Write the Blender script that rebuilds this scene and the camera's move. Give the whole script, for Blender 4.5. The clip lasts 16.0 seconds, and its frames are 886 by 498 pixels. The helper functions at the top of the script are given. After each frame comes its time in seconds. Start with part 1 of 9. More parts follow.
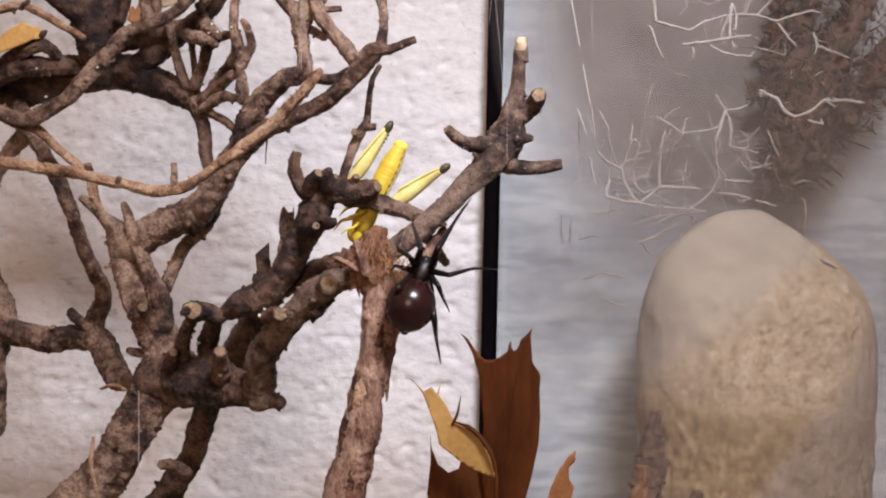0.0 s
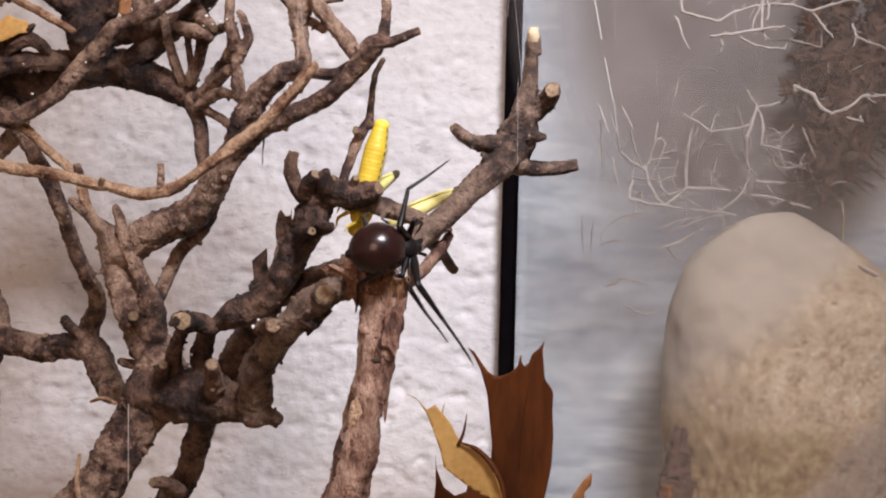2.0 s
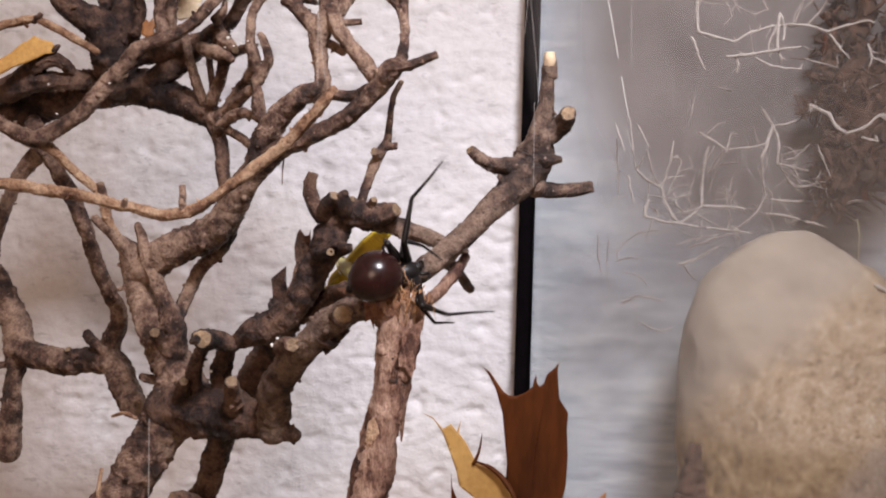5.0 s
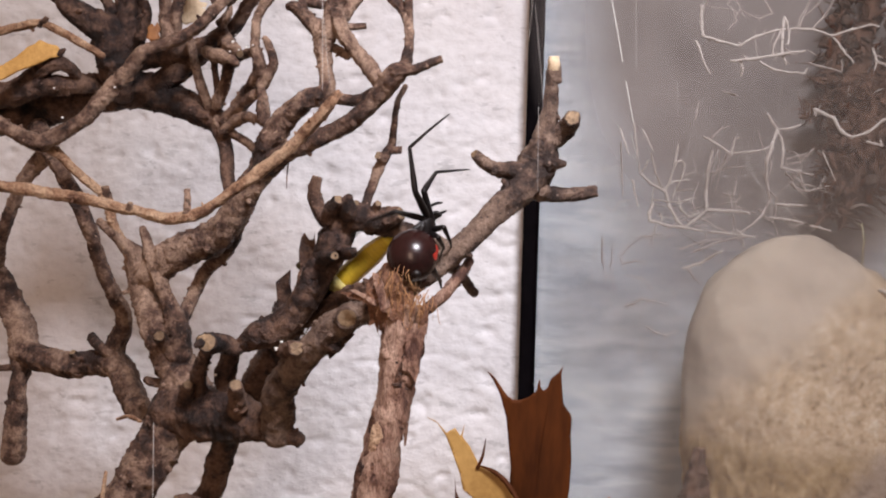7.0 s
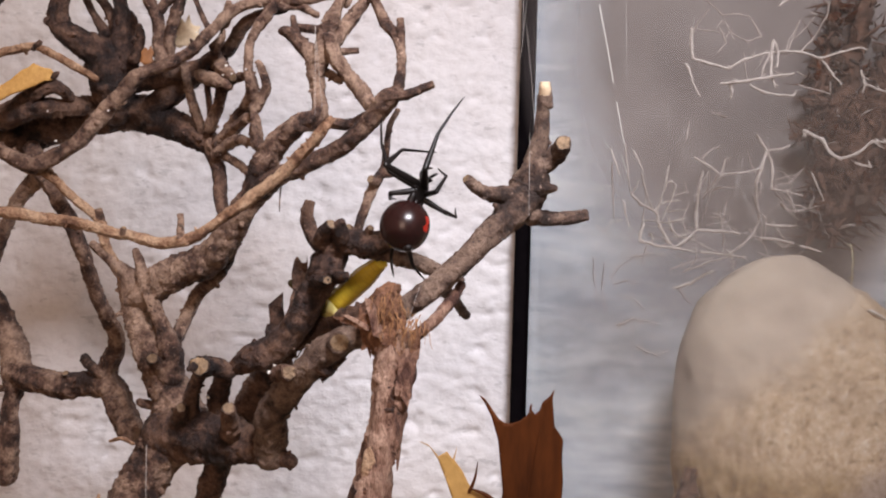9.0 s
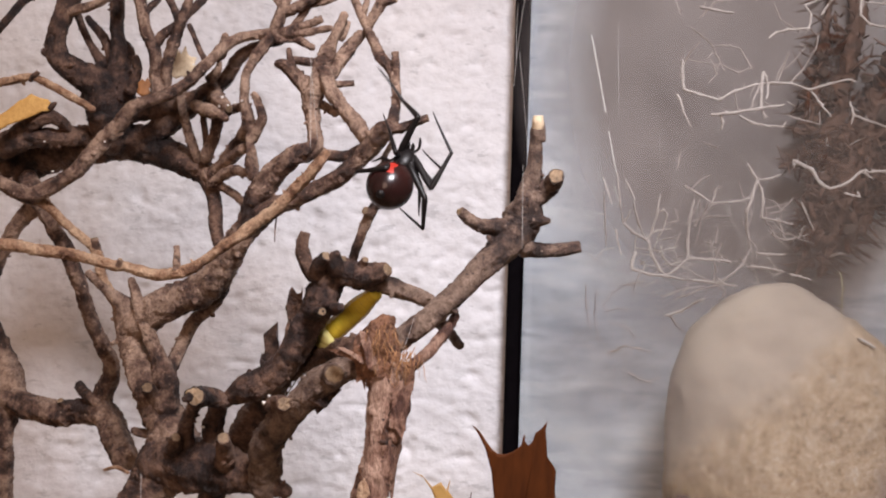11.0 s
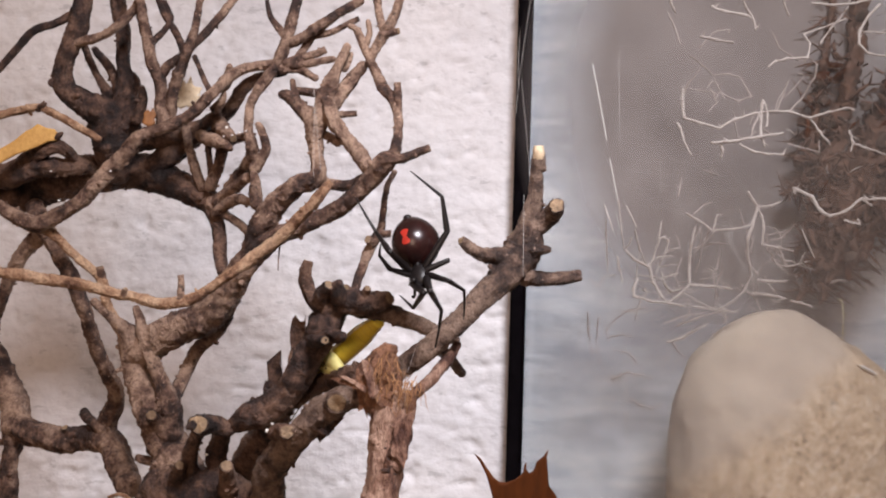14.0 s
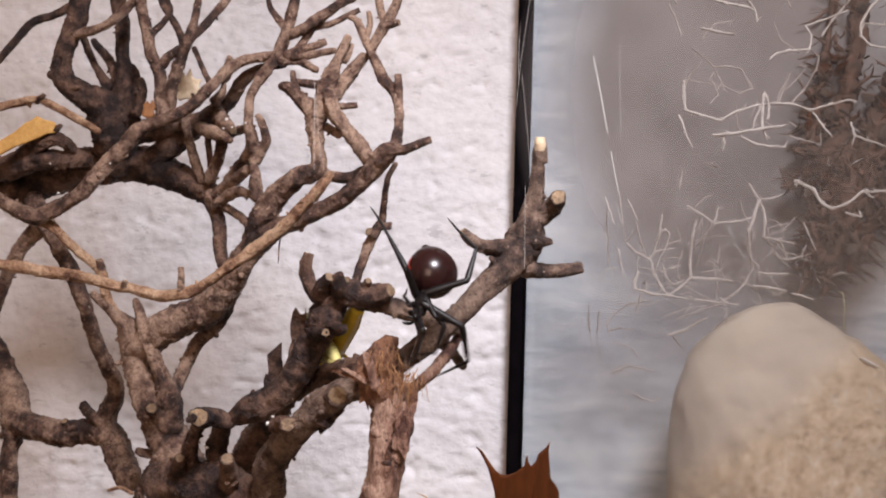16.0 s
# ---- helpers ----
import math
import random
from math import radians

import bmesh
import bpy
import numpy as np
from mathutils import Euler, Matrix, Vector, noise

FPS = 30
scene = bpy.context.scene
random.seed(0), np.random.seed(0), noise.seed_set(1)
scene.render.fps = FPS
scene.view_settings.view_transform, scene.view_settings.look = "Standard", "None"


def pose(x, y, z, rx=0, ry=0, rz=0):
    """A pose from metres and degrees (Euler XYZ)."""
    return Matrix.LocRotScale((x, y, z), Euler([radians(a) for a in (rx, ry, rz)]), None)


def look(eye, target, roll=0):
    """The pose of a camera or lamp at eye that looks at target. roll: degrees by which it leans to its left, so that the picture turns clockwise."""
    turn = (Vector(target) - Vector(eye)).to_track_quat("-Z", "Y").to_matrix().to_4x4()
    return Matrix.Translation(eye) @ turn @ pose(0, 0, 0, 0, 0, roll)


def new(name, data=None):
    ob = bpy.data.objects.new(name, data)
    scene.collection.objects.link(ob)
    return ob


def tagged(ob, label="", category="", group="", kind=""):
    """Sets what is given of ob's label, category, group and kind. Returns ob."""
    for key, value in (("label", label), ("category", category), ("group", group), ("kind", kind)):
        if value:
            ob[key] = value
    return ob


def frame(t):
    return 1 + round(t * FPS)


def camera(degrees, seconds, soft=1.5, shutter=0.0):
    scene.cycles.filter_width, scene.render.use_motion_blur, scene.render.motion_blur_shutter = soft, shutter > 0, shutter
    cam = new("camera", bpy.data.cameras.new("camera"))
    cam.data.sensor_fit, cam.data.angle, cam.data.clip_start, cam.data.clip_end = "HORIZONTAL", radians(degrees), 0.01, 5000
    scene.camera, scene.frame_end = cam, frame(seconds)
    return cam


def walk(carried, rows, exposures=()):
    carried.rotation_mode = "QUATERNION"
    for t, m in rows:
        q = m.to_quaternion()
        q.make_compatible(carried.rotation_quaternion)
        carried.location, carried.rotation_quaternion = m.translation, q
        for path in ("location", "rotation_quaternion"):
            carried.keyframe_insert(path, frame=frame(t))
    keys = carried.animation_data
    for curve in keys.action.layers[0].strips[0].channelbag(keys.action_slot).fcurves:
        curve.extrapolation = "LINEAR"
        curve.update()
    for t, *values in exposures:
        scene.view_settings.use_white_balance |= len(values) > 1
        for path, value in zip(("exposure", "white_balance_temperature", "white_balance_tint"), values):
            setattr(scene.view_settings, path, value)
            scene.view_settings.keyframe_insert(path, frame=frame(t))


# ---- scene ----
cam = camera(44.5, 16.0, 2.0, 0.5)
METRES, EYE, TILT, LEAN, TURN = 0.04, 0.10, 0.0, -1.3, 0.0
ROWS = [
    (0.0, 0.0, 0.0, 0.0, 0.0, 0.0, -0.0),
    (0.5, 0.0693, 0.1915, -0.0054, 0.04, 0.0, -0.06),
    (1.0, 0.1397, 0.3172, -0.021, 0.08, -0.18, -0.02),
    (1.5, 0.1382, 0.3907, 0.0025, 1.2, -0.24, 0.05),
    (2.0, 0.1355, 0.3926, 0.0401, 1.8, -0.07, -0.11),
    (2.5, 0.1532, 0.4019, 0.0286, 1.96, -0.14, -0.18),
    (3.0, 0.1796, 0.3406, 0.0752, 1.95, -0.08, -0.3),
    (3.5, 0.1758, 0.3424, 0.0914, 2.11, -0.04, -0.34),
    (4.0, 0.155, 0.3428, 0.1044, 2.23, 0.08, -0.32),
    (4.5, 0.1434, 0.3295, 0.1202, 2.53, 0.09, -0.32),
    (7.0, 0.1458, 0.3189, 0.1324, 2.98, 0.24, -0.47),
    (7.5, 0.1531, 0.3203, 0.1459, 2.84, 0.25, -0.49),
    (8.0, 0.1495, 0.3151, 0.1576, 2.7, 0.35, -0.5),
    (8.5, 0.141, 0.297, 0.1834, 2.63, 0.47, -0.45),
    (9.0, 0.1489, 0.2865, 0.2048, 2.58, 0.73, -0.43),
    (11.5, 0.1419, 0.2087, 0.3058, 2.12, 1.87, -0.51),
    (12.0, 0.1432, 0.1861, 0.3251, 2.12, 2.26, -0.49),
    (12.5, 0.1397, 0.1834, 0.3302, 2.23, 2.56, -0.45),
    (13.0, 0.1485, 0.1909, 0.3235, 2.41, 2.75, -0.38),
    (13.5, 0.1536, 0.1828, 0.3297, 2.45, 2.78, -0.43),
    (14.0, 0.1613, 0.1852, 0.3187, 2.45, 2.7, -0.46),
    (14.5, 0.1525, 0.195, 0.3147, 2.42, 2.65, -0.49),
    (15.0, 0.15, 0.1979, 0.3154, 2.4, 2.65, -0.47),
    (15.5, 0.1601, 0.2001, 0.3037, 2.36, 2.58, -0.41),
    (16.0, 0.1485, 0.2049, 0.3014, 2.38, 2.47, -0.43),
]
walk(cam, [(t, pose(0, 0, EYE, TILT, LEAN, TURN) @ pose(METRES * x, METRES * y, METRES * z, 90 + pitch, roll, yaw)) for t, x, y, z, yaw, pitch, roll in ROWS])

MM = 0.001

# ---- light ----
world = bpy.data.worlds.new("dark_outside")
world.use_nodes = True
scene.world = world
world.node_tree.nodes["Background"].inputs[0].default_value = (0.75, 0.85, 1.0, 1)
world.node_tree.nodes["Background"].inputs[1].default_value = 0.05


def area_lamp(name, eye, target, width, height, watts, colour, spread=180):
    data = bpy.data.lights.new(name, "AREA")
    data.shape, data.size, data.size_y, data.energy, data.color = "RECTANGLE", width, height, watts, colour
    ob = new(name, data)
    data.spread = radians(spread)
    ob.matrix_world = look(eye, target)
    return ob


# the cool lamp over the tank's front and a warm, added fill lamp
area_lamp("tank_lamp", (0.080, -0.030, 0.355), (-0.006, 0.31, 0.070), 0.10, 0.06, 0.37, (0.94, 0.910, 0.978), 70)
area_lamp("fill_light", (-0.45, -2.195, 0.45), (-0.10, 0.30, 0.08), 0.8, 1.0, 15.5, (1.0, 0.68, 0.52))


# ---- materials ----
def material(name, rough=0.7):
    m = bpy.data.materials.new(name)
    m.use_nodes = True
    nt = m.node_tree
    b = nt.nodes["Principled BSDF"]
    b.inputs["Roughness"].default_value = rough
    return m, nt, b


def coords(nt, stretch=(1, 1, 1)):
    tc = nt.nodes.new("ShaderNodeTexCoord")
    mp = nt.nodes.new("ShaderNodeMapping")
    mp.inputs["Scale"].default_value = stretch
    nt.links.new(tc.outputs["Object"], mp.inputs["Vector"])
    return mp.outputs[0]


def noise_tex(nt, vec, scale, detail=4.0, rough=0.6):
    n = nt.nodes.new("ShaderNodeTexNoise")
    n.inputs["Scale"].default_value, n.inputs["Detail"].default_value, n.inputs["Roughness"].default_value = scale, detail, rough
    nt.links.new(vec, n.inputs["Vector"])
    return n.outputs["Fac"]


def ramp(nt, fac, stops):
    r = nt.nodes.new("ShaderNodeValToRGB")
    e = r.color_ramp.elements
    while len(e) < len(stops):
        e.new(0.5)
    for k, (p, c) in enumerate(stops):
        e[k].position, e[k].color = p, (*c, 1)
    nt.links.new(fac, r.inputs[0])
    return r.outputs[0]


def mixed(nt, fac, a, b, mode="MIX"):
    m = nt.nodes.new("ShaderNodeMix")
    m.data_type, m.blend_type = "RGBA", mode
    for sock, v in ((m.inputs[0], fac), (m.inputs[6], a), (m.inputs[7], b)):
        if isinstance(v, (int, float)):
            sock.default_value = v
        elif isinstance(v, tuple):
            sock.default_value = (*v, 1)
        else:
            nt.links.new(v, sock)
    return m.outputs[2]


def bump(nt, b, height, dist, strength=0.8):
    n = nt.nodes.new("ShaderNodeBump")
    n.inputs["Distance"].default_value, n.inputs["Strength"].default_value = dist, strength
    nt.links.new(height, n.inputs["Height"])
    nt.links.new(n.outputs[0], b.inputs["Normal"])


def bark_material(name, dark, mid, light, flecks=0.66, stretch=(1, 1, 1)):
    """Weathered bark: soft dark hollows, worn tan patches, fine grain, a few nicks and pale flecks."""
    m, nt, b = material(name, 0.6)
    v = coords(nt, stretch)
    big, small, fine = noise_tex(nt, v, 70, 3, 0.6), noise_tex(nt, v, 330, 5, 0.66), noise_tex(nt, v, 1700, 4, 0.65)
    worn = tuple(0.45 * p + 0.55 * q for p, q in zip(mid, light))
    base = ramp(nt, mixed(nt, 0.50, small, big), [(0.42, dark), (0.475, mid), (0.53, worn), (0.59, light)])
    c = mixed(nt, 0.6, base, ramp(nt, fine, [(0.38, (0.40, 0.35, 0.33)), (0.54, (1.0, 1.0, 1.0))]), "MULTIPLY")
    nick = ramp(nt, noise_tex(nt, coords(nt, (1, 1, 1)), 620, 2, 0.5), [(0.27, (0.7,) * 3), (0.34, (0, 0, 0))])
    c = mixed(nt, nick, c, tuple(x * 0.6 for x in dark))
    spots = ramp(nt, noise_tex(nt, v, 1000, 2, 0.5), [(flecks + 0.03, (0, 0, 0)), (flecks + 0.07, (0.8, 0.8, 0.8))])
    c = mixed(nt, spots, c, tuple(min(1, x * 1.2 + 0.05) for x in light))
    nt.links.new(c, b.inputs["Base Color"])
    bump(nt, b, mixed(nt, 0.45, small, fine), 0.0017, 1.0)
    return m


BARK_MID = bark_material("shrub_bark", (0.032, 0.015, 0.011), (0.125, 0.066, 0.045), (0.42, 0.285, 0.205), 0.66)
BARK_GREY = bark_material("grey_bark", (0.034, 0.019, 0.015), (0.110, 0.066, 0.048), (0.29, 0.200, 0.148), 0.67)
BARK_DARK = bark_material("dark_bark", (0.014, 0.006, 0.005), (0.056, 0.027, 0.019), (0.215, 0.124, 0.083), 0.69)
BARK_PALE = bark_material("pale_bark", (0.15, 0.070, 0.038), (0.37, 0.210, 0.122), (0.60, 0.41, 0.265), 0.72)
BARK_RED = bark_material("post_bark", (0.090, 0.038, 0.026), (0.26, 0.138, 0.094), (0.51, 0.335, 0.248), 0.76, (1.4, 1.4, 0.5))
BARK_TORN = bark_material("torn_bark", (0.030, 0.011, 0.007), (0.108, 0.045, 0.025), (0.29, 0.138, 0.075), 0.74)


def simple(name, c1, c2, rough, scale, bump_mm=0.0, stretch=(1, 1, 1), spec=0.5):
    m, nt, b = material(name, rough)
    v = coords(nt, stretch)
    n = noise_tex(nt, v, scale, 5)
    n2 = noise_tex(nt, v, scale * 5.3, 3)
    c = ramp(nt, n, [(0.32, c1), (0.68, c2)])
    c = mixed(nt, 0.35, c, ramp(nt, n2, [(0.3, c1), (0.7, c2)]))
    nt.links.new(c, b.inputs["Base Color"])
    b.inputs["Specular IOR Level"].default_value = spec
    if bump_mm:
        bump(nt, b, mixed(nt, 0.4, n, n2), bump_mm * MM, 0.8)
    return m


CUT = simple("cut_wood", (0.11, 0.07, 0.042), (0.33, 0.225, 0.135), 0.7, 900, 0.3)
CUT_FRESH = simple("fresh_cut_wood", (0.55, 0.40, 0.24), (0.85, 0.70, 0.50), 0.7, 900, 0.3)
KNOT = simple("knot_wood", (0.10, 0.062, 0.036), (0.42, 0.29, 0.17), 0.7, 420, 0.6)
FIBRE = simple("torn_fibre", (0.20, 0.085, 0.035), (0.60, 0.33, 0.15), 0.8, 900, 0.2)
LEAF_RED = simple("dry_oak_leaf", (0.034, 0.010, 0.0035), (0.125, 0.038, 0.010), 0.6, 75, 0.10, (1.6, 1, 0.25), 0.12)
LEAF_ORANGE = simple("orange_leaf", (0.13, 0.045, 0.012), (0.32, 0.14, 0.045), 0.6, 260, 0.2)
LEAF_TAN = simple("leaf_underside", (0.27, 0.145, 0.036), (0.50, 0.30, 0.09), 0.6, 120, 0.2)
CHIP = simple("yellow_wood_chip", (0.40, 0.20, 0.045), (0.64, 0.38, 0.11), 0.7, 500, 0.2)
PALE = simple("pale_lichen_twig", (0.38, 0.335, 0.31), (0.58, 0.525, 0.495), 0.9, 700, 0.2)
PALE_DIM = simple("grey_lichen_twig", (0.33, 0.285, 0.265), (0.47, 0.415, 0.39), 0.9, 700, 0.2)
GREENISH = simple("dry_green_stem", (0.24, 0.22, 0.14), (0.38, 0.35, 0.24), 0.9, 500, 0.2)
CLUMP = simple("brown_dry_plant", (0.032, 0.019, 0.015), (0.21, 0.115, 0.078), 0.9, 300, 0.4)
CLUMP_TWIG = simple("dark_dry_twig", (0.035, 0.024, 0.02), (0.11, 0.07, 0.05), 0.9, 700, 0.2)
RUBBER = simple("black_seal", (0.002, 0.0015, 0.002), (0.005, 0.004, 0.005), 0.9, 300, spec=0.02)
SHELL = simple("spider_shell", (0.009, 0.004, 0.004), (0.032, 0.009, 0.008), 0.26, 220, 0.05)
BLACK = simple("spider_black", (0.006, 0.005, 0.005), (0.012, 0.009, 0.009), 0.42, 400, spec=0.35)
RED = simple("hourglass_red", (0.28, 0.016, 0.010), (0.48, 0.035, 0.020), 0.4, 900)
YELLOW = simple("insect_ochre", (0.60, 0.42, 0.032), (0.78, 0.58, 0.055), 0.5, 300, 0.05)
YELLOW_TIP = simple("insect_yellow", (0.76, 0.57, 0.04), (0.92, 0.77, 0.10), 0.5, 500, 0.1)
YELLOW_PALE = simple("insect_pale_yellow", (0.60, 0.53, 0.15), (0.78, 0.71, 0.31), 0.5, 700, 0.1)
INSECT_DARK = simple("insect_dark", (0.03, 0.026, 0.012), (0.10, 0.085, 0.03), 0.5, 800)
SOIL = simple("sandy_soil", (0.13, 0.09, 0.055), (0.32, 0.24, 0.16), 0.95, 120, 1.0)
PAINT = simple("room_paint", (0.62, 0.61, 0.60), (0.70, 0.69, 0.68), 0.8, 6)


def wall_material(name, k, deep=0.55):
    m, nt, b = material(name, 0.85)
    v = coords(nt, (1, 1, 1.3))
    n1, n2, n3 = noise_tex(nt, v, 150, 3), noise_tex(nt, v, 420, 4), noise_tex(nt, v, 18, 2)
    c = ramp(nt, n3, [(0.35, tuple(a * c_ for a, c_ in zip(k, (0.88, 0.88, 0.9)))), (0.65, k)])
    c = mixed(nt, 0.25, c, ramp(nt, n2, [(0.3, tuple(a * 0.76 for a in k)), (0.6, tuple(a * 1.04 for a in k))]))
    nicks = ramp(nt, noise_tex(nt, coords(nt, (0.8, 1, 1.9)), 190, 3, 0.6), [(0.31, (1, 1, 1)), (0.37, (0, 0, 0))])
    c = mixed(nt, mixed(nt, deep, (0, 0, 0), nicks), c, tuple(a * 0.45 for a in k))
    nt.links.new(c, b.inputs["Base Color"])
    bump(nt, b, mixed(nt, 0.35, n1, n2), 0.0014, 0.60)
    return m


def streaked_material():
    """Blue-grey wall with level streaks."""
    m, nt, b = material("streaked_grey", 0.8)
    v = coords(nt, (1, 1, 4.5))
    n1, n2, n3 = noise_tex(nt, v, 26, 4), noise_tex(nt, v, 85, 4), noise_tex(nt, coords(nt), 14, 2)
    c = ramp(nt, mixed(nt, 0.5, n1, n2), [(0.40, (0.36, 0.41, 0.49)), (0.50, (0.58, 0.63, 0.70)), (0.62, (0.80, 0.83, 0.87))])
    c = mixed(nt, 0.35, c, ramp(nt, n3, [(0.35, (0.36, 0.39, 0.44)), (0.65, (0.72, 0.74, 0.77))]))
    nt.links.new(c, b.inputs["Base Color"])
    bump(nt, b, n2, 0.0010, 0.4)
    return m


def rock_material():
    """Sandstone: a smooth worn crown, a rough grainy break with pits, dirt at the foot and a mauve stain."""
    m, nt, b = material("sandstone", 0.9)
    v = coords(nt)
    big, mid, fine = noise_tex(nt, v, 45, 3), noise_tex(nt, v, 260, 5, 0.65), noise_tex(nt, v, 1300, 4, 0.7)
    crown = ramp(nt, big, [(0.36, (0.58, 0.485, 0.395)), (0.50, (0.67, 0.56, 0.45)), (0.64, (0.70, 0.60, 0.49))])
    crown = mixed(nt, 0.25, crown, ramp(nt, mid, [(0.36, (0.46, 0.38, 0.30)), (0.62, (0.70, 0.60, 0.50))]))
    grain = ramp(nt, mixed(nt, 0.58, mid, fine), [(0.38, (0.33, 0.22, 0.13)), (0.47, (0.62, 0.46, 0.30)), (0.57, (0.76, 0.61, 0.45)), (0.66, (0.88, 0.78, 0.65))])
    sep = nt.nodes.new("ShaderNodeSeparateXYZ")
    nt.links.new(v, sep.inputs[0])

    def slope(kx, kz, k0, wobble):
        """A mask that grows across a slanting line over the stone, frayed by noise."""
        ax, az = nt.nodes.new("ShaderNodeMath"), nt.nodes.new("ShaderNodeMath")
        ax.operation = az.operation = "MULTIPLY_ADD"
        ax.inputs[1].default_value, ax.inputs[2].default_value = kx, k0
        az.inputs[1].default_value = kz
        nt.links.new(sep.outputs["X"], ax.inputs[0])
        nt.links.new(sep.outputs["Z"], az.inputs[0])
        nt.links.new(ax.outputs[0], az.inputs[2])
        w = nt.nodes.new("ShaderNodeMath")
        w.operation, w.inputs[1].default_value = "MULTIPLY_ADD", wobble
        nt.links.new(mixed(nt, 0.5, big, mid), w.inputs[0])
        nt.links.new(az.outputs[0], w.inputs[2])
        return w.outputs[0]
    broken = ramp(nt, slope(26.0, -30.0, 0.62, 1.1), [(0.50, (0, 0, 0)), (0.80, (1, 1, 1))])
    c = mixed(nt, broken, crown, grain)
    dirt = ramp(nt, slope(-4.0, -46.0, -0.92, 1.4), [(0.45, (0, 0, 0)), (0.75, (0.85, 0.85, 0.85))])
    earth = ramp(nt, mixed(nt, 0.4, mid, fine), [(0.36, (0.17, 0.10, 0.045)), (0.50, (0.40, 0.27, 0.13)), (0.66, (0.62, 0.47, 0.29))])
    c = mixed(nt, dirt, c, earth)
    mauve = ramp(nt, slope(42.0, -30.0, -0.82, 1.1), [(0.50, (0, 0, 0)), (0.78, (0.65, 0.65, 0.65))])
    c = mixed(nt, mauve, c, ramp(nt, fine, [(0.36, (0.27, 0.21, 0.19)), (0.6, (0.50, 0.41, 0.37))]))
    pit = ramp(nt, noise_tex(nt, coords(nt, (0.7, 1, 1.5)), 380, 2), [(0.29, (1, 1, 1)), (0.34, (0, 0, 0))])
    c = mixed(nt, mixed(nt, 1.0, pit, mixed(nt, 1.0, broken, (0.6, 0.6, 0.6), "MULTIPLY"), "MULTIPLY"), c, (0.16, 0.105, 0.07))
    nt.links.new(c, b.inputs["Base Color"])
    bump(nt, b, mixed(nt, 0.4, mid, fine), 0.0012, 0.7)
    return m


def glass_material():
    """Glass with a film of dust, wiped in level streaks."""
    m, nt, b = material("dusty_glass")
    nt.nodes.remove(b)
    out = nt.nodes["Material Output"]
    v = coords(nt, (1, 0.5, 3.0))
    n = noise_tex(nt, v, 22, 4)
    n2 = noise_tex(nt, v, 120, 4)
    amount = ramp(nt, mixed(nt, 0.3, n, n2), [(0.30, (DUST * 0.72,) * 3), (0.70, (DUST * 1.25,) * 3)])
    sep = nt.nodes.new("ShaderNodeSeparateXYZ")
    nt.links.new(coords(nt), sep.inputs[0])
    # film cover set by height, to put haze over the boulder and little above
    amount = mixed(nt, 1.0, amount, ramp(nt, sep.outputs["Z"], [(0.050, (0.65, 0.65, 0.65)), (0.100, (1, 1, 1)), (0.145, (0.10, 0.10, 0.10))]), "MULTIPLY")
    film = nt.nodes.new("ShaderNodeBsdfDiffuse")
    film.inputs[0].default_value = (0.43, 0.41, 0.405, 1)
    clear = nt.nodes.new("ShaderNodeBsdfTransparent")
    clear.inputs[0].default_value = (0.95, 0.965, 0.96, 1)
    a = nt.nodes.new("ShaderNodeMixShader")
    nt.links.new(amount, a.inputs[0])
    nt.links.new(clear.outputs[0], a.inputs[1])
    nt.links.new(film.outputs[0], a.inputs[2])
    gloss = nt.nodes.new("ShaderNodeBsdfGlossy")
    gloss.inputs["Roughness"].default_value = 0.22
    c = nt.nodes.new("ShaderNodeMixShader")
    c.inputs[0].default_value = 0.015
    nt.links.new(a.outputs[0], c.inputs[1])
    nt.links.new(gloss.outputs[0], c.inputs[2])
    nt.links.new(c.outputs[0], out.inputs[0])
    return m


def silk_material():
    m, nt, b = material("silk", 0.4)
    b.inputs["Base Color"].default_value = (0.85, 0.83, 0.80, 1)
    b.inputs["Alpha"].default_value = 0.5
    return m


def web_haze_material(name, low, high, shade, middle, reach):
    """Painted haze of fine silk, thicker in some places, ragged at the rim."""
    m, nt, b = material(name)
    nt.nodes.remove(b)
    v = coords(nt)
    n, n2 = noise_tex(nt, v, 26, 2), noise_tex(nt, v, 70, 1)
    tc = nt.nodes.new("ShaderNodeTexCoord")
    grad = nt.nodes.new("ShaderNodeTexGradient")
    grad.gradient_type = "SPHERICAL"
    mp = nt.nodes.new("ShaderNodeMapping")
    mp.vector_type = "TEXTURE"
    mp.inputs["Location"].default_value, mp.inputs["Scale"].default_value = middle, reach
    nt.links.new(tc.outputs["Object"], mp.inputs["Vector"])
    nt.links.new(mp.outputs[0], grad.inputs[0])
    cover = mixed(nt, 1.0, ramp(nt, grad.outputs["Fac"], [(0.0, (0, 0, 0)), (0.42, (1, 1, 1))]), ramp(nt, mixed(nt, 0.4, n, n2), [(0.34, (low,) * 3), (0.68, (high,) * 3)]), "MULTIPLY")
    thread = nt.nodes.new("ShaderNodeBsdfDiffuse")
    nt.links.new(ramp(nt, mixed(nt, 0.4, n, n2), [(0.36, tuple(a * 0.90 for a in shade)), (0.64, tuple(a * 1.12 for a in shade))]), thread.inputs[0])
    clear = nt.nodes.new("ShaderNodeBsdfTransparent")
    mix = nt.nodes.new("ShaderNodeMixShader")
    nt.links.new(cover, mix.inputs[0])
    nt.links.new(clear.outputs[0], mix.inputs[1])
    nt.links.new(thread.outputs[0], mix.inputs[2])
    nt.links.new(mix.outputs[0], nt.nodes["Material Output"].inputs[0])
    return m


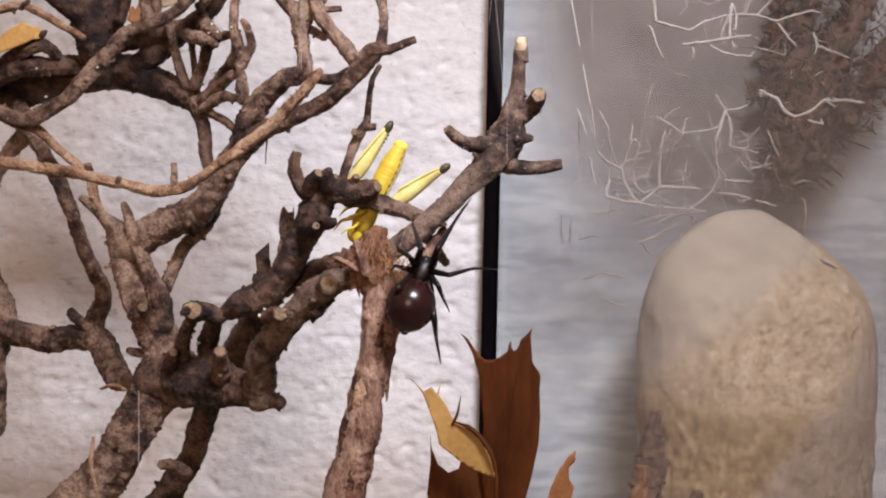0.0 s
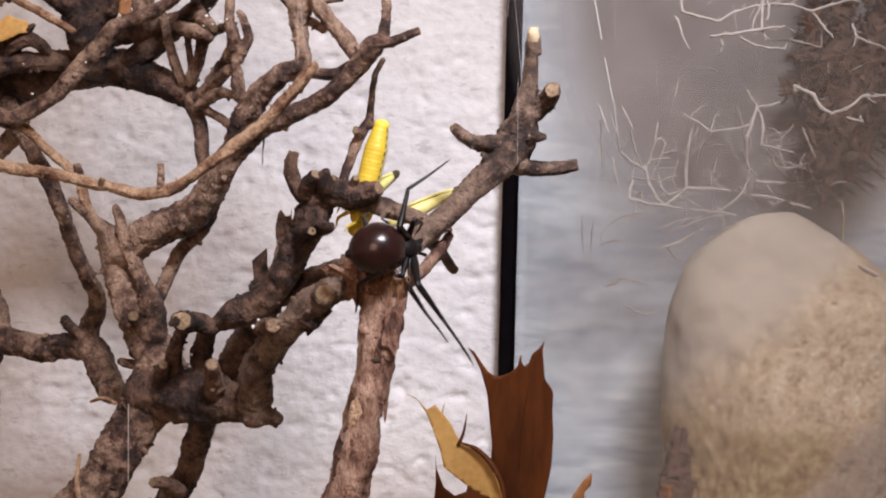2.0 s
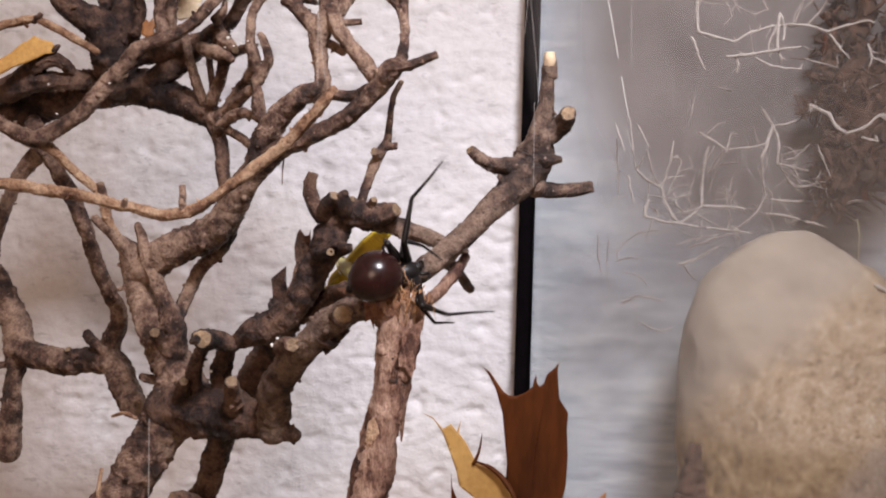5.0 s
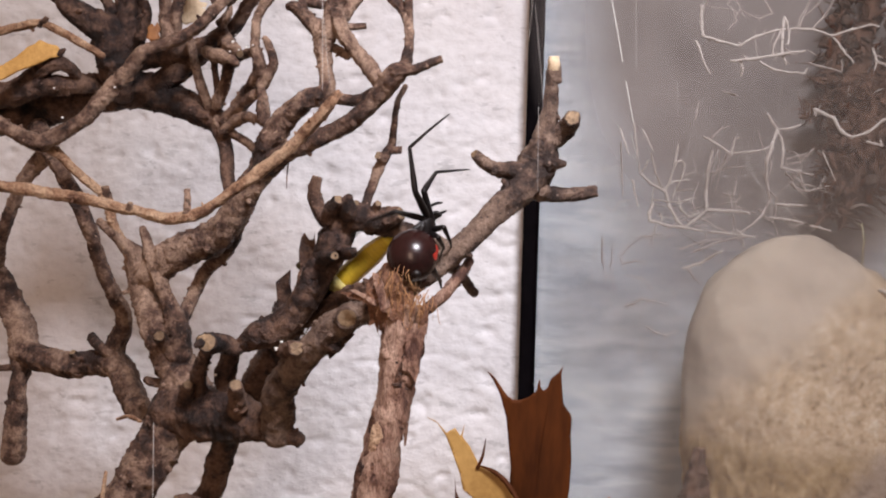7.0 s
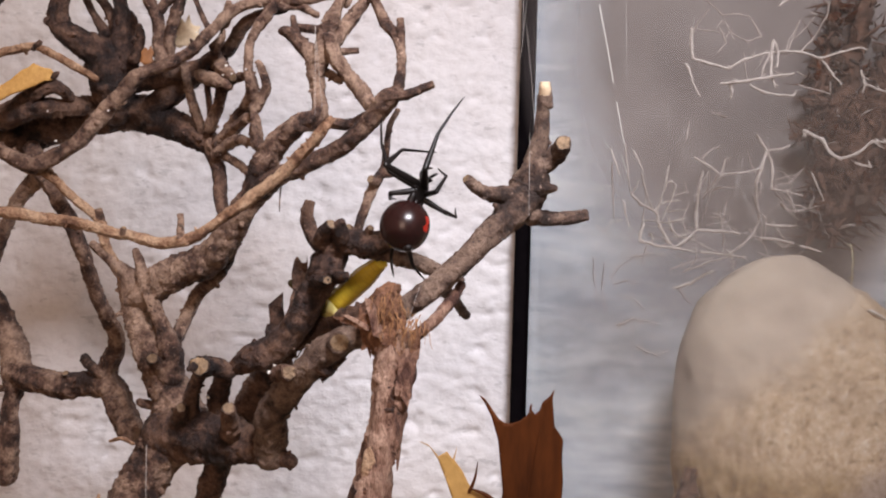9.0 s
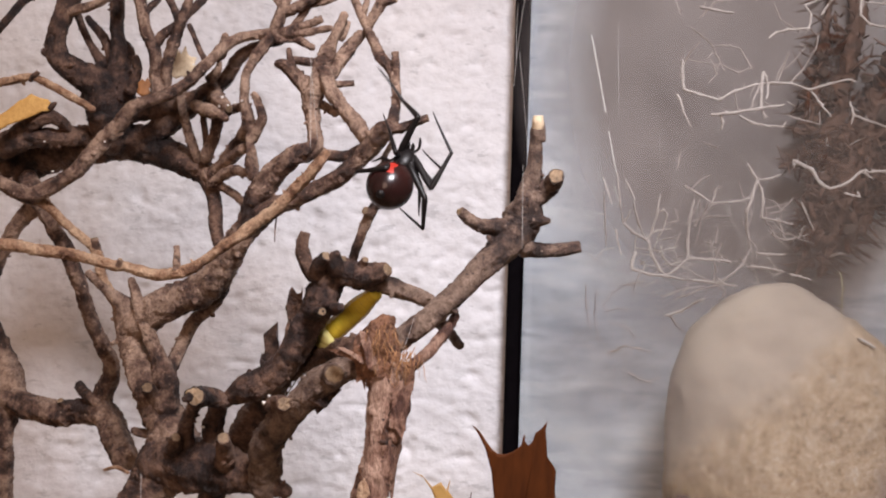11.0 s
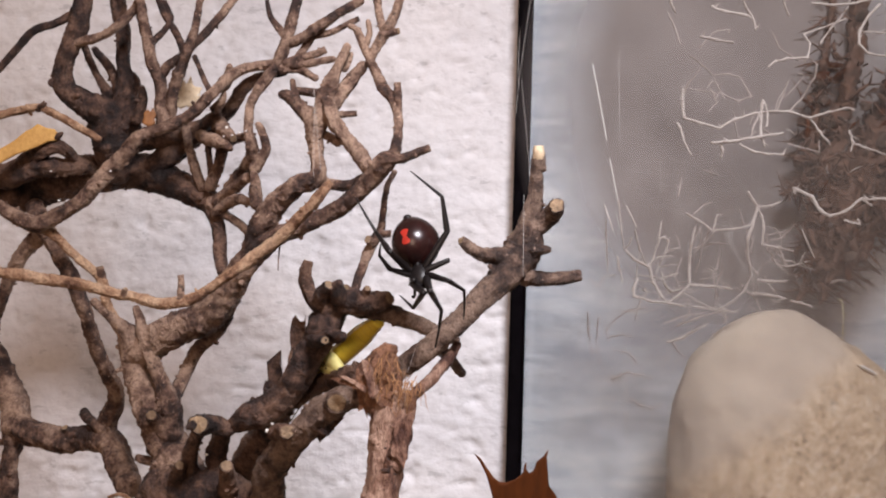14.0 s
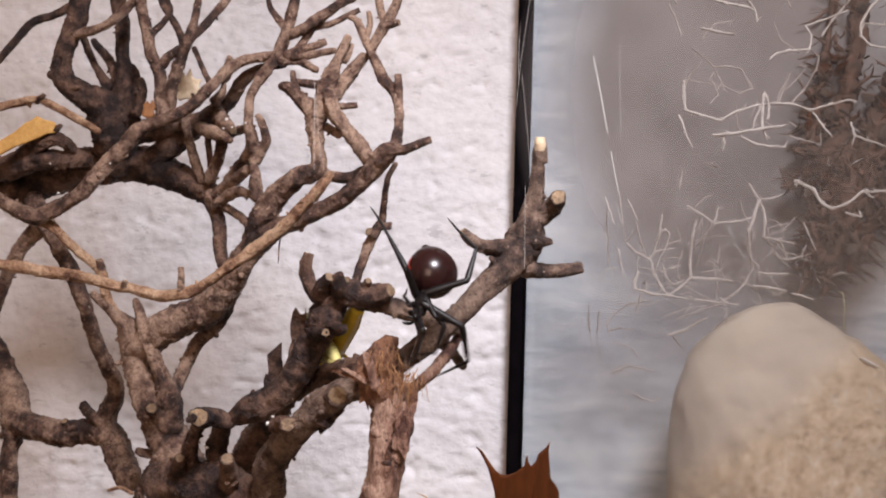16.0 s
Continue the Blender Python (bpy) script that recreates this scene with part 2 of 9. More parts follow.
DUST = 0.29
STUCCO, GREY_WALL = wall_material("white_stucco", (0.745, 0.735, 0.745), 0.4), streaked_material()
ROCK, GLASS, SILK = rock_material(), glass_material(), silk_material()
WEB_HAZE, WEB_HAZE_THIN = web_haze_material("silk_haze_sheet", 1.0, 1.0, (0.224, 0.198, 0.192), (0.073, 0.3145, 0.172), (0.062, 0.066, 0.086)), web_haze_material("thin_silk_haze_sheet", 0.0, 0.07, (0.34, 0.305, 0.29), (0.085, 0.272, 0.150), (0.066, 0.060, 0.070))


# ---- mesh helpers ----
def link_mesh(name, bm, mats, parent=None, label="", smooth=True):
    me = bpy.data.meshes.new(name)
    bm.normal_update()
    bm.to_mesh(me)
    bm.free()
    for m in mats if isinstance(mats, (list, tuple)) else [mats]:
        me.materials.append(m)
    if smooth:
        me.polygons.foreach_set("use_smooth", [True] * len(me.polygons))
    ob = new(name, me)
    if parent:
        ob.parent = parent
    if label:
        ob["label"] = label
    return ob


def part(name, bm, mats, parent, label="", smooth=True):
    return link_mesh(name, bm, mats, parent, label, smooth)


def box_bm(x0, x1, y0, y1, z0, z1, bevel=0.0):
    bm = bmesh.new()
    bmesh.ops.create_cube(bm, size=1)
    for v in bm.verts:
        v.co = Vector((x0 if v.co.x < 0 else x1, y0 if v.co.y < 0 else y1, z0 if v.co.z < 0 else z1))
    if bevel:
        bmesh.ops.bevel(bm, geom=bm.edges[:], offset=bevel, segments=2, affect="EDGES")
    return bm


def spline(pts, step):
    """Points along a smooth curve through pts (x, y, z, r)."""
    p = [np.array(q, float) for q in pts]
    p = [2 * p[0] - p[1]] + p + [2 * p[-1] - p[-2]]
    out = []
    for i in range(1, len(p) - 2):
        n = max(1, int(np.linalg.norm(p[i + 1][:3] - p[i][:3]) / step))
        for k in range(n):
            u = k / n
            out.append(0.5 * ((2 * p[i]) + (p[i + 1] - p[i - 1]) * u + (2 * p[i - 1] - 5 * p[i] + 4 * p[i + 1] - p[i + 2]) * u * u
                              + (3 * p[i] - p[i - 1] - 3 * p[i + 1] + p[i + 2]) * u ** 3))
    out.append(p[-2])
    for o in out:
        o[3] = max(o[3], 0.02)
    return out


def tube(bm, pts, sides=12, step=0.8, rough=0.0, cap=0, cap_index=0, seed=0.0, grain=0.45):
    """A tube through pts (millimetres, with radius) with an uneven skin. cap 1: a sawn or snapped end; 0: a rounded one."""
    ring_pts = spline(pts, step)
    if rough:
        for i, q in enumerate(ring_pts):
            edge = min(1.0, i / 6, (len(ring_pts) - 1 - i) / 6)
            w = noise.noise_vector(Vector((i * step * 0.16 + seed * 3.1, seed, 0.5))) * min(q[3], 2.2) * rough * 1.5 * edge
            q[:3] += np.array(w)
            node = max(0.0, noise.noise(Vector((i * step * 0.35, seed * 1.7, 7.0))) - 0.2)
            q[3] *= 1 + rough * (1.3 * node * edge) * min(1.0, 1.4 / q[3])
    up, rings, n = None, [], len(ring_pts)
    for i, q in enumerate(ring_pts):
        a, b = ring_pts[max(i - 1, 0)][:3], ring_pts[min(i + 1, n - 1)][:3]
        d = Vector(b - a).normalized()
        if up is None:
            up = d.orthogonal().normalized()
        up = (up - d * up.dot(d)).normalized()
        side = d.cross(up)
        ring = []
        for k in range(sides):
            w = 2 * math.pi * k / sides
            o = up * math.cos(w) + side * math.sin(w)
            c = Vector(q[:3]) + o * q[3]
            f = 1.0
            if rough:
                s = Vector((c.x, c.y, c.z + seed))
                along = i * step
                ridge = noise.noise(Vector((math.cos(w) * 2.2, math.sin(w) * 2.2, along * 0.16 + seed)))
                lump = noise.noise(s * 0.55 + Vector((seed, 0, 0)))
                small = abs(noise.noise(s * 1.15)) - 0.25
                f += rough * (0.85 * lump + 1.5 * grain * ridge - 0.75 * small + 0.6 * noise.noise(s * 1.9) + 0.55 * noise.noise(s * 3.7))
            ring.append(bm.verts.new((Vector(q[:3]) + o * q[3] * f) * MM))
        rings.append(ring)
    for r0, r1 in zip(rings, rings[1:]):
        for k in range(sides):
            bm.faces.new((r0[k], r0[(k + 1) % sides], r1[(k + 1) % sides], r1[k]))
    for ring, q, way in ((rings[0], ring_pts[0], ring_pts[0][:3] - ring_pts[1][:3]), (rings[-1], ring_pts[-1], ring_pts[-1][:3] - ring_pts[-2][:3])):
        d = Vector(way).normalized()
        last = ring is rings[-1]
        prev = ring
        sawn = cap and last
        for f, h in (((0.86, 0.10), (0.55, 0.02), (0.25, 0.08)) if sawn else ((0.8, 0.35), (0.45, 0.62))):
            nxt = []
            for k, v in enumerate(ring):
                jag = (0.28 * noise.noise(v.co * 900 + Vector((seed, k, 0)))) if sawn else 0.0
                nxt.append(bm.verts.new((Vector(q[:3]) * MM) * (1 - f) + v.co * f + d * q[3] * MM * (h + jag)))
            for k in range(sides):
                face = bm.faces.new((prev[k], prev[(k + 1) % sides], nxt[(k + 1) % sides], nxt[k]) if last else (prev[(k + 1) % sides], prev[k], nxt[k], nxt[(k + 1) % sides]))
                if sawn and prev is not ring:
                    face.material_index = cap_index
            prev = nxt
        face = bm.faces.new(prev if last else prev[::-1])
        if sawn:
            face.material_index = cap_index
    return ring_pts


def blob(bm, centre, radii, seed=0.0, rough=0.0, seg=24, freq=0.3, turn=None):
    """A rounded lump; centre and radii in millimetres."""
    m = Matrix.Translation(Vector(centre)) @ (turn or Matrix()) @ Matrix.Diagonal((*radii, 1))
    made = bmesh.ops.create_uvsphere(bm, u_segments=seg, v_segments=max(6, seg * 2 // 3), radius=1)["verts"]
    for v in made:
        c = m @ v.co
        if rough:
            k = 1 + rough * noise.fractal(c * freq + Vector((seed, 0, 0)), 1.0, 2.0, 4)
            c = m @ (v.co * k)
        v.co = c * MM
    return made


# ---- structure ----
def wall_sheet(name, x0, x1, z0, z1, y, cell, mat, label, relief):
    """A thick wall whose face towards the tank is trowelled plaster."""
    nx, nz = int((x1 - x0) / cell), int((z1 - z0) / cell)
    xs, zs = np.linspace(x0, x1, nx + 1), np.linspace(z0, z1, nz + 1)
    verts, faces = [], []
    for z in zs:
        for x in xs:
            p = Vector((x * 1000, 0, z * 1000))
            h = 0.30 * noise.noise(Vector((p.x * 0.07, 3.1, p.z * 0.11))) + 0.24 * noise.noise(Vector((p.x * 0.19, 9.7, p.z * 0.27)))
            h += 1.25 * max(0.0, noise.noise(Vector((p.x * 0.22, 1.7, p.z * 0.33))) - 0.22) + 0.17 * noise.noise(Vector((p.x * 0.5, 5.0, p.z * 0.65)))
            verts.append((x, y + h * MM * relief, z))
    for j in range(nz):
        for i in range(nx):
            a = j * (nx + 1) + i
            faces.append((a, a + 1, a + nx + 2, a + nx + 1))
    k = len(verts)
    verts += [(x0, y + 0.02, z0), (x1, y + 0.02, z0), (x1, y + 0.02, z1), (x0, y + 0.02, z1)]
    faces.append((k + 3, k + 2, k + 1, k))
    me = bpy.data.meshes.new(name)
    me.from_pydata(verts, [], faces)
    me.materials.append(mat)
    me.polygons.foreach_set("use_smooth", [True] * len(me.polygons))
    return tagged(new(name, me), label, "wall", kind="structure")


wall_sheet("wall_back", -0.30, 0.0150, 0.0, 0.42, 0.340, 0.0009, STUCCO, "white trowelled plaster wall at the back", 2.1)
wall_sheet("wall_back_grey", 0.0150, 0.34, 0.0, 0.42, 0.346, 0.0016, GREY_WALL, "blue-grey streaked wall behind the glass", 0.8)
tagged(link_mesh("floor", box_bm(-0.30, 0.34, -0.06, 0.36, -0.02, 0.0), SOIL, smooth=False), "sandy brown soil on the tank floor", "floor", kind="structure")
# unseen room around the tank, added to close the scene and bounce light
tagged(link_mesh("ground", box_bm(-1.5, 1.5, -2.2, 0.5, -0.82, -0.80), PAINT, smooth=False), "plain pale floor of the room", "floor", kind="structure")
tagged(link_mesh("ceiling", box_bm(-1.5, 1.5, -2.2, 0.5, 1.70, 1.72), PAINT, smooth=False), "plain pale ceiling of the room", "ceiling", kind="structure")
tagged(link_mesh("trim", box_bm(-0.32, 0.36, -0.08, 0.38, -0.798, -0.022), PAINT, smooth=False), "plain stand under the tank", "stand", kind="structure")
for wall_name, dims in (("wall_west", (-1.52, -1.50, -2.2, 0.5, -0.8, 1.7)), ("wall_east", (1.50, 1.52, -2.2, 0.5, -0.8, 1.7)), ("wall_north", (-1.5, 1.5, 0.5, 0.52, -0.8, 1.7))):
    tagged(link_mesh(wall_name, box_bm(*dims), PAINT, smooth=False), "plain pale painted wall of the room", "wall", kind="structure")

# the room's unseen far wall, with an opening made for the fill lamp
bm_south = bmesh.new()
for dims in ((-1.5, -0.90, -2.22, -2.2, -0.8, 1.7), (0.0, 1.5, -2.22, -2.2, -0.8, 1.7), (-0.90, 0.0, -2.22, -2.2, -0.8, -0.1), (-0.90, 0.0, -2.22, -2.2, 1.0, 1.7)):
    piece = bmesh.ops.create_cube(bm_south, size=1)["verts"]
    for v in piece:
        v.co = Vector((dims[0] if v.co.x < 0 else dims[1], dims[2] if v.co.y < 0 else dims[3], dims[4] if v.co.z < 0 else dims[5]))
tagged(link_mesh("wall_south", bm_south, PAINT, smooth=False), "plain pale painted wall with an opening for the fill lamp", "wall", kind="structure")

# side glass that runs from the back corner past the shrub, with its black seal
seal = link_mesh("glass_seal", box_bm(0.0125, 0.0170, 0.3315, 0.3392, 0.0, 0.40, 0.0006), RUBBER, smooth=False)
tagged(seal, "black rubber seal at the edge of a glass pane", "seal", kind="structure")
strip_m = bmesh.new()
tube(strip_m, [(16.6, 331.2, 0, 0.45), (16.6, 331.2, 200, 0.45), (16.6, 331.2, 400, 0.45)], 8, 20)
part("seal_lip", strip_m, RUBBER, seal)


def side_glass():
    bm = box_bm(-0.0015, 0.0015, -0.36, 0.0, 0.0, 0.40)
    ob = link_mesh("window_1", bm, GLASS, smooth=False)
    ob.matrix_world = pose(0.0184, 0.3345, 0.0, 0, 0, 13.5)
    ob.visible_shadow = False
    return tagged(ob, "dusty clear glass side pane with streaks", "glass pane", kind="structure")


side_glass()

# ---- dead shrub ----
shrub = tagged(new("dead_shrub"), "leafless dead shrub of knotty grey-brown twisted branches", "shrub")
limb_count = [0]


def limb(parent, name, skin, pts, cut):
    limb_count[0] += 1
    bm = bmesh.new()
    r = max(q[3] for q in pts)
    if r < 3.2 and pts[0][2] > 96:
        pts = [(*q[:3], q[3] * 0.88) for q in pts]
    sides = 14 if r < 1.0 else 20 if r < 2.5 else 30
    tube(bm, pts, sides, 0.36 if r < 2.5 else 0.45, 0.10 if name == "knot" else 0.15 if r > 3.0 else 0.20, cut, 1, limb_count[0] * 7.3, 0.7)
    rnd = random.Random(limb_count[0])
    length = sum((Vector(b[:3]) - Vector(a[:3])).length for a, b in zip(pts, pts[1:]))
    if name != "knot":
        for k in range(int(length / 3.4)):
            u = rnd.uniform(0.05, 0.95) * (len(pts) - 1)
            i = int(u)
            q = Vector(pts[i]).lerp(Vector(pts[i + 1]), u - i)
            d = Vector((rnd.gauss(0, 1), rnd.gauss(-0.3, 0.8), rnd.gauss(0, 1))).normalized()
            c = Vector(q[:3])
            h = q[3] * rnd.uniform(0.95, 1.2) + rnd.uniform(0.1, 0.45)
            w = min(0.8, q[3] * rnd.uniform(0.18, 0.46))
            tube(bm, [(*(c + d * q[3] * 0.55), w * 1.5), (*(c + d * q[3] * 0.9), w), (*(c + d * h), w * 0.6)], 8, 0.4, 0.35, 0, 1, k * 2.0)
    part(name, bm, [skin, {2: KNOT, 3: CUT_FRESH}.get(cut, CUT)], parent)


def shard(bm, a, b, w, d, seed):
    """A split piece of wood from a to b, w wide and d thick, with torn ends."""
    way = (b - a).normalized()
    side = way.cross(Vector((0, -1, 0))).normalized()
    front = side.cross(way)
    n, rings = 7, []
    for i in range(n + 1):
        u = i / n
        c = a.lerp(b, u)
        taper = 1.0 - 0.3 * u
        ring = []
        for k, (sx, sy) in enumerate(((-1, -0.7), (-0.4, -1), (0.3, -0.8), (1, -0.9), (1, 0.8), (-1, 1))):
            j = noise.noise_vector(Vector((k * 3.1, i * 1.7, seed))) * 0.42
            tear = way * (2.4 * noise.noise(Vector((k * 5.3, seed, i)))) if i in (0, n) else Vector()
            ring.append(bm.verts.new((c + side * (sx * taper + j.x) * w * 0.5 + front * (sy * taper + j.y) * d * 0.5 + tear * min(w, 2.0)) * MM))
        rings.append(ring)
    for r0, r1 in zip(rings, rings[1:]):
        for k in range(6):
            bm.faces.new((r0[k], r0[(k + 1) % 6], r1[(k + 1) % 6], r1[k]))
    bm.faces.new(rings[0][::-1])
    bm.faces.new(rings[-1])
    bmesh.ops.recalc_face_normals(bm, faces=bm.faces[:])


def snag(parent, a, b, w, d):
    bm = bmesh.new()
    shard(bm, Vector(a), Vector(b), w, d, a[0])
    part("snag", bm, BARK_DARK, parent, smooth=False)


def broken_tip(parent, a, b, w):
    """A short snapped end: bare wood on one side, a flap of bark on the other."""
    a, b = Vector(a), Vector(b)
    bm = bmesh.new()
    tube(bm, [(*a, w * 0.82), (*a.lerp(b, 0.5), w * 0.92), (*b, w * 0.80)], 14, 0.3, 0.25, 1, 0, 3.0)
    tip = part("broken_tip", bm, CUT_FRESH, parent, "pale freshly broken wood")
    bm = bmesh.new()
    s = Vector((w * 0.75, 0.25, -0.8))
    tube(bm, [(*(a + s - Vector((0, 0, 1.5))), w * 0.5), (*(a.lerp(b, 0.5) + s), w * 0.45), (*(b + s), w * 0.22)], 8, 0.3, 0.3, 0, 0, 5.0)
    part("bark_flap", bm, BARK_GREY, tip)
limb(shrub, "trunk", BARK_MID, [(-90.5, 240.0, 32.2, 5.4), (-77.6, 244.0, 44.8, 5.2), (-68.6, 246.0, 58.7, 4.9), (-64.5, 247.0, 67.7, 5.1), (-62.4, 249.0, 76.0, 4.70)], 0)
limb(shrub, "trunk", BARK_DARK, [(-66.3, 246.0, 68.8, 4.63), (-59.1, 245.0, 69.0, 6.06), (-51.5, 243.0, 68.9, 5.65), (-45.1, 241.0, 67.7, 4.05), (-40.1, 239.0, 66.5, 2.60), (-36.4, 237.0, 66.0, 1.76), (-34.4, 236.0, 65.7, 1.40)], 0)
limb(shrub, "stem", BARK_DARK, [(-54.3, 256.0, 65.5, 3.2), (-56.8, 259.0, 56.9, 2.9), (-60.4, 262.0, 47.4, 3.0), (-66.8, 265.0, 37.0, 3.6), (-77.0, 268.0, 22.8, 4.3)], 0)
limb(shrub, "stub", BARK_DARK, [(-59.0, 254.0, 46.0, 1.68), (-61.7, 250.0, 48.4, 1.30), (-63.3, 247.0, 49.4, 1.05)], 1)
limb(shrub, "branch", BARK_MID, [(-77.0, 262.0, 66.4, 2.88), (-81.5, 268.0, 69.9, 3.31), (-86.3, 273.0, 75.2, 3.38), (-92.7, 277.0, 75.2, 3.17), (-100.7, 279.0, 74.2, 3.20), (-108.9, 281.0, 75.6, 3.22), (-116.1, 284.0, 77.1, 3.39)], 0)
limb(shrub, "stem", BARK_MID, [(-129.0, 288.0, 102.8, 2.38), (-122.0, 286.0, 92.8, 3.28), (-116.6, 285.0, 82.8, 3.66), (-115.2, 284.0, 76.4, 3.39), (-115.8, 284.0, 69.9, 2.21), (-116.3, 284.0, 61.2, 2.60), (-117.0, 284.0, 49.7, 3.13)], 0)
limb(shrub, "branch", BARK_MID, [(-89.2, 275.0, 77.0, 2.52), (-86.2, 273.0, 82.8, 2.13), (-85.0, 271.0, 87.9, 1.86), (-86.7, 270.0, 92.1, 1.85), (-88.7, 268.0, 97.6, 1.60), (-89.9, 266.0, 103.1, 1.58), (-93.0, 264.0, 112.5, 1.81), (-96.7, 262.0, 120.4, 1.80), (-100.4, 262.0, 126.4, 2.16), (-103.4, 262.0, 132.4, 2.16)], 0)
limb(shrub, "stub", BARK_MID, [(-88.2, 272.0, 78.0, 1.25), (-91.4, 274.0, 79.4, 1.26), (-95.1, 278.0, 81.6, 1.40)], 1)
limb(shrub, "stub", BARK_MID, [(-98.9, 277.0, 76.8, 1.02), (-99.1, 276.0, 77.8, 0.89)], 1)
limb(shrub, "stub", BARK_MID, [(-115.9, 284.0, 73.1, 1.04), (-121.1, 284.0, 72.3, 0.91)], 0)
limb(shrub, "stem", BARK_MID, [(-60.4, 249.0, 70.4, 4.78), (-66.1, 252.0, 78.6, 4.38), (-70.5, 254.0, 85.3, 3.95), (-74.0, 256.0, 91.4, 3.28), (-75.9, 256.0, 97.9, 2.93), (-76.7, 254.0, 102.5, 2.55), (-78.5, 252.0, 104.8, 1.50), (-80.5, 250.0, 107.6, 1.14), (-83.6, 250.0, 110.0, 0.91)], 0)
limb(shrub, "stub", BARK_MID, [(-76.7, 254.0, 102.5, 1.39), (-78.0, 252.0, 104.8, 1.27)], 0)
limb(shrub, "stub", BARK_MID, [(-78.5, 256.0, 94.5, 0.59), (-79.0, 254.0, 94.0, 0.46)], 0)
limb(shrub, "branch", BARK_MID, [(-64.3, 249.0, 80.3, 2.84), (-65.1, 250.0, 85.2, 2.51), (-68.0, 252.0, 91.9, 1.73), (-70.3, 252.0, 97.0, 1.50), (-72.7, 252.0, 102.7, 1.27), (-73.6, 252.0, 106.5, 1.04), (-74.5, 252.0, 108.8, 0.81)], 0)
limb(shrub, "branch", BARK_MID, [(-65.5, 252.0, 81.8, 2.30), (-65.9, 255.0, 87.3, 1.75), (-64.1, 258.0, 94.2, 1.53), (-61.7, 259.0, 99.5, 1.42), (-57.3, 256.0, 103.0, 1.76), (-54.4, 254.0, 107.0, 1.86), (-51.8, 250.0, 112.3, 1.83), (-48.0, 248.0, 118.0, 1.36)], 0)
limb(shrub, "stub", BARK_MID, [(-66.6, 249.0, 82.1, 1.59), (-67.4, 246.0, 84.7, 1.46), (-67.3, 244.0, 85.5, 1.22)], 1)
limb(shrub, "stub", BARK_MID, [(-69.4, 252.0, 74.1, 1.15), (-72.6, 252.0, 74.9, 0.81)], 0)
limb(shrub, "branch", BARK_MID, [(-75.3, 256.0, 97.2, 3.04), (-70.2, 254.0, 101.1, 3.83), (-63.9, 252.0, 104.5, 3.80), (-57.6, 250.0, 107.0, 3.65), (-53.2, 247.0, 111.6, 3.16), (-48.9, 244.0, 117.9, 2.90), (-44.1, 241.0, 122.8, 2.64), (-38.1, 238.0, 126.1, 1.95), (-31.0, 235.0, 128.6, 1.82), (-24.2, 232.0, 132.4, 1.80), (-19.3, 229.0, 136.9, 1.88), (-15.9, 226.0, 140.4, 2.06), (-13.8, 225.0, 141.5, 1.43)], 0)
limb(shrub, "twig", BARK_MID, [(-14.9, 225.0, 140.8, 1.43), (-11.2, 224.0, 141.4, 1.02), (-6.7, 223.0, 143.0, 0.86)], 1)
limb(shrub, "twig", BARK_PALE, [(-94.9, 216.0, 116.0, 1.18), (-87.5, 216.0, 115.1, 1.28), (-81.3, 216.0, 114.4, 1.37), (-74.4, 217.0, 113.7, 1.28), (-68.7, 217.0, 112.3, 1.18), (-63.4, 218.0, 111.3, 1.19), (-58.3, 218.0, 110.3, 1.29), (-52.5, 217.0, 111.1, 1.28), (-47.6, 217.0, 114.3, 1.08), (-42.0, 216.0, 118.3, 1.28), (-36.4, 215.0, 122.5, 1.27), (-30.7, 213.0, 127.5, 1.26), (-26.3, 211.0, 132.2, 1.15), (-24.5, 211.0, 134.4, 0.77)], 1)
limb(shrub, "stub", BARK_MID, [(-54.1, 217.0, 110.9, 0.89), (-54.2, 217.0, 113.4, 0.79), (-54.3, 217.0, 116.0, 0.69)], 1)
limb(shrub, "stub", BARK_MID, [(-65.5, 217.0, 111.8, 0.79), (-64.9, 216.0, 113.0, 0.59)], 1)
limb(shrub, "twig", BARK_PALE, [(-100.9, 246.0, 128.5, 1.46), (-96.8, 247.0, 126.4, 1.58), (-93.5, 248.0, 125.3, 1.25), (-88.2, 249.0, 120.4, 1.14), (-83.9, 250.0, 116.9, 1.14), (-81.6, 250.0, 113.9, 1.26), (-80.6, 250.0, 110.1, 1.26), (-79.2, 251.0, 106.1, 1.38), (-76.5, 253.0, 101.9, 1.62)], 0)
limb(shrub, "stub", BARK_MID, [(-81.9, 250.0, 115.2, 1.03), (-82.1, 249.0, 117.7, 0.91)], 1)
limb(shrub, "branch", BARK_MID, [(-108.9, 246.0, 132.7, 1.68), (-102.9, 246.0, 129.7, 1.68), (-95.9, 245.0, 127.0, 2.12), (-90.9, 245.0, 128.7, 1.90), (-84.3, 244.0, 133.2, 2.00), (-79.7, 244.0, 138.3, 2.00), (-74.9, 243.0, 143.3, 1.89), (-71.3, 242.0, 146.9, 1.55), (-64.7, 242.0, 149.6, 1.44), (-59.8, 242.0, 152.7, 1.44), (-55.9, 242.0, 156.8, 1.32), (-53.2, 243.0, 160.2, 1.33), (-48.8, 244.0, 162.9, 1.22), (-42.5, 244.0, 163.8, 1.22), (-35.6, 244.0, 164.2, 1.00), (-29.7, 244.0, 165.3, 0.78)], 0)
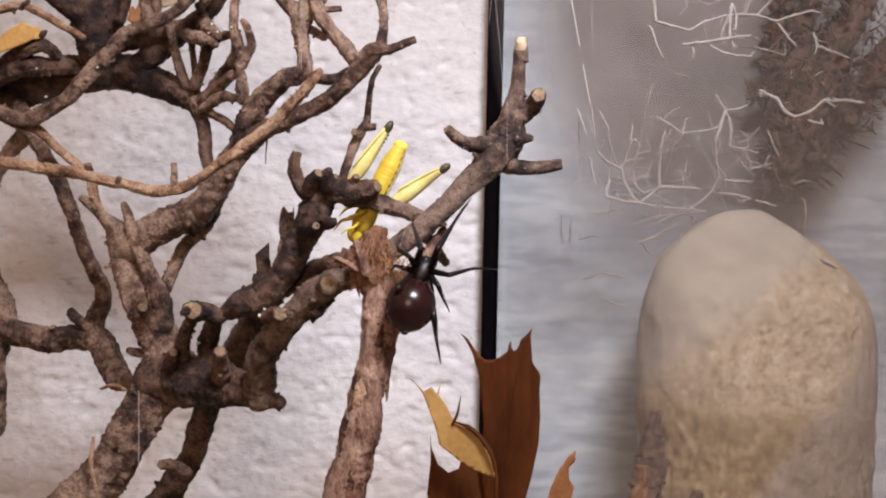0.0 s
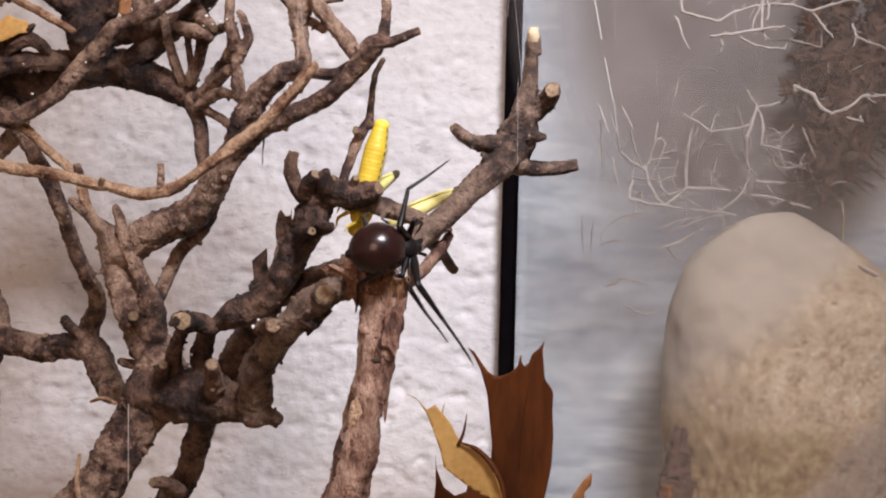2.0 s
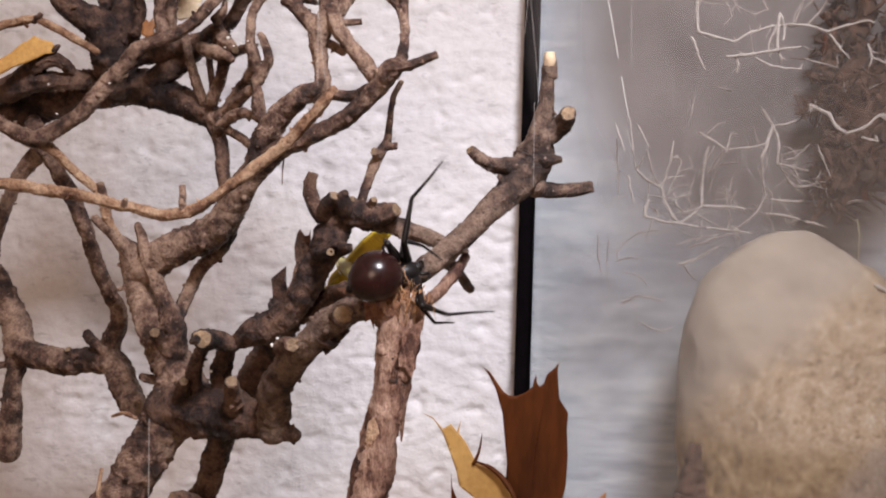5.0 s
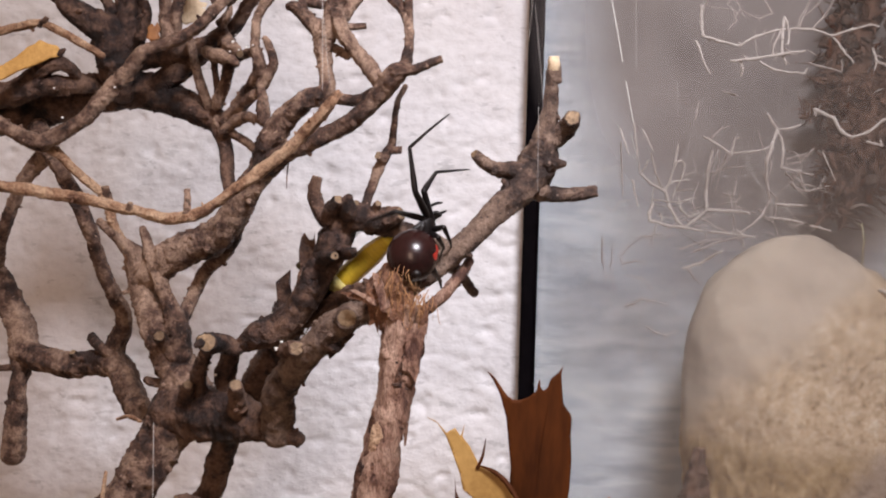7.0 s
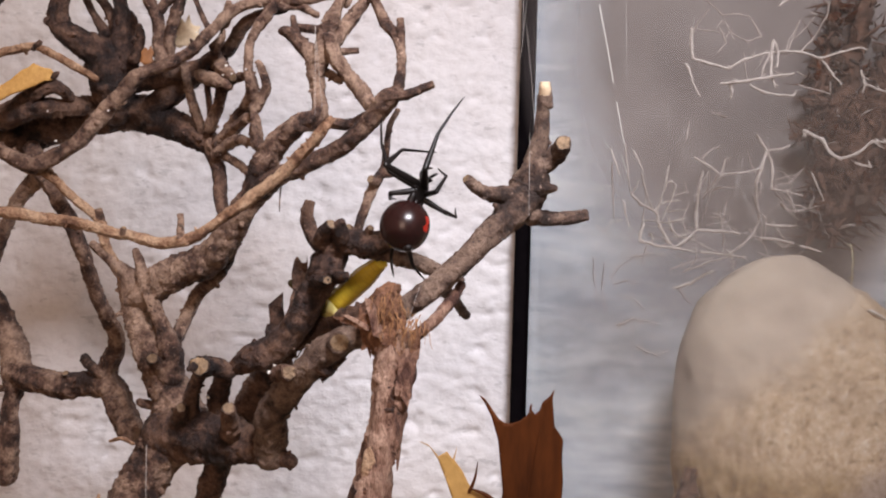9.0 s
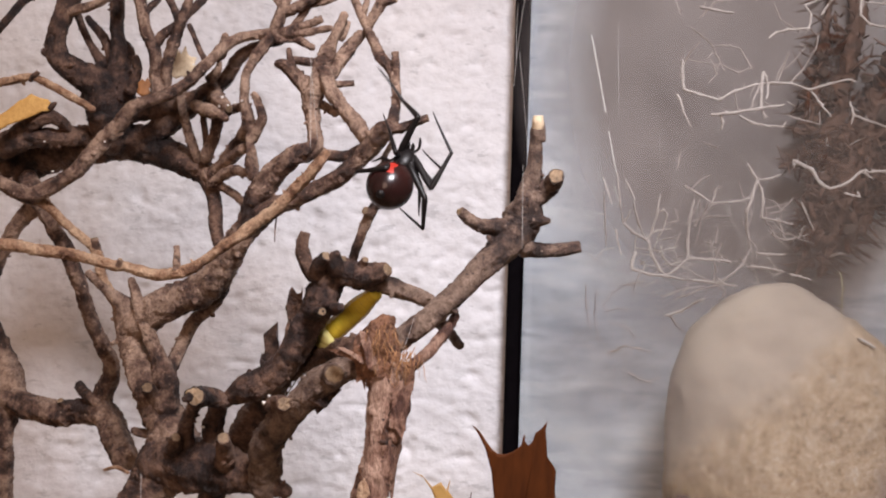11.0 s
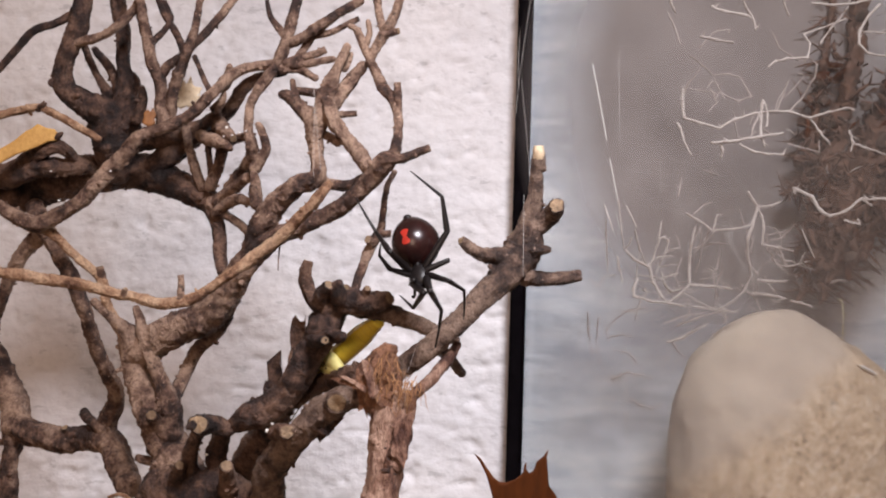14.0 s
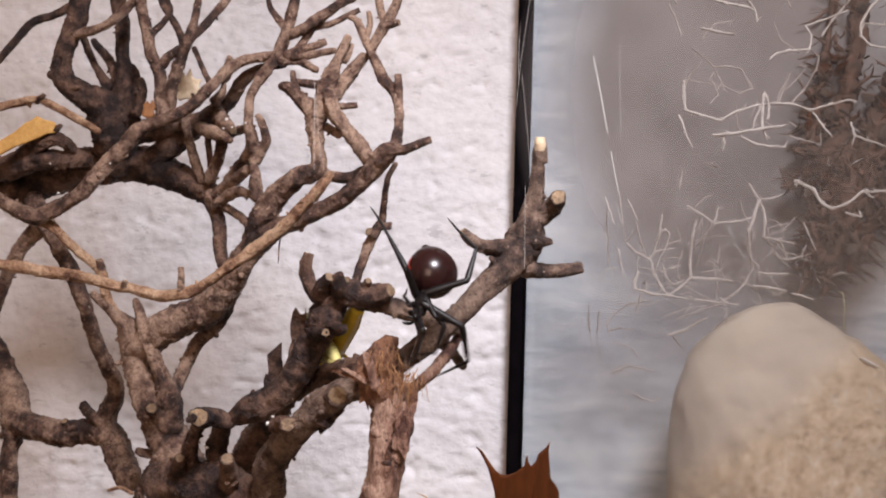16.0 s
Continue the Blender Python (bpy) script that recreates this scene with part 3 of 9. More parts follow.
limb(shrub, "branch", BARK_DARK, [(-123.0, 268.0, 134.5, 4.42), (-109.9, 267.0, 135.5, 4.52), (-98.5, 266.0, 139.1, 4.63), (-87.1, 265.0, 141.3, 4.61), (-76.4, 264.0, 140.8, 4.11), (-68.1, 262.0, 137.7, 3.36), (-61.3, 260.0, 134.7, 2.85), (-58.4, 259.0, 130.0, 1.78), (-57.0, 258.0, 122.7, 1.53), (-55.8, 256.0, 117.4, 1.29)], 0)
limb(shrub, "stem", BARK_MID, [(-102.7, 266.0, 125.9, 2.92), (-107.6, 268.0, 121.8, 2.09), (-112.4, 271.0, 115.5, 1.86), (-117.1, 275.0, 106.3, 1.64), (-120.5, 280.0, 98.9, 1.54)], 0)
limb(shrub, "branch", BARK_MID, [(-59.9, 258.0, 133.9, 1.89), (-55.5, 256.0, 130.8, 1.17), (-51.2, 252.0, 128.4, 1.04), (-48.3, 248.0, 126.3, 0.91)], 0)
limb(shrub, "branch", BARK_DARK, [(-83.3, 262.0, 141.1, 4.31), (-83.5, 258.0, 148.6, 4.95), (-85.1, 256.0, 153.6, 3.98), (-89.1, 254.0, 155.7, 3.02), (-92.7, 252.0, 158.6, 2.53), (-93.6, 251.0, 162.9, 2.18), (-91.8, 250.0, 168.0, 2.17), (-89.6, 249.0, 174.3, 2.27), (-88.7, 249.0, 183.4, 2.05)], 0)
limb(shrub, "stub", BARK_DARK, [(-94.5, 252.0, 159.8, 1.38), (-95.9, 250.0, 159.8, 1.03)], 0)
limb(shrub, "twig", BARK_DARK, [(-91.1, 250.0, 175.6, 1.26), (-95.6, 250.0, 173.4, 1.03), (-100.2, 250.0, 172.0, 1.03), (-103.9, 250.0, 168.0, 1.03), (-107.7, 250.0, 163.1, 0.91), (-110.8, 250.0, 159.7, 0.80)], 0)
limb(shrub, "twig", BARK_MID, [(-90.7, 249.0, 168.8, 1.36), (-84.5, 247.0, 169.7, 1.13), (-79.3, 246.0, 172.1, 1.12), (-76.0, 246.0, 176.1, 1.12), (-72.8, 246.0, 182.2, 1.01)], 0)
limb(shrub, "branch", BARK_DARK, [(-81.6, 258.0, 150.6, 4.01), (-80.7, 257.0, 159.2, 2.82), (-81.3, 256.0, 165.6, 1.52), (-81.6, 256.0, 172.3, 1.64), (-82.8, 256.0, 178.3, 1.76), (-83.8, 256.0, 185.6, 1.52)], 0)
limb(shrub, "stub", BARK_DARK, [(-80.6, 258.0, 158.0, 2.83), (-78.4, 257.0, 161.2, 1.41), (-79.5, 257.0, 163.5, 0.94)], 0)
limb(shrub, "twig", BARK_DARK, [(-84.6, 258.0, 157.9, 1.65), (-87.2, 256.0, 162.2, 1.05), (-88.9, 255.0, 165.9, 0.93), (-89.9, 253.0, 169.8, 0.92)], 0)
limb(shrub, "twig", BARK_DARK, [(-83.3, 259.0, 160.8, 1.42), (-85.6, 258.0, 165.3, 1.18), (-88.4, 256.0, 169.2, 0.94)], 0)
limb(shrub, "branch", BARK_MID, [(-68.5, 248.0, 150.6, 1.93), (-69.0, 247.0, 155.5, 1.69), (-69.5, 246.0, 159.8, 1.57), (-71.3, 245.0, 165.3, 1.45), (-72.7, 245.0, 171.0, 1.34), (-74.1, 245.0, 177.4, 1.23), (-75.3, 245.0, 182.5, 1.12)], 0)
limb(shrub, "twig", BARK_DARK, [(-71.5, 246.0, 168.5, 1.01), (-69.1, 247.0, 171.6, 0.79), (-67.8, 248.0, 174.7, 0.79), (-70.0, 249.0, 178.8, 0.68)], 0)
limb(shrub, "branch", BARK_MID, [(-67.3, 248.0, 151.9, 1.47), (-66.2, 246.0, 157.3, 1.46), (-64.0, 245.0, 163.5, 1.45), (-62.6, 244.0, 166.5, 1.34), (-61.2, 244.0, 171.6, 1.00), (-60.5, 244.0, 176.7, 0.89), (-60.2, 244.0, 181.8, 0.89)], 0)
limb(shrub, "twig", BARK_MID, [(-62.6, 244.0, 166.5, 1.11), (-59.7, 246.0, 170.5, 1.01), (-56.0, 248.0, 176.2, 1.02), (-52.2, 250.0, 183.1, 1.03)], 0)
limb(shrub, "twig", BARK_DARK, [(-63.8, 245.0, 166.1, 1.01), (-66.2, 247.0, 171.0, 0.90), (-69.2, 248.0, 175.1, 0.91), (-71.3, 249.0, 179.2, 0.80)], 0)
limb(shrub, "twig", BARK_MID, [(-70.1, 247.0, 160.6, 1.35), (-67.1, 246.0, 163.7, 1.12), (-63.4, 245.0, 165.8, 1.01)], 0)
limb(shrub, "twig", BARK_MID, [(-61.9, 247.0, 165.9, 0.68), (-60.2, 247.0, 162.1, 0.68), (-57.4, 245.0, 157.3, 0.78)], 0)
limb(shrub, "branch", BARK_DARK, [(-75.1, 262.0, 142.0, 3.12), (-66.3, 259.0, 147.8, 2.61), (-59.0, 256.0, 152.2, 2.11), (-53.6, 252.0, 156.4, 1.73), (-50.8, 249.0, 159.5, 1.59), (-45.6, 247.0, 161.8, 1.13), (-41.0, 246.0, 162.7, 1.01)], 0)
limb(shrub, "stub", BARK_MID, [(-54.8, 246.0, 158.8, 1.57), (-53.3, 244.0, 161.3, 1.11), (-52.8, 243.0, 163.1, 0.78)], 0)
limb(shrub, "stub", BARK_MID, [(-57.3, 252.0, 151.5, 2.07), (-54.0, 247.0, 148.6, 1.69), (-51.9, 245.0, 147.1, 1.01)], 1)
limb(shrub, "twig", BARK_MID, [(-65.1, 252.0, 151.4, 1.15), (-64.5, 254.0, 146.5, 1.16), (-63.2, 256.0, 141.5, 1.29), (-61.9, 258.0, 137.1, 1.53)], 0)
limb(shrub, "twig", BARK_MID, [(-55.8, 252.0, 147.0, 1.38), (-57.2, 253.0, 141.9, 1.50), (-59.5, 256.0, 137.0, 1.64)], 0)
limb(shrub, "twig", BARK_DARK, [(-61.0, 258.0, 148.5, 0.94), (-60.5, 258.0, 143.8, 0.83), (-59.8, 258.0, 139.8, 0.94)], 0)
limb(shrub, "branch", BARK_MID, [(-55.5, 256.0, 136.4, 1.40), (-51.0, 251.0, 140.5, 1.49), (-47.4, 245.0, 143.9, 1.68), (-48.3, 244.0, 149.1, 1.22), (-48.2, 244.0, 154.2, 1.11), (-45.5, 244.0, 159.3, 1.34), (-42.5, 244.0, 163.8, 1.56), (-40.5, 243.0, 168.4, 1.44), (-38.9, 243.0, 174.3, 1.33), (-37.6, 243.0, 181.9, 1.22)], 0)
limb(shrub, "stub", BARK_MID, [(-47.1, 246.0, 140.6, 1.68), (-44.3, 244.0, 144.9, 1.11), (-45.3, 243.0, 149.1, 1.00), (-46.1, 243.0, 150.3, 0.67)], 0)
limb(shrub, "stub", BARK_MID, [(-56.5, 255.0, 146.1, 1.17), (-52.1, 250.0, 147.8, 1.03), (-48.9, 247.0, 147.7, 0.90)], 0)
limb(shrub, "branch", BARK_MID, [(-57.9, 257.0, 133.8, 1.88), (-55.5, 255.0, 135.7, 1.52), (-48.8, 248.0, 138.9, 1.36)], 0)
limb(shrub, "stub", BARK_MID, [(-58.4, 257.0, 131.2, 1.41), (-52.7, 252.0, 134.1, 1.38), (-48.1, 246.0, 133.1, 1.12)], 0)
limb(shrub, "twig", BARK_MID, [(-40.3, 243.0, 169.6, 1.22), (-42.6, 243.0, 172.1, 0.89), (-44.2, 243.0, 174.6, 0.67), (-45.1, 243.0, 178.0, 0.55)], 0)
limb(shrub, "branch", BARK_MID, [(-40.2, 243.0, 168.4, 1.44), (-35.5, 242.0, 170.2, 1.32), (-31.7, 241.0, 172.7, 1.32), (-28.6, 241.0, 174.8, 1.10), (-23.8, 241.0, 177.8, 0.99)], 0)
limb(shrub, "twig", BARK_MID, [(-38.1, 244.0, 165.1, 1.00), (-36.4, 244.0, 167.7, 0.89), (-34.4, 243.0, 170.2, 0.89)], 0)
limb(shrub, "twig", BARK_MID, [(-36.3, 243.0, 169.7, 1.00), (-31.3, 243.0, 170.8, 0.78), (-27.6, 243.0, 172.6, 0.78), (-24.4, 243.0, 174.2, 0.67)], 1)
limb(shrub, "twig", BARK_MID, [(-40.6, 244.0, 164.0, 1.34), (-35.7, 244.0, 165.7, 1.11), (-31.7, 244.0, 167.3, 0.89)], 1)
limb(shrub, "twig", BARK_MID, [(-41.8, 244.0, 162.8, 1.34), (-37.6, 245.0, 162.8, 1.01), (-33.3, 242.0, 160.5, 0.88)], 0)
limb(shrub, "branch", BARK_DARK, [(-89.2, 262.0, 151.1, 3.12), (-84.4, 262.0, 152.6, 4.79), (-82.6, 260.0, 157.7, 3.57), (-82.5, 258.0, 162.0, 1.77)], 0)
limb(shrub, "branch", BARK_DARK, [(-78.8, 260.0, 148.3, 3.09), (-70.1, 258.0, 149.6, 2.83), (-63.3, 255.0, 150.6, 2.10), (-56.9, 250.0, 153.1, 1.37)], 0)
limb(shrub, "stub", BARK_MID, [(-61.1, 252.0, 148.8, 1.61), (-57.4, 248.0, 147.0, 1.70), (-53.7, 245.0, 146.0, 1.12), (-52.1, 244.0, 144.7, 0.78)], 0)
limb(shrub, "stub", BARK_DARK, [(-77.0, 254.0, 152.1, 1.63), (-74.9, 252.0, 156.3, 1.27), (-75.0, 251.0, 159.4, 0.80)], 0)
limb(shrub, "stub", BARK_MID, [(-56.8, 247.0, 153.9, 1.35), (-54.8, 245.0, 155.5, 1.01), (-54.1, 244.0, 157.2, 0.67)], 0)
limb(shrub, "twig", BARK_PALE, [(-113.2, 250.0, 150.3, 0.91), (-107.4, 250.0, 152.0, 1.03), (-102.1, 250.0, 153.2, 1.14), (-98.0, 250.0, 153.9, 1.03), (-92.9, 250.0, 151.7, 1.03), (-88.5, 251.0, 149.4, 1.03), (-84.7, 252.0, 147.1, 0.92)], 0)
limb(shrub, "stub", BARK_DARK, [(-98.7, 250.0, 153.5, 0.91), (-97.0, 249.0, 154.4, 0.68), (-96.5, 249.0, 155.0, 0.57)], 1)
limb(shrub, "branch", BARK_DARK, [(-119.1, 262.0, 138.5, 2.88), (-109.0, 258.0, 139.4, 2.60), (-102.0, 254.0, 142.0, 2.32), (-96.6, 252.0, 145.0, 2.31), (-93.3, 252.0, 145.1, 1.61), (-91.8, 255.0, 143.3, 1.40)], 0)
limb(shrub, "branch", BARK_DARK, [(-118.1, 260.0, 137.0, 2.86), (-106.7, 256.0, 138.4, 2.58), (-99.3, 254.0, 140.8, 2.56), (-93.4, 256.0, 141.4, 2.34), (-89.0, 262.0, 142.3, 2.64)], 0)
limb(shrub, "stub", BARK_DARK, [(-99.6, 252.0, 143.1, 1.38), (-98.1, 250.0, 146.0, 1.03), (-97.0, 249.0, 147.2, 0.57)], 0)
limb(shrub, "stub", BARK_DARK, [(-95.6, 251.0, 145.9, 1.15), (-93.7, 250.0, 147.4, 0.80), (-92.7, 250.0, 148.2, 0.46)], 0)
# unseen upper limbs, added out of view to shade the wall's upper left
limb(shrub, "branch", BARK_DARK, [(-88.7, 249.0, 183.2, 2.05), (-90.6, 250.0, 192.9, 2.28), (-95.8, 252.0, 202.8, 1.96), (-103.9, 254.0, 214.2, 1.51), (-112.8, 255.0, 222.7, 1.05)], 0)
limb(shrub, "branch", BARK_DARK, [(-83.8, 256.0, 185.4, 1.52), (-83.6, 258.0, 197.1, 1.89), (-81.0, 259.0, 208.4, 1.66), (-83.3, 260.0, 221.2, 1.07)], 0)
limb(shrub, "branch", BARK_MID, [(-75.3, 245.0, 182.2, 1.12), (-74.7, 244.0, 189.8, 1.45), (-69.0, 243.0, 199.8, 1.22), (-66.6, 242.0, 210.9, 0.88)], 0)
limb(shrub, "branch", BARK_MID, [(-52.2, 250.0, 182.8, 1.03), (-51.7, 252.0, 192.9, 1.38), (-57.9, 254.0, 204.1, 1.39), (-61.6, 256.0, 217.0, 0.94)], 0)
limb(shrub, "branch", BARK_DARK, [(-120.1, 262.0, 134.0, 2.40), (-127.2, 258.0, 151.6, 2.83), (-130.6, 255.0, 169.7, 2.56), (-127.8, 253.0, 188.0, 2.08), (-121.3, 252.0, 203.8, 1.38)], 0)
limb(shrub, "branch", BARK_DARK, [(-130.3, 255.0, 169.7, 1.86), (-124.6, 258.0, 181.4, 1.65), (-119.3, 260.0, 194.5, 1.66), (-109.6, 262.0, 205.0, 1.20)], 0)
limb(shrub, "twig", BARK_DARK, [(-90.6, 250.0, 192.9, 1.37), (-83.2, 247.0, 199.8, 1.13), (-82.0, 246.0, 208.6, 0.90), (-78.5, 246.0, 217.7, 0.67)], 0)
limb(shrub, "twig", BARK_DARK, [(-95.8, 252.0, 202.8, 1.15), (-94.3, 254.0, 211.7, 1.04), (-90.1, 256.0, 220.7, 0.82)], 0)
limb(shrub, "twig", BARK_DARK, [(-83.6, 258.0, 197.1, 1.18), (-74.8, 262.0, 201.4, 1.08), (-68.9, 264.0, 211.9, 0.97)], 0)
limb(shrub, "twig", BARK_DARK, [(-127.8, 253.0, 188.0, 1.16), (-117.1, 250.0, 193.8, 1.03), (-111.4, 248.0, 203.7, 0.79), (-101.9, 247.0, 207.4, 0.68)], 0)
limb(shrub, "twig", BARK_MID, [(-51.7, 252.0, 192.9, 0.92), (-46.3, 250.0, 200.2, 0.91), (-42.6, 249.0, 210.3, 0.68)], 0)
limb(shrub, "branch", BARK_MID, [(-46.2, 242.0, 122.0, 2.43), (-43.5, 240.0, 127.7, 2.96), (-40.2, 238.0, 132.5, 2.71), (-35.7, 236.0, 135.7, 2.37), (-31.6, 235.0, 137.9, 2.14), (-31.3, 235.0, 142.4, 1.61), (-31.7, 235.0, 146.9, 1.93), (-33.0, 235.0, 150.5, 2.14), (-35.8, 235.0, 153.2, 1.71), (-38.0, 235.0, 155.2, 1.39), (-39.6, 235.0, 155.4, 0.96)], 0)
limb(shrub, "stub", BARK_MID, [(-36.1, 235.0, 154.0, 1.29), (-36.9, 235.0, 156.8, 0.86), (-37.2, 235.0, 158.5, 0.64)], 0)
limb(shrub, "stub", BARK_MID, [(-45.5, 243.0, 132.2, 1.77), (-45.9, 242.0, 137.1, 1.32), (-46.5, 242.0, 139.5, 0.88)], 1)
limb(shrub, "branch", BARK_MID, [(-32.6, 235.0, 146.0, 1.71), (-30.2, 234.0, 151.0, 2.35), (-29.4, 234.0, 155.8, 2.13), (-28.1, 234.0, 160.0, 1.39), (-26.8, 234.0, 163.1, 1.17), (-25.5, 234.0, 166.0, 0.96)], 0)
limb(shrub, "twig", BARK_MID, [(-26.3, 236.0, 161.1, 0.75), (-25.4, 236.0, 162.9, 0.65), (-24.9, 236.0, 164.8, 0.54)], 0)
limb(shrub, "twig", BARK_MID, [(-30.5, 237.0, 156.3, 1.08), (-34.3, 238.0, 156.7, 0.98), (-37.4, 238.0, 157.0, 0.87)], 0)
limb(shrub, "branch", BARK_MID, [(-28.7, 234.0, 152.8, 1.92), (-27.1, 235.0, 155.4, 1.61), (-24.7, 236.0, 158.9, 1.51), (-22.2, 237.0, 162.6, 1.19)], 0)
limb(shrub, "branch", BARK_MID, [(-29.2, 233.0, 153.8, 1.91), (-28.0, 232.0, 150.1, 1.90), (-25.1, 231.0, 146.4, 1.79), (-21.9, 230.0, 142.8, 1.78), (-18.5, 229.0, 138.4, 1.77)], 0)
limb(shrub, "branch", BARK_MID, [(-33.3, 236.0, 137.3, 1.51), (-27.8, 236.0, 136.6, 1.40), (-23.4, 234.0, 136.5, 1.49), (-19.5, 231.0, 137.7, 1.47)], 0)
limb(shrub, "stub", BARK_MID, [(-29.7, 236.0, 147.1, 1.08), (-26.7, 234.0, 145.0, 0.96)], 0)
limb(shrub, "stub", BARK_MID, [(-27.8, 236.0, 151.4, 0.86), (-23.3, 236.0, 151.9, 0.70)], 1)
limb(shrub, "branch", BARK_MID, [(-23.9, 236.0, 169.9, 0.97), (-21.8, 236.0, 165.4, 1.08), (-19.9, 235.0, 161.6, 1.18), (-17.6, 233.0, 157.3, 1.27), (-15.0, 231.0, 153.7, 1.26), (-13.8, 229.0, 149.3, 1.04), (-13.7, 227.0, 144.3, 1.03), (-14.8, 226.0, 141.3, 1.23)], 0)
limb(shrub, "stub", BARK_MID, [(-14.0, 230.0, 151.8, 1.05), (-14.0, 230.0, 154.7, 0.94), (-14.3, 230.0, 157.4, 0.84)], 1)
limb(shrub, "stub", BARK_MID, [(-22.9, 236.0, 168.5, 0.86), (-24.4, 236.0, 170.3, 0.75), (-25.6, 236.0, 170.8, 0.65)], 1)
limb(shrub, "twig", BARK_MID, [(-21.9, 236.0, 166.7, 0.86), (-21.1, 236.0, 169.5, 0.75), (-21.5, 236.0, 171.9, 0.65)], 0)
limb(shrub, "branch", BARK_MID, [(-20.9, 236.0, 163.0, 1.08), (-19.3, 235.0, 166.5, 1.29), (-16.9, 234.0, 169.9, 1.39), (-15.4, 234.0, 173.5, 1.07), (-13.9, 234.0, 179.0, 0.96)], 0)
limb(shrub, "stub", BARK_MID, [(-17.3, 234.0, 168.7, 0.96), (-14.6, 233.0, 169.1, 0.80)], 1)
limb(shrub, "twig", BARK_MID, [(-18.0, 235.0, 169.5, 0.96), (-19.2, 236.0, 173.4, 0.97), (-20.2, 236.0, 178.9, 0.86)], 0)
limb(shrub, "twig", BARK_MID, [(-14.7, 236.0, 139.6, 0.65), (-16.4, 237.0, 136.1, 0.70), (-17.0, 238.0, 131.3, 0.76), (-17.4, 238.0, 127.7, 0.98), (-18.8, 238.0, 125.0, 1.30), (-20.3, 238.0, 121.5, 1.19), (-21.3, 237.0, 117.9, 1.08), (-22.4, 235.0, 113.6, 1.07)], 1)
limb(shrub, "stub", BARK_MID, [(-17.4, 238.0, 126.5, 1.09), (-15.4, 238.0, 126.5, 0.87)], 1)
limb(shrub, "stub", BARK_MID, [(-19.1, 237.0, 124.5, 1.19), (-19.9, 235.0, 125.0, 0.96)], 1)
limb(shrub, "stub", BARK_MID, [(-39.4, 240.0, 124.5, 0.22), (-39.7, 240.0, 121.1, 0.18), (-39.7, 240.0, 118.0, 0.13)], 0)
limb(shrub, "branch", BARK_DARK, [(-27.0, 228.0, 109.4, 2.47), (-29.5, 229.0, 111.9, 1.92), (-31.2, 230.0, 114.4, 1.59), (-32.0, 230.0, 117.1, 1.48), (-31.5, 230.0, 119.8, 1.25)], 3)
limb(shrub, "stub", BARK_DARK, [(-28.2, 226.0, 111.4, 2.23), (-27.1, 223.0, 113.3, 1.76), (-25.7, 221.0, 115.0, 1.09)], 1)
limb(shrub, "knot", BARK_DARK, [(-24.1, 224.0, 112.3, 1.99), (-24.1, 222.0, 114.5, 1.64), (-23.6, 221.0, 115.5, 0.98)], 0)
limb(shrub, "stub", BARK_DARK, [(-26.0, 226.0, 105.3, 1.78), (-23.4, 221.0, 104.6, 1.31), (-22.3, 219.0, 105.1, 0.86)], 0)
limb(shrub, "stub", BARK_DARK, [(-29.3, 226.0, 103.5, 1.56), (-26.9, 221.0, 103.8, 1.20), (-25.8, 219.0, 104.1, 0.97)], 1)
limb(shrub, "branch", BARK_DARK, [(-27.7, 228.0, 108.7, 2.92), (-23.8, 227.0, 111.5, 3.02), (-19.4, 226.0, 111.4, 2.78), (-15.6, 225.0, 112.2, 2.22), (-13.9, 224.0, 112.7, 1.65)], 1)
limb(shrub, "stub", BARK_DARK, [(-25.8, 228.0, 111.7, 2.08), (-25.8, 226.0, 113.7, 1.54), (-25.3, 225.0, 114.7, 1.23)], 1)
limb(shrub, "stub", BARK_DARK, [(-22.4, 228.0, 111.8, 1.87), (-22.7, 227.0, 113.8, 1.45), (-23.1, 226.0, 114.5, 1.03)], 1)
limb(shrub, "stub", BARK_DARK, [(-24.2, 228.0, 111.8, 1.66), (-24.2, 229.0, 114.1, 1.04), (-24.6, 229.0, 115.5, 0.63)], 0)
limb(shrub, "stub", BARK_DARK, [(-19.8, 226.0, 111.9, 1.65), (-18.7, 224.0, 114.0, 0.92), (-18.2, 223.0, 114.5, 0.71)], 1)
limb(shrub, "branch", BARK_DARK, [(-24.8, 228.0, 111.9, 2.47), (-27.2, 228.0, 107.2, 3.26), (-29.5, 229.0, 102.4, 3.05), (-31.6, 230.0, 97.9, 3.06), (-34.6, 231.0, 93.4, 2.96), (-38.7, 233.0, 89.4, 2.99), (-43.2, 233.0, 87.2, 2.88), (-46.7, 234.0, 85.1, 1.73)], 0)
limb(shrub, "stub", BARK_DARK, [(-36.5, 228.0, 84.7, 1.69), (-33.8, 221.0, 85.7, 1.63), (-32.2, 217.0, 86.3, 1.49)], 1)
limb(shrub, "branch", BARK_GREY, [(-20.6, 228.0, 110.7, 2.47), (-15.6, 229.0, 109.9, 2.26), (-10.7, 228.0, 108.8, 1.91), (-6.5, 225.0, 107.3, 1.66), (-2.9, 222.0, 105.8, 1.64)], 0)
limb(shrub, "branch", BARK_DARK, [(-41.3, 240.0, 85.2, 2.19), (-35.0, 238.0, 90.5, 2.28), (-29.2, 235.0, 94.5, 2.14), (-23.3, 230.0, 96.2, 2.09), (-18.2, 226.0, 98.3, 1.85), (-15.6, 224.0, 100.5, 1.43)], 0)
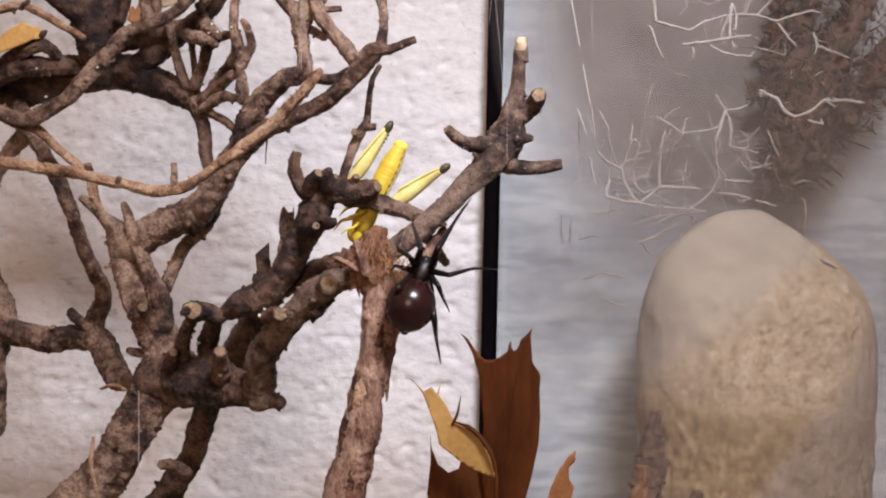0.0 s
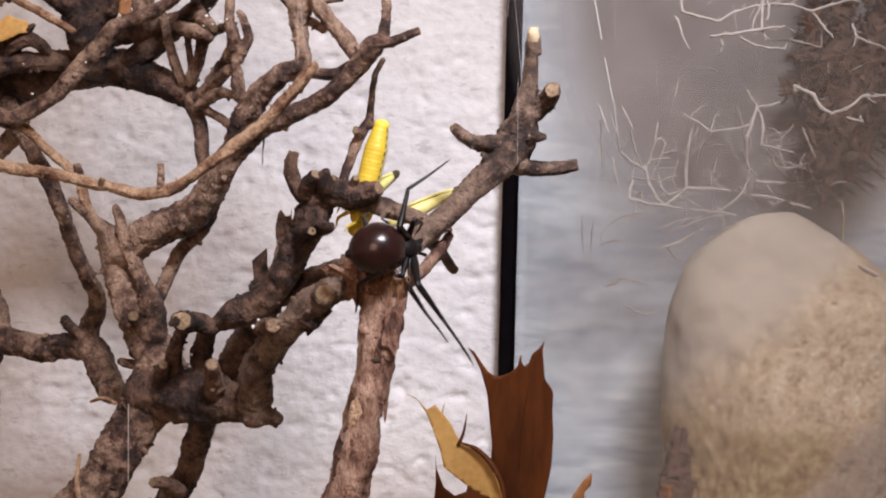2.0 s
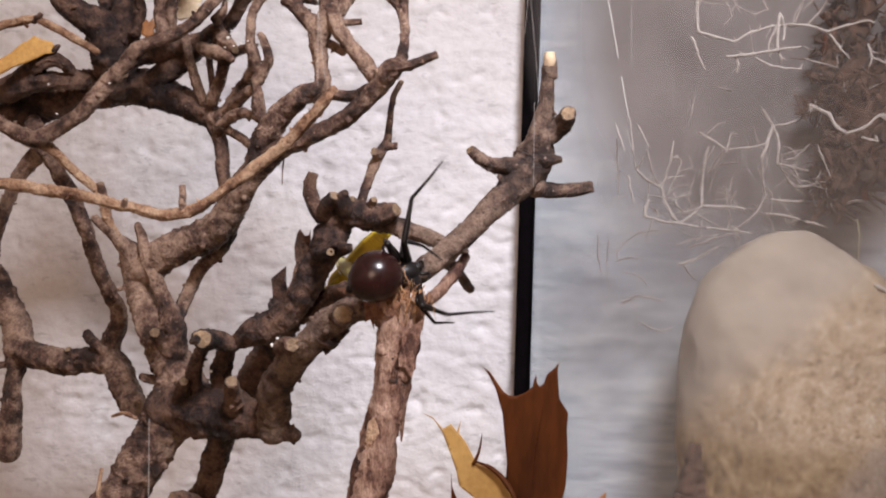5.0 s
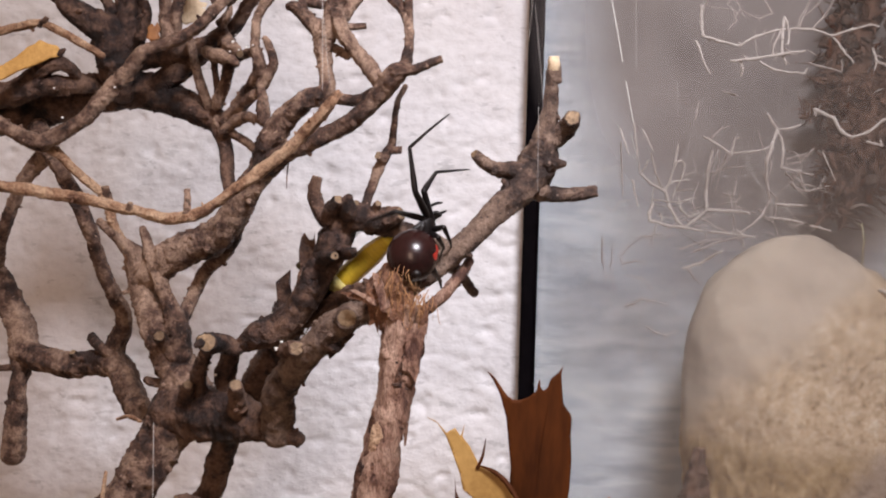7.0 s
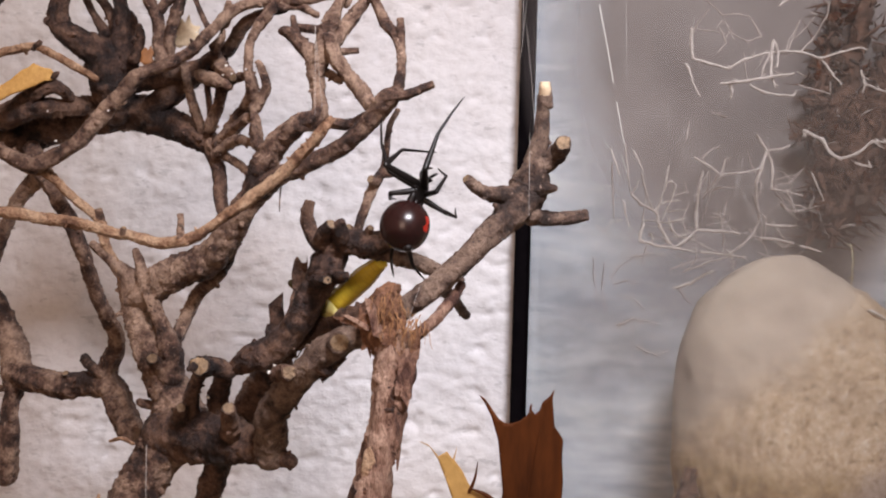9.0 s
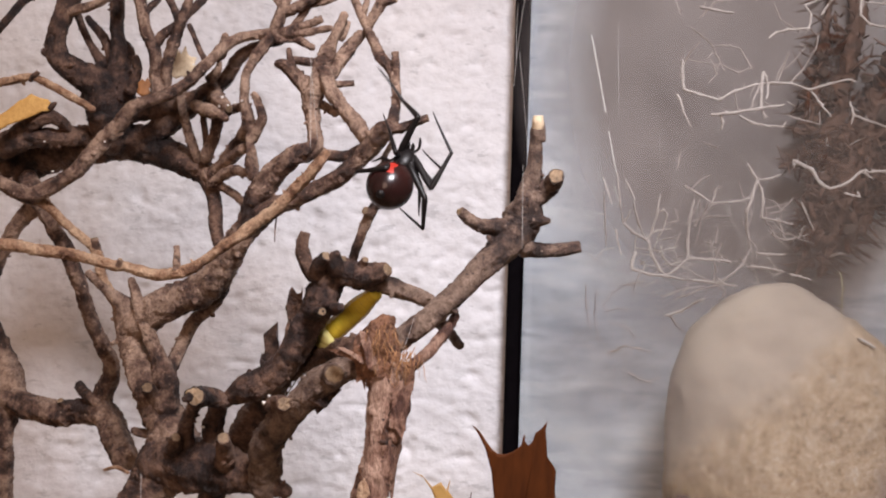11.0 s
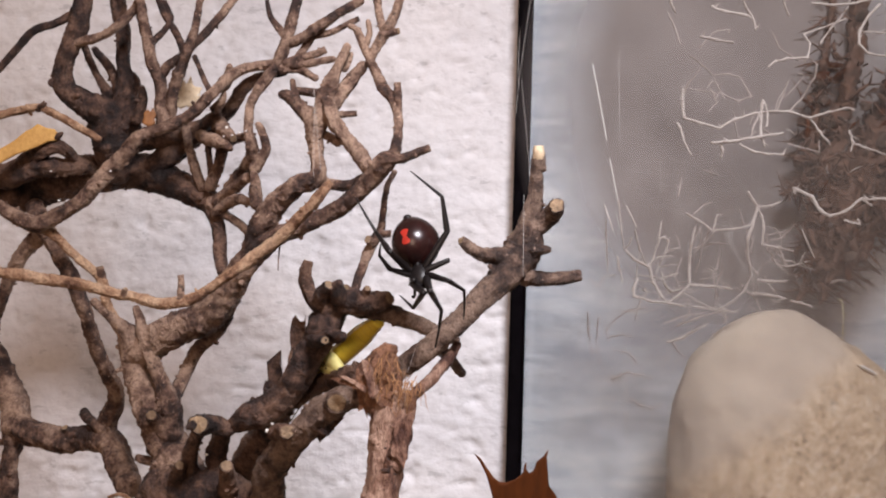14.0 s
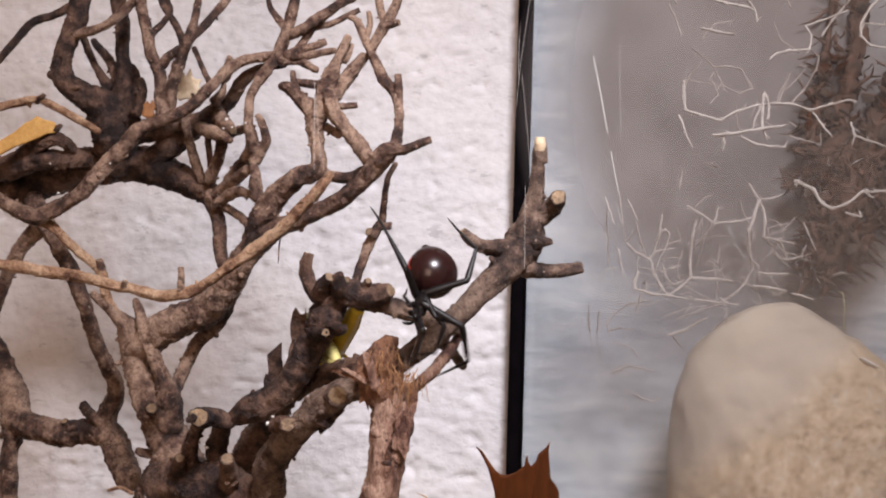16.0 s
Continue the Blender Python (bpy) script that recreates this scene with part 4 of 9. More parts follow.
limb(shrub, "stub", BARK_DARK, [(-28.4, 224.0, 103.7, 1.43), (-26.1, 222.0, 105.0, 1.01), (-25.1, 221.0, 105.6, 0.80)], 0)
limb(shrub, "branch", BARK_GREY, [(-39.6, 238.0, 65.7, 3.18), (-39.3, 236.0, 70.8, 3.38), (-38.2, 232.0, 76.0, 3.32), (-34.4, 226.0, 81.3, 3.01), (-29.4, 220.0, 86.4, 2.80), (-23.4, 216.0, 91.7, 2.75), (-18.1, 216.0, 94.3, 2.06), (-12.8, 217.0, 97.4, 1.97), (-7.6, 218.0, 101.7, 2.18), (-2.3, 220.0, 106.1, 2.20), (2.8, 222.0, 111.5, 2.32), (7.4, 225.0, 116.3, 2.66), (11.0, 228.0, 120.3, 3.74), (12.7, 229.0, 123.8, 3.86), (13.7, 228.0, 127.2, 2.80), (14.7, 227.0, 132.4, 1.76), (15.0, 226.0, 138.0, 1.34), (15.1, 225.0, 140.7, 1.23), (15.2, 225.0, 142.2, 1.13)], 3)
limb(shrub, "knot", BARK_GREY, [(-23.3, 217.0, 91.5, 2.37), (-22.3, 213.2, 92.6, 2.23), (-22.1, 212.4, 92.7, 1.93)], 2)
limb(shrub, "stub", BARK_GREY, [(10.1, 227.0, 121.4, 2.48), (5.0, 225.0, 122.0, 1.64), (2.1, 224.0, 123.3, 1.32), (0.2, 223.0, 124.7, 1.12)], 2)
limb(shrub, "stub", BARK_GREY, [(14.5, 228.0, 127.3, 2.28), (17.3, 227.0, 129.9, 2.07), (18.7, 225.0, 131.6, 1.95), (19.0, 223.0, 132.1, 1.72)], 2)
limb(shrub, "stub", BARK_GREY, [(13.1, 228.0, 118.0, 2.28), (16.6, 230.0, 117.6, 1.68), (21.3, 231.0, 117.8, 1.58), (24.7, 231.0, 118.6, 1.37)], 1)
limb(shrub, "stub", BARK_GREY, [(14.6, 226.0, 123.1, 1.65), (17.3, 225.0, 123.4, 1.02), (17.9, 225.0, 123.4, 0.72)], 0)
limb(shrub, "stub", BARK_GREY, [(-4.1, 226.0, 103.3, 1.44), (-1.6, 236.0, 100.4, 1.18), (0.8, 243.0, 96.9, 1.05)], 1)
limb(shrub, "twig", BARK_RED, [(0.1, 224.0, 104.0, 0.99), (-1.9, 221.0, 100.6, 1.41), (-4.2, 218.0, 97.7, 1.39), (-6.8, 216.0, 95.6, 1.27), (-8.6, 215.0, 93.9, 1.06)], 0)
limb(shrub, "stub", BARK_DARK, [(-27.3, 217.0, 88.2, 1.58), (-25.0, 217.0, 86.9, 1.18), (-24.2, 217.0, 86.5, 0.79)], 0)
limb(shrub, "twig", BARK_PALE, [(-75.2, 236.0, 57.2, 0.39), (-75.1, 234.0, 52.6, 0.44), (-74.3, 234.0, 48.4, 0.39), (-73.3, 235.0, 43.9, 0.33)], 0)
limb(shrub, "twig", BARK_PALE, [(-78.9, 252.0, 65.7, 0.30), (-74.8, 248.0, 67.1, 0.47), (-71.4, 246.0, 66.4, 0.35)], 0)
limb(shrub, "stub", BARK_DARK, [(-48.4, 240.0, 69.0, 2.49), (-47.5, 234.0, 74.0, 1.77), (-46.9, 230.0, 77.2, 1.41)], 1)
limb(shrub, "stub", BARK_DARK, [(-60.0, 240.0, 72.5, 1.81), (-58.6, 236.0, 75.4, 1.23), (-57.8, 234.0, 76.5, 0.99)], 1)
limb(shrub, "branch", BARK_DARK, [(-57.6, 243.0, 70.2, 2.16), (-57.2, 240.0, 75.8, 1.78), (-55.5, 236.0, 80.7, 1.40), (-53.6, 233.0, 84.0, 1.27)], 0)
limb(shrub, "branch", BARK_DARK, [(-49.4, 248.0, 66.1, 2.95), (-48.3, 250.0, 72.0, 3.35), (-46.0, 249.0, 76.9, 3.58), (-42.5, 246.0, 81.8, 3.05), (-38.6, 240.0, 85.8, 2.49)], 0)
limb(shrub, "branch", BARK_DARK, [(-51.1, 243.0, 68.6, 2.89), (-51.9, 243.0, 75.3, 2.28), (-50.9, 240.0, 80.5, 2.02), (-49.1, 236.0, 84.2, 1.63)], 0)
limb(shrub, "stub", BARK_DARK, [(-47.4, 234.0, 84.3, 1.73), (-50.1, 232.0, 85.1, 1.83), (-51.7, 228.0, 85.8, 2.02), (-51.8, 225.0, 86.2, 2.00)], 2)
snag(shrub, (-39.4, 246.0, 85.6), (-41.1, 246.0, 97.8), 4.4, 2.4)
snag(shrub, (-41.3, 248.0, 86.1), (-42.1, 248.0, 93.6), 3.6, 1.8)
snag(shrub, (-33.4, 236.0, 94.5), (-34.2, 236.0, 106.8), 4.4, 2.0)
snag(shrub, (-31.3, 234.0, 96.4), (-32.3, 234.0, 104.7), 3.2, 1.6)
snag(shrub, (-23.7, 219.0, 88.1), (-25.3, 219.0, 86.2), 2.2, 1.3)
broken_tip(shrub, (15.2, 224.6, 141.7), (15.2, 224.2, 144.1), 1.30)

from mathutils.geometry import delaunay_2d_cdt


# ---- bark post ----
def bark_post():
    post = tagged(new("bark_post"), "upright broken stick with flaking reddish-brown bark and torn top", "stick")
    bm = bmesh.new()
    tube(bm, [(-25.0, 202, 0, 4.2), (-21.5, 203, 25, 4.1), (-17.6, 204, 52, 3.75), (-15.6, 204.5, 62.3, 3.6), (-14.5, 205, 67.3, 3.65), (-14.1, 205.4, 72.0, 3.15), (-12.9, 206, 75.2, 3.35), (-12.4, 206.4, 77.6, 3.15), (-12.1, 207, 82.9, 3.2), (-11.7, 208, 87.4, 3.5), (-11.5, 209, 91, 3.6), (-11.5, 210, 95, 3.2)], 30, 0.5, 0.11, 1, 1, 4.0, 1.2)
    part("stick", bm, [BARK_RED, FIBRE], post)
    rnd = random.Random(5)
    line = [(-23.3, 203, 12, 4.1), (-21.5, 203, 25, 4.1), (-17.6, 204, 52, 3.7), (-14.5, 205, 67.3, 3.5), (-12.4, 206.4, 78, 3.1), (-11.8, 208.5, 90, 3.3)]
    for k in range(46):
        u = rnd.uniform(1.2, len(line) - 1.001)
        i = int(u)
        q = Vector(line[i]).lerp(Vector(line[i + 1]), u - i)
        a = rnd.uniform(-2.9, -0.2)
        d = Vector((math.cos(a), math.sin(a), 0))
        bm = bmesh.new()
        turn = Euler((0, rnd.uniform(0.0, 0.28), a + math.pi / 2)).to_matrix().to_4x4()
        blob(bm, Vector(q[:3]) + d * q[3] * 0.90, (rnd.uniform(0.6, 1.5), rnd.uniform(0.2, 0.42), rnd.uniform(2.5, 7.0)), k * 3.7, 0.35, 16, 0.4, turn)
        part("bark_flake", bm, (BARK_RED, BARK_RED, BARK_TORN, BARK_PALE, BARK_TORN)[k % 5], post)
    bm = bmesh.new()
    tube(bm, [(-11.2, 206.5, 75, 0.5), (-10.1, 206.3, 82, 1.3), (-9.5, 207, 87.5, 1.7), (-9.8, 208, 93, 1.2)], 16, 0.5, 0.2, 0, 0, 9.0, 0.8)
    part("bark_flake", bm, BARK_RED, post)
    # swollen rings where side shoots broke off, notch shade painted below as dark lumps
    for k, (x, y, z, r, side) in enumerate(((-12.6, 206.3, 75.6, 3.25, 1), (-12.1, 206.9, 82.6, 3.2, 1), (-14.4, 205.2, 66.4, 3.5, -1), (-16.4, 204.4, 57.5, 3.7, 1), (-11.7, 207.8, 86.6, 3.4, -1))):
        bm = bmesh.new()
        blob(bm, (x + side * r * 0.62, y - r * 0.55, z), (1.5, 1.0, 1.3), k * 5.0, 0.45, 18, 0.5, Euler((0, side * 0.6, side * 0.7)).to_matrix().to_4x4())
        part("ring", bm, BARK_RED, post)
        bm = bmesh.new()
        blob(bm, (x + side * r * 0.35, y - r * 0.86, z - 1.3), (1.5, 0.28, 0.45), k * 7.0, 0.6, 14, 0.7, Euler((0, side * 0.35, side * 0.35)).to_matrix().to_4x4())
        part("notch_shade", bm, BARK_DARK, post)
    bm = bmesh.new()
    shard(bm, Vector((-8.6, 204.6, 91.0)), Vector((-9.6, 203.6, 83.0)), 3.6, 1.6, 4.4)
    part("bark_flake", bm, BARK_RED, post, smooth=False)
    # torn head of the stick
    bm = bmesh.new()
    tube(bm, [(-11.9, 209.5, 90.5, 2.3), (-13.2, 210.2, 95.0, 3.0), (-13.9, 210.6, 99.0, 3.0), (-12.8, 211.3, 102.6, 1.9), (-12.4, 211.4, 104.0, 1.3)], 24, 0.4, 0.30, 1, 0, 6.0, 1.2)
    part("splinter", bm, BARK_TORN, post)
    for k, (a, b, w, d, mat) in enumerate((((-13.9, 205.4, 94.2), (-16.3, 206.2, 101.2), 1.7, 1.4, BARK_RED), ((-12.2, 206.6, 93.6), (-13.0, 207.6, 100.6), 2.6, 1.6, BARK_TORN), ((-15.4, 206.6, 96.2), (-21.2, 208.6, 97.4), 1.7, 1.0, BARK_TORN),
                                           ((-15.2, 206.2, 95.4), (-20.0, 207.4, 97.9), 0.9, 0.7, BARK_RED), ((-10.2, 207.2, 91.0), (-10.4, 208.4, 98.4), 2.2, 1.6, BARK_TORN), ((-7.9, 207.5, 90.0), (-7.4, 208.6, 95.8), 1.8, 1.4, BARK_TORN),
                                           ((-16.6, 209.5, 92.0), (-17.9, 210.5, 99.5), 1.8, 1.4, BARK_TORN))):
        bm = bmesh.new()
        shard(bm, Vector(a), Vector(b), w, d, k * 5.1)
        part("splinter", bm, mat, post, smooth=False)
    for k in range(84):
        bm = bmesh.new()
        if k % 3 == 0:
            x, z, n = rnd.gauss(-12.2, 1.5), rnd.gauss(101.2, 1.2), rnd.uniform(2.0, 6.5)
        else:
            x, z, n = rnd.gauss(-8.8, 1.6), rnd.gauss(97.2, 1.6), rnd.uniform(1.2, 5.0)
        y = 205.4 + abs(x + 9.5) * 0.10
        a, r = rnd.uniform(-0.45, 0.45), rnd.uniform(0.04, 0.10)
        curl = rnd.uniform(-0.5, 0.5)
        tube(bm, [(x, y, z, r), (x + a * 0.4 * n + curl, y - rnd.uniform(0.3, 1.0), z - n * 0.35, r * 0.9), (x + a * 0.7 * n - curl, y - rnd.uniform(0.1, 0.9), z - n * 0.7, r * 0.7), (x + a * n, y - 0.1, z - n, 0.03)], 5, 0.5)
        part("fibre", bm, (FIBRE, BARK_TORN, FIBRE, FIBRE)[k % 4 - 1], post)


bark_post()


# ---- oak leaves ----
def leaf_blade(name, outline, depth_of, mats, parent, thick=0.22, label=""):
    """A curled dry blade: outline (x, z) in millimetres, depth_of(x, z) its curl."""
    bm = bmesh.new()
    edge = []
    for (xa, za), (xb, zb) in zip(outline, outline[1:] + outline[:1]):
        n = max(1, int(math.hypot(xb - xa, zb - za) / 0.8))
        edge += [Vector((xa + (xb - xa) * k / n, za + (zb - za) * k / n)) for k in range(n)]
    count = len(edge)
    xs, zs = [p[0] for p in outline], [p[1] for p in outline]
    inner = [Vector((x + 0.45 * (j % 2), z)) for j, z in enumerate(np.arange(min(zs), max(zs), 0.8)) for x in np.arange(min(xs), max(xs), 0.9)]
    found = delaunay_2d_cdt(edge + inner, [(k, (k + 1) % count) for k in range(count)], [], 1, 1e-4)
    made = [bm.verts.new((p.x, 0, p.y)) for p in found[0]]
    for f in found[2]:
        bm.faces.new([made[k] for k in f])
    bmesh.ops.delete(bm, geom=[v for v in bm.verts if not v.link_faces], context="VERTS")
    front = bm.verts[:]
    for v in front:
        x, z = v.co.x, v.co.z
        y = depth_of(x, z) + 0.35 * noise.noise(Vector((x * 0.16, 0, z * 0.09)))
        v.co = Vector((x, y, z)) * MM
    got = bmesh.ops.extrude_face_region(bm, geom=bm.faces[:])["geom"]
    for v in got:
        if isinstance(v, bmesh.types.BMVert):
            v.co.y += thick * MM
    bmesh.ops.recalc_face_normals(bm, faces=bm.faces[:])
    return part(name, bm, mats, parent, label)


def oak_leaf():
    leaf = tagged(new("oak_leaf"), "curled dry red-brown oak leaf with pointed bristle-tipped lobes", "leaf")
    blade = leaf_blade("blade", [(4.0, 82.8), (5.4, 81.9), (6.7, 80.1), (8.0, 78.4), (9.1, 77.6), (10.6, 77.6), (12.2, 78.3), (13.6, 79.6), (13.8, 81.0), (14.2, 81.9), (14.3, 80.4), (14.9, 79.6), (15.7, 80.3), (16.2, 82.0), (17.6, 83.2), (18.5, 84.6), (18.2, 82.8), (18.5, 80.0), (18.8, 77.2),
                          (20.2, 75.3), (20.6, 74.4), (20.5, 71.0), (20.9, 66.0), (20.8, 60.0), (19.5, 52.0), (17.5, 44.0), (14.0, 36.0), (10.5, 44.0), (9.2, 52.0), (9.0, 58.0), (9.2, 64.0), (8.6, 69.0), (8.0, 74.0), (6.6, 78.6), (5.2, 81.2)],
                lambda x, z: 222 + 0.035 * (x - 14) ** 2 * 0.8 - 0.22 * (z - 70), LEAF_RED, leaf)
    back = leaf_blade("lobe", [(-1.8, 61.0), (-1.5, 58.0), (0.0, 54.5), (2.2, 52.9), (4.4, 53.8), (5.0, 56.5), (7.5, 57.5), (9.4, 54.5), (12.0, 50.0), (14.0, 36.0), (8.0, 34.0), (1.0, 40.0), (-2.2, 48.0), (-1.6, 55.0)],
               lambda x, z: 228 + 0.02 * (x - 5) ** 2, LEAF_RED, leaf)
    lobe2 = leaf_blade("lobe", [(28.9, 58.4), (27.2, 57.0), (25.2, 54.2), (23.6, 50.5), (22.5, 46.0), (17.0, 38.0), (14.0, 36.0), (20.0, 33.0), (27.0, 44.0), (28.7, 50.5), (27.6, 52.2), (27.4, 54.6), (28.8, 56.0)],
               lambda x, z: 226 + 0.02 * (x - 20) ** 2, LEAF_ORANGE, leaf)
    bm = bmesh.new()
    tube(bm, [(14.0, 229.4, 37, 0.35), (14.2, 226.1, 52, 0.22), (14.6, 223.0, 66, 0.15), (16.0, 220.6, 77, 0.08)], 6, 1.5)
    part("vein", bm, LEAF_RED, blade)
    bm = bmesh.new()
    tube(bm, [(14.0, 228.6, 40, 0.7), (13.0, 230, 20, 0.8), (10.0, 230, -0.5, 0.9)], 8, 2)
    part("stalk", bm, LEAF_RED, leaf)


def tan_leaf():
    leaf = tagged(new("curled_leaf"), "small curled tan leaf lobe with dark rolled edge", "leaf")
    leaf.matrix_basis = Matrix.Translation(Vector((5.0, 13.7, 101.0)) * MM * 0.068) @ Matrix.Scale(0.932, 4)
    leaf_blade("blade", [(-8.0, 72.2), (-6.0, 71.4), (-3.9, 69.0), (-2.2, 70.0), (-1.0, 68.4), (-0.2, 70.9), (-0.6, 68.2), (1.0, 66.2), (3.0, 62.5), (5.0, 61.8), (7.8, 60.0), (10.3, 57.0), (11.6, 54.2), (12.4, 50.8), (8.0, 52.0), (4.0, 54.2), (-0.2, 57.4), (-0.9, 60.5), (-2.4, 64.5), (-4.0, 68.4), (-5.8, 71.0)],
               lambda x, z: 234 - 0.03 * (x - 2) ** 2 * 0.6, LEAF_TAN, leaf)
    bm = bmesh.new()
    tube(bm, [(3.0, 233.4, 62.6, 0.15), (6.0, 232.6, 61.6, 0.45), (9.0, 231.8, 59.2, 0.55), (11.2, 231, 55.8, 0.5), (12.2, 230.4, 51.6, 0.25)], 8, 0.6, 0.2)
    part("rolled_edge", bm, LEAF_RED, leaf)
    bm = bmesh.new()
    tube(bm, [(2.6, 233.6, 62.0, 0.4), (3.6, 233.6, 64.5, 0.3), (4.2, 233.6, 68.3, 0.06)], 7, 0.6)
    part("bristle", bm, LEAF_RED, leaf)
    bm = bmesh.new()
    tube(bm, [(12.2, 230.4, 51.6, 0.4), (12.0, 230, 25, 0.5), (11.0, 229, -8.0, 0.6)], 7, 3)
    part("stalk", bm, LEAF_RED, leaf)


oak_leaf()
tan_leaf()


def chip(name, outline, y, mat, label, category, thick=0.5):
    ob = leaf_blade(name, outline, lambda x, z: y + 0.02 * (x - outline[0][0]) ** 2 * 0.5, mat, None, thick)
    return tagged(ob, label, category)


chip("bark_strip", [(-112.7, 138.3), (-112.8, 140.3), (-105.2, 143.9), (-102.4, 145.9), (-100.2, 148.1), (-98.7, 148.9), (-97.7, 149.9), (-95.9, 149.1), (-94.3, 148.9), (-93.1, 147.4), (-93.9, 146.4), (-95.4, 146.1), (-97.2, 144.9), (-100.0, 143.5), (-102.0, 142.7), (-105.0, 140.7)], 246, CHIP, "yellow strip of bare wood caught in the shrub", "wood chip")
chip("wood_chip", [(-69.2, 156.3), (-68.9, 158.5), (-69.1, 159.7), (-67.9, 160.5), (-67.5, 162.5), (-66.7, 162.1), (-66.1, 161.1), (-65.2, 163.1), (-64.6, 161.2), (-63.9, 160.7), (-62.6, 160.6), (-63.1, 159.4), (-62.5, 157.3), (-63.6, 156.3), (-64.7, 155.8), (-66.0, 156.1), (-67.3, 155.5)], 256, CUT_FRESH, "pale cream splintered wood chip wedged between twigs", "wood chip")
chip("wood_chip", [(-72.3, 150.0), (-72.0, 151.4), (-72.1, 152.3), (-71.2, 153.2), (-70.6, 152.5), (-70.0, 153.5), (-69.3, 152.0), (-69.7, 151.1), (-69.4, 150.1), (-70.5, 149.2), (-71.4, 149.4)], 244, LEAF_ORANGE, "small orange-brown bark chip wedged between twigs", "wood chip")


# ---- behind the glass: boulder, thorny twigs, dry plant ----
CHALK = simple("chalk_white", (0.62, 0.60, 0.57), (0.85, 0.83, 0.80), 0.8, 900)


def boulder():
    bm = bmesh.new()
    bmesh.ops.create_icosphere(bm, subdivisions=7, radius=1)
    for v in bm.verts:
        c = v.co
        wide = 1.0 if c.z >= 0 else (1 - c.z * c.z + 1e-4) ** -0.42
        p = Vector((c.x * 32.0 * wide, c.y * 27.0 * wide, c.z * (35.5 if c.z >= 0 else 86.0)))
        p *= 1 + 0.045 * noise.fractal(p * 0.04 + Vector((4.2, 0, 0)), 1.0, 2.0, 3)
        # the crest leans to one side; a broken face that stands proud below a slanting edge
        p.x -= 0.0022 * max(0.0, p.z) ** 2
        p.z -= 0.26 * max(0.0, p.x) * max(0.0, p.z) / 35
        frayed = 2.6 * noise.noise(p * 0.16) + 1.2 * noise.noise(p * 0.5)
        edge = (p.x - p.z + 17.0) * 0.707 + frayed
        broken = min(1.0, max(0.0, edge / 3.5)) if p.y < 4 else 0.0
        low = min(1.0, max(0.0, (-18 - p.z + 5 * noise.noise(p * 0.13)) / 9))
        d = 0.30 * noise.fractal(p * 0.12, 0.9, 2.1, 3) + 0.10 * noise.noise(p * 1.1)
        d += broken * (0.35 + 0.30 * noise.noise(p * 0.33) + 0.30 * noise.noise(p * 0.8) + 0.22 * noise.noise(p * 1.9) - 1.0 * max(0.0, noise.noise(Vector((p.x * 0.38, p.y * 0.4, p.z * 0.75))) - 0.30))
        d -= 0.55 * math.exp(-(edge / 0.9) ** 2) * (0.6 + noise.noise(p * 0.5))
        d -= low * (0.5 + 1.0 * noise.noise(p * 0.33) + 0.6 * noise.noise(p * 0.9))
        v.co = (p + Vector(c).normalized() * d) * MM
    for v in bm.verts:
        v.co.z = max(v.co.z, -0.0772)
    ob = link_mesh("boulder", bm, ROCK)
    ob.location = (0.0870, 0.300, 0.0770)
    # highlight on the chipped corner, put in as a chalk-white sliver
    bm = bmesh.new()
    blob(bm, (13.6, -17.4, 21.6), (3.2, 1.0, 0.45), 3, 0.35, 14, 0.5, Euler((0, 0.40, 0.3)).to_matrix().to_4x4())
    part("scar_glint", bm, CHALK, ob, "chipped edge with its highlight painted white")
    return tagged(ob, "rounded tan sandstone boulder standing on the soil", "rock")


boulder()
thorns = tagged(new("thorny_twigs"), "pale brittle thorny twigs in zigzag tangle", "twigs")
thorn_random = random.Random(11)


def thorn(parent, pts, r, skin=None):
    """A zigzag twig with swollen joints and a few short thorns; millimetres."""
    bm = bmesh.new()
    n, r = len(pts), r * (1.05 if pts[0][2] > 148 else 1.2)
    line = []
    for i, p in enumerate(pts):
        k = 1 - 0.35 * i / (n - 1)
        line.append((*p, r * k * (1.2 if 0 < i < n - 1 else 0.8)))
        if i < n - 1:
            for u in (0.22, 0.5, 0.78):
                q = Vector(p).lerp(Vector(pts[i + 1]), u) + Vector([thorn_random.uniform(-0.14, 0.14) for _ in range(3)])
                line.append((*q, r * k * 0.82))
    tube(bm, line, 8, 0.5, 0.22, 0, 0, thorn_random.uniform(0, 90))
    for a, b in zip(pts, pts[1:]):
        a, b = Vector(a), Vector(b)
        for k in range(int((b - a).length / 2.2)):
            if thorn_random.random() < 0.45:
                c = a.lerp(b, thorn_random.random())
                d = Vector((thorn_random.uniform(-1, 1), thorn_random.uniform(-0.6, 0.6), thorn_random.uniform(-1, 1))).normalized() * thorn_random.uniform(0.6, 2.2)
                tube(bm, [(*c, r * 0.5), (*(c + d * 0.6), r * 0.34), (*(c + d), 0.04)], 5, 1.0)
    part("twig", bm, skin or PALE, parent)


thorn(thorns, [(36.3, 298.9, 139.5), (37.3, 296.3, 135.8), (38.4, 294.6, 132.2)], 0.26)
thorn(thorns, [(40.1, 299.6, 141.1), (40.6, 295.6, 132.6), (41.6, 296.9, 127.6)], 0.22, PALE_DIM)
thorn(thorns, [(41.9, 295.7, 138.8), (43.1, 293.7, 135.7), (44.2, 292.6, 133.1)], 0.24)
thorn(thorns, [(36.8, 299.6, 135.9), (37.3, 300.7, 127.1), (38.0, 302.5, 121.2)], 0.22, PALE_DIM)
